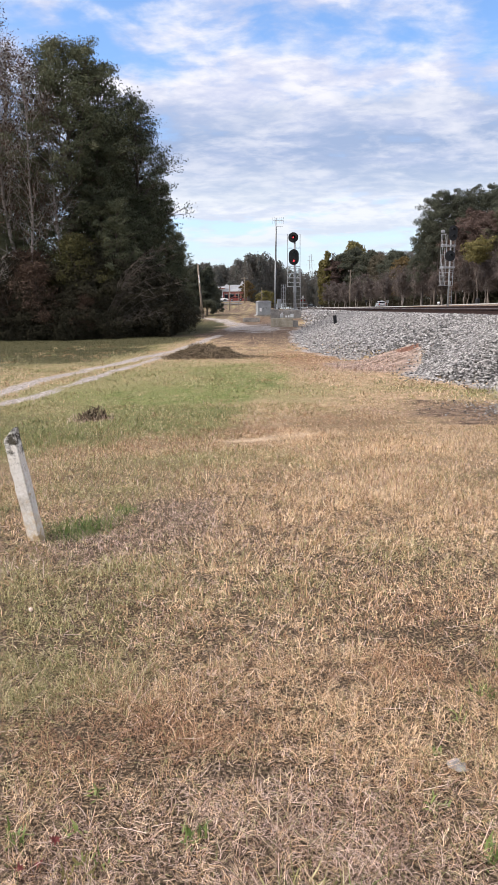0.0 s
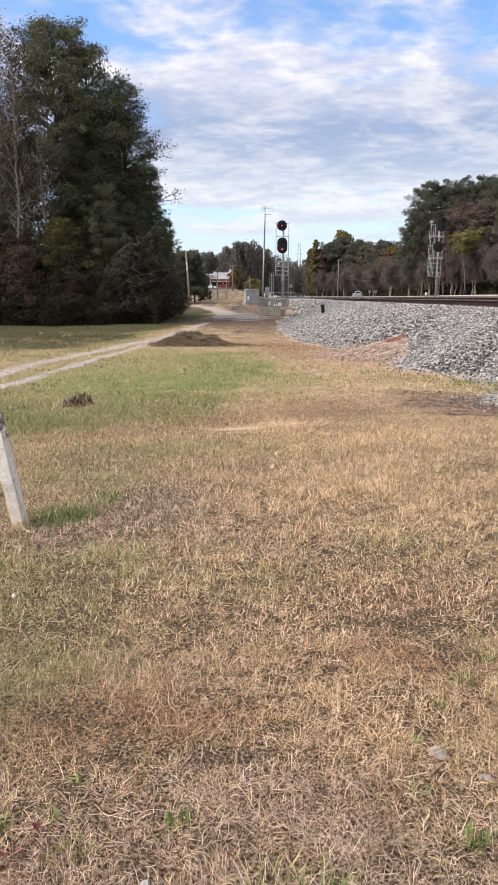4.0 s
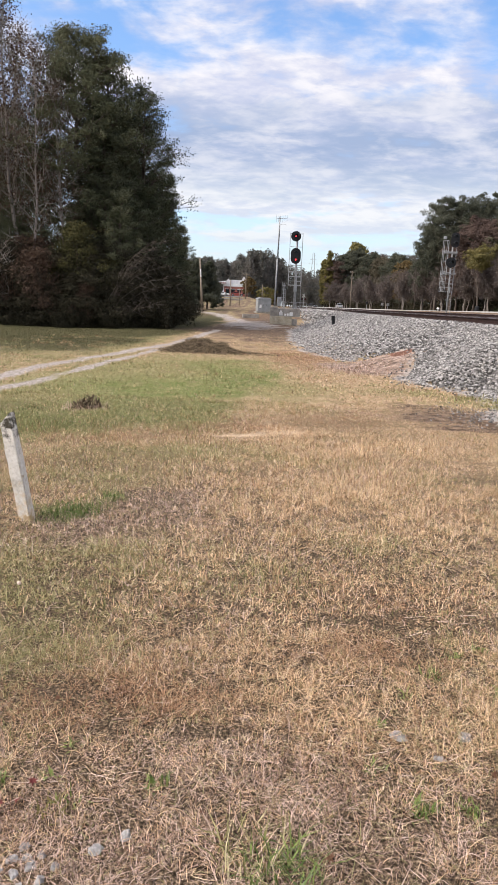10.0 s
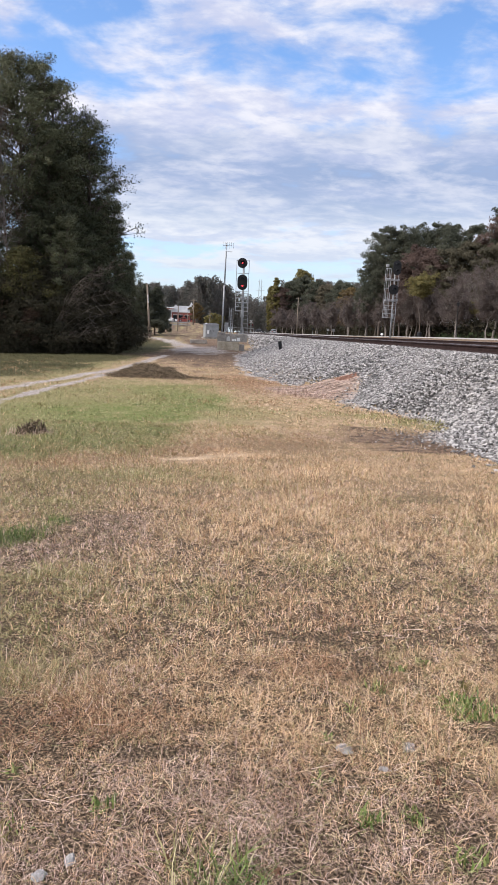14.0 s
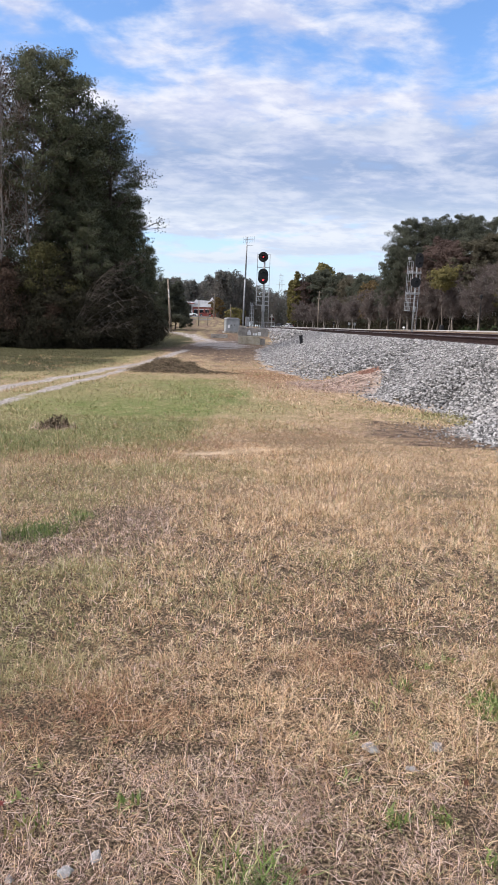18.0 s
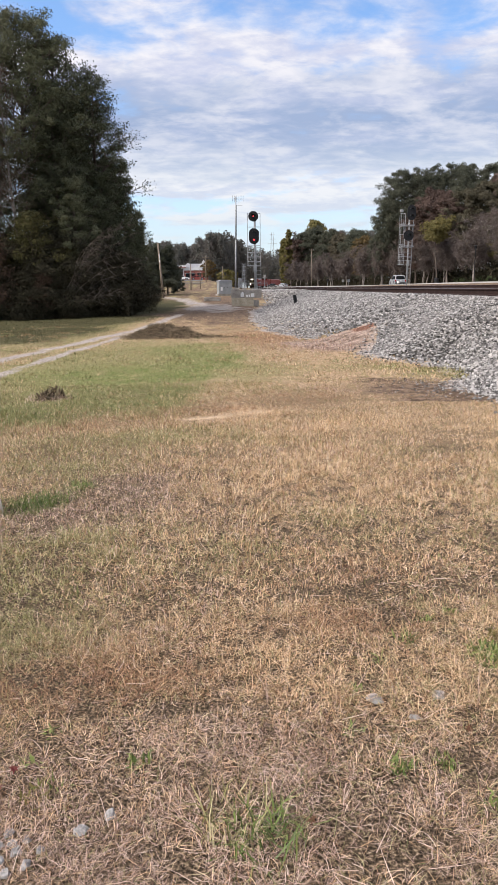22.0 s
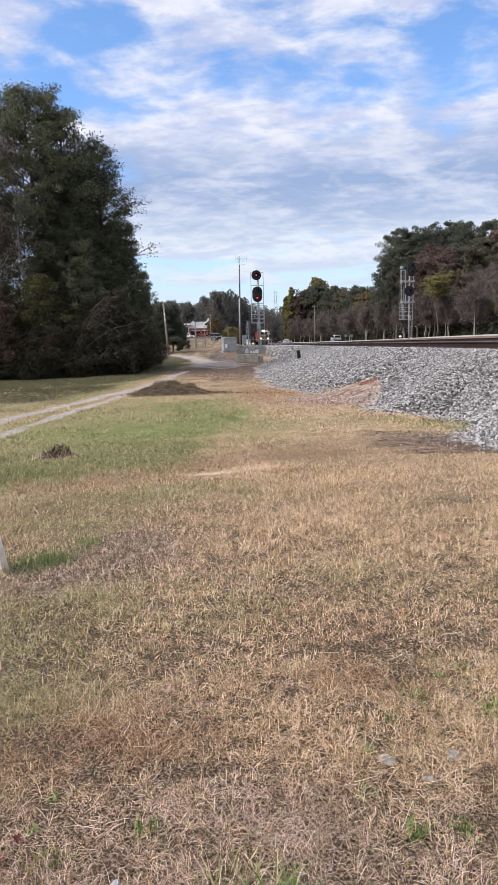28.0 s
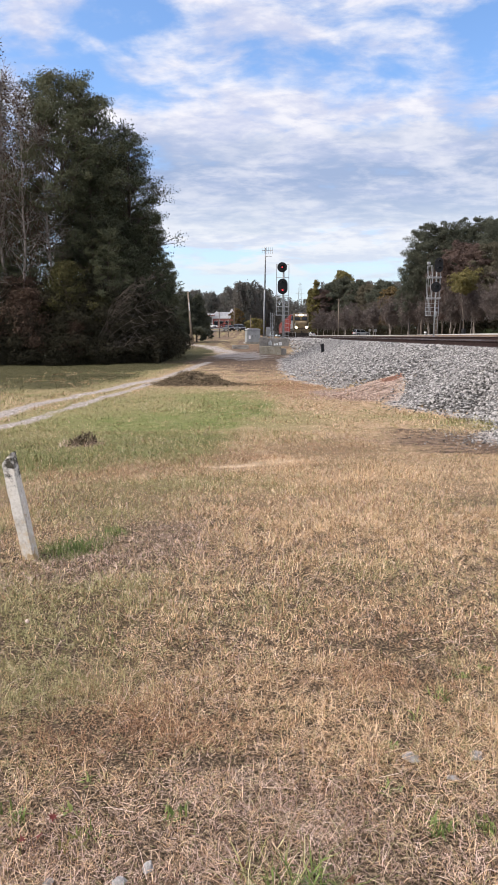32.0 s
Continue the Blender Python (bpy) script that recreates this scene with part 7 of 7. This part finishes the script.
def on_road(s, u, turn=0.0):
    p, q = spot(s, u + bend(s)), spot(s + 2, u + bend(s + 2))
    return pose(p.x, p.y, float(right_z(s)) + 0.05, 0, 0, -math.degrees(math.atan2(q.x - p.x, q.y - p.y)) + turn)


suv = car("suv", "silver-white suv driving away along the road", M_SILVER, 4.8, 1.95, 1.78, True)
wait_car = car("car", "silver car waiting on the road by the crossing", M_SILVER, 4.6, 1.85, 1.5)
dark_car = car("car", "dark car waiting at the level crossing", M_DARKCAR, 4.5, 1.82, 1.45)
dark_car.matrix_basis = pose((550 - 443.8) / 1266 * 288, 288, 1.62, 0, 0, 35)
for k, (x, y, m, t) in enumerate(((-9.5, 240, M_WHITE, 80), (-4.6, 236, M_RED, 95), (-13.5, 226, M_WHITE, 75))):
    o = car("car", ("white car parked by the shop", "red car parked by the shop", "white car parked on the forecourt")[k], m)
    o.matrix_basis = pose(x, y, gz(x, y) + 0.12, 0, 0, t)
street_a = car("car", "dark car driving along the street by the shop", M_DARKCAR)
street_b = car("suv", "black suv driving along the street by the shop", M_DARKCAR, 4.8, 1.9, 1.75, True)

# ---- the train ----


def bogie(parent, y, wheels=3, r=0.5):
    t = part("bogie", box(2.3, 1.8 * wheels - 0.9, 0.35, 0, y, 0.45, 0.04), M_UNDER, parent)
    for i in range(wheels):
        yy = y + (i - (wheels - 1) / 2) * 1.75
        for x in (-0.78, 0.78):
            part("wheel", tube((x - 0.07, yy, r), (x + 0.07, yy, r), r, n=18), M_UNDER, t)
        part("axle", tube((-0.78, yy, r), (0.78, yy, r), 0.09, n=8), M_UNDER, t)
    return t


def locomotive():
    """A road diesel, its front towards -y, the origin at its front on the rails."""
    o = thing("locomotive", "dark diesel locomotive with yellow nose and lit headlights", "locomotive")
    part("frame", box(3.0, 21.5, 0.55, 0, 11.3, 1.1, 0.04), M_UNDER, o)
    part("pilot", box(2.9, 0.4, 1.15, 0, 0.4, 0.25, 0.06), M_GOLD, o, "yellow pilot sheet")
    part("plow", prism([(-1.45, 0.12), (1.45, 0.12), (1.45, 0.7), (0, 0.78), (-1.45, 0.7)], 0.25), M_UNDER, o).location = (0, 0.15, 0)
    part("coupler", box(0.3, 0.7, 0.35, 0, -0.1, 0.8, 0.06), M_UNDER, o)
    part("nose", prism([(0.75, 1.6), (3.2, 1.6), (3.2, 3.05), (1.15, 2.95), (0.75, 2.6)], 2.25, axis="x", bevel=0.12), M_GOLD, o, "yellow low nose")
    cab = part("cab", prism([(2.7, 1.6), (5.6, 1.6), (5.6, 4.62), (3.1, 4.62), (2.55, 3.9), (2.45, 2.9)], 3.05, axis="x", bevel=0.10), M_GOLD, o, "grimy yellow cab")
    for x in (-0.72, 0.72):
        part("windscreen", box(1.05, 0.06, 0.62, x, 2.48, 3.22, turn=pose(0, 0, 0, -6, 0, 0)), M_GLASSY, cab)
        part("side_window", box(0.05, 1.5, 0.7, x * 2.13, 4.2, 3.2), M_GLASSY, cab)
    part("number_board", box(0.7, 0.1, 0.28, -0.85, 2.78, 4.12), M_WHITE, cab, "pale number board")
    part("number_board", box(0.7, 0.1, 0.28, 0.85, 2.78, 4.12), M_WHITE, cab, "pale number board")
    hl = part("headlight", box(0.75, 0.18, 0.34, 0, 2.66, 4.1, 0.04), M_BLACK, cab)
    for x in (-0.17, 0.17):
        part("lens", disc(0.18, 0.05, x, 2.55, 4.27, 14), M_LAMP, hl, "lit twin headlight lens")
    for x in (-1.0, 1.0):
        d = part("ditch_light", box(0.34, 0.22, 0.34, x, 0.5, 1.62, 0.04), M_BLACK, o)
        part("lens", disc(0.18, 0.05, x, 0.37, 1.79, 14), M_LAMP, d, "lit ditch light lens")
    part("long_hood", prism([(-0.95, 1.6), (0.95, 1.6), (0.95, 4.15), (0.7, 4.4), (-0.7, 4.4), (-0.95, 4.15)], 15.4), M_LOCO, o).location = (0, 13.4, 0)
    part("radiator", prism([(-1.5, 3.5), (1.5, 3.5), (1.35, 4.55), (-1.35, 4.55)], 3.4), M_LOCO, o).location = (0, 18.6, 0)
    part("fuel_tank", box(2.7, 5.2, 0.85, 0, 11, 0.35, 0.12), M_UNDER, o)
    for x in (-1.5, 1.5):
        h = part("handrail", tube((x, 5.8, 2.65), (x, 21.5, 2.65), 0.025, n=6), M_GALV, o)
        for i in range(9):
            part("stanchion", tube((x, 6 + 1.9 * i, 1.65), (x, 6 + 1.9 * i, 2.65), 0.02, n=5), M_GALV, h)
        part("front_rail", tube((x * 0.9, 0.45, 1.6), (x * 0.9, 0.45, 2.6), 0.025, n=6), M_GALV, o)
        for i in range(3):
            part("step", box(0.5, 0.35, 0.05, x * 0.85, 0.75, 0.45 + 0.35 * i), M_GOLD, o)
    part("sill_stripe", box(3.04, 21.0, 0.12, 0, 11.3, 1.3), M_GOLD, o, "yellow sill stripe")
    part("horn", box(0.5, 0.4, 0.2, 0, 4.6, 4.62, 0.04), M_GALV, o)
    part("fan", tube((0, 12, 4.38), (0, 12, 4.55), 0.7, n=20), M_LOCO, o)
    part("fan", tube((0, 16, 4.38), (0, 16, 4.55), 0.7, n=20), M_LOCO, o)
    bogie(o, 4.2, 3)
    bogie(o, 18.4, 3)
    return o


def boxcar(label, paint, length=17.0, height=4.9, name="boxcar"):
    """A ribbed freight wagon, its front end at the origin, running along +y."""
    o = thing(name, label, "freight wagon", group="freight wagons")
    part("body", box(3.0, length - 0.8, height - 1.15, 0, length / 2, 1.1, 0.05), paint, o)
    part("roof", prism([(-1.5, height - 0.05), (1.5, height - 0.05), (0.9, height + 0.16), (-0.9, height + 0.16)], length - 0.7), M_GALV, o).location = (0, length / 2, 0)
    me = None
    for k in range(12):
        y = 0.7 + k * (length - 1.4) / 11
        for x in (-1.52, 1.52):
            if me is None:
                b = box(0.07, 0.12, height - 1.3, 0, 0, 1.15)
                me = bpy.data.meshes.new("rib")
                b.to_mesh(me), b.free()
                me.materials.append(paint)
            r = new("rib", me)
            r.parent, r.location = o, (x, y, 0)
    for x in (-1.53, 1.53):
        d = part("door", box(0.06, 3.0, height - 1.5, x, length / 2, 1.2), paint, o)
        part("door_bar", box(0.05, 0.06, height - 1.6, x * 1.03, length / 2 - 0.9, 1.25), M_GALV, d)
    part("sill", box(2.7, length - 0.5, 0.25, 0, length / 2, 0.92), M_UNDER, o)
    part("coupler", box(0.28, 0.6, 0.3, 0, 0.1, 0.75, 0.05), M_UNDER, o)
    part("end_ladder", box(0.4, 0.04, height - 1.6, -1.1, 0.36, 1.3), M_GALV, o)
    bogie(o, 2.2, 2, 0.42)
    bogie(o, length - 2.2, 2, 0.42)
    return o


loco = locomotive()
TRAIN = [(loco, 0.0, 21.5)]
at = 22.6
for k in range(9):
    tall = k % 3 != 1
    c = boxcar("dull red freight wagon with ribbed sides", M_RED, 17.0 if tall else 15.0, 5.0 if tall else 4.5)
    TRAIN.append((c, at, 17.0 if tall else 15.0))
    at += (17.0 if tall else 15.0) + 0.7

# where the train's front is at each second
FRONT = ((0, 911.0), (20, 424.0), (21, 400.0), (22, 376.0), (23, 352.0), (25, 305.0), (28, 236.0), (30, 188.0), (32, 143.0))


def wagon_pose(s, length):
    a, b = spot(s, NEAR_U), spot(s + length, NEAR_U)
    d = b - a
    return pose(a.x, a.y, RAIL_Z, 0, 0, -math.degrees(math.atan2(d.x, d.y)))


def motions():
    secs = [float(t) for t in range(0, 33)]
    for ob, off, ln in TRAIN:
        rows = []
        for t in secs:
            s = float(np.interp(t, [a for a, _ in FRONT], [b for _, b in FRONT]))
            rows.append((t, wagon_pose(s + off, ln)))
        walk(ob, rows)
    way = ((0, -330), (18, 15), (19, 70), (19.5, 81.5), (20, 91.5), (21, 109), (22, 127.5), (23, 145.5), (24, 161), (25, 172), (28, 193.5), (29, 199), (30, 203), (31, 205))
    rows = [(t, on_road(float(np.interp(t, [a for a, _ in way], [b for _, b in way])), 27.8, 180)) for t in sorted({*secs[:31], 19.5})]
    for t, s, u, turn in ((31.0, 205, 27.8, 170), (31.5, 207, 29.4, 125), (32.0, 208, 31.6, 105)):
        rows.append((t, on_road(s, u, turn)))
    walk(suv, rows)
    way = ((0, 183), (1, 187), (7, 205), (10, 240), (13, 262), (16, 282), (17, 284), (20, 280), (24, 279), (32, 279))
    walk(wait_car, [(t, on_road(float(np.interp(t, [a for a, _ in way], [b for _, b in way])), 27.8 if t < 16 else 27.2, 180 + min(max(t - 13, 0) * 6, 40))) for t in secs])
    # two dark cars come out from behind the wood and stop facing the tracks
    for ob, end, y, t0, t1 in ((street_b, -0.1, 183.5, 24.5, 27.5), (street_a, -2.7, 180.5, 27.2, 29.8)):
        rows = []
        for t in (0.0, t0, t0 + 0.5 * (t1 - t0), t1 - 0.6, t1, 32.0):
            k = min(max((t - t0) / (t1 - t0), 0.0), 1.0)
            x = -30.0 + (end + 30.0) * k
            rows.append((t, pose(x, y, gz(x, y) + 0.13, 0, 0, 90 - 70 * max(0.0, (k - 0.75) * 4))))
        walk(ob, rows)


motions()
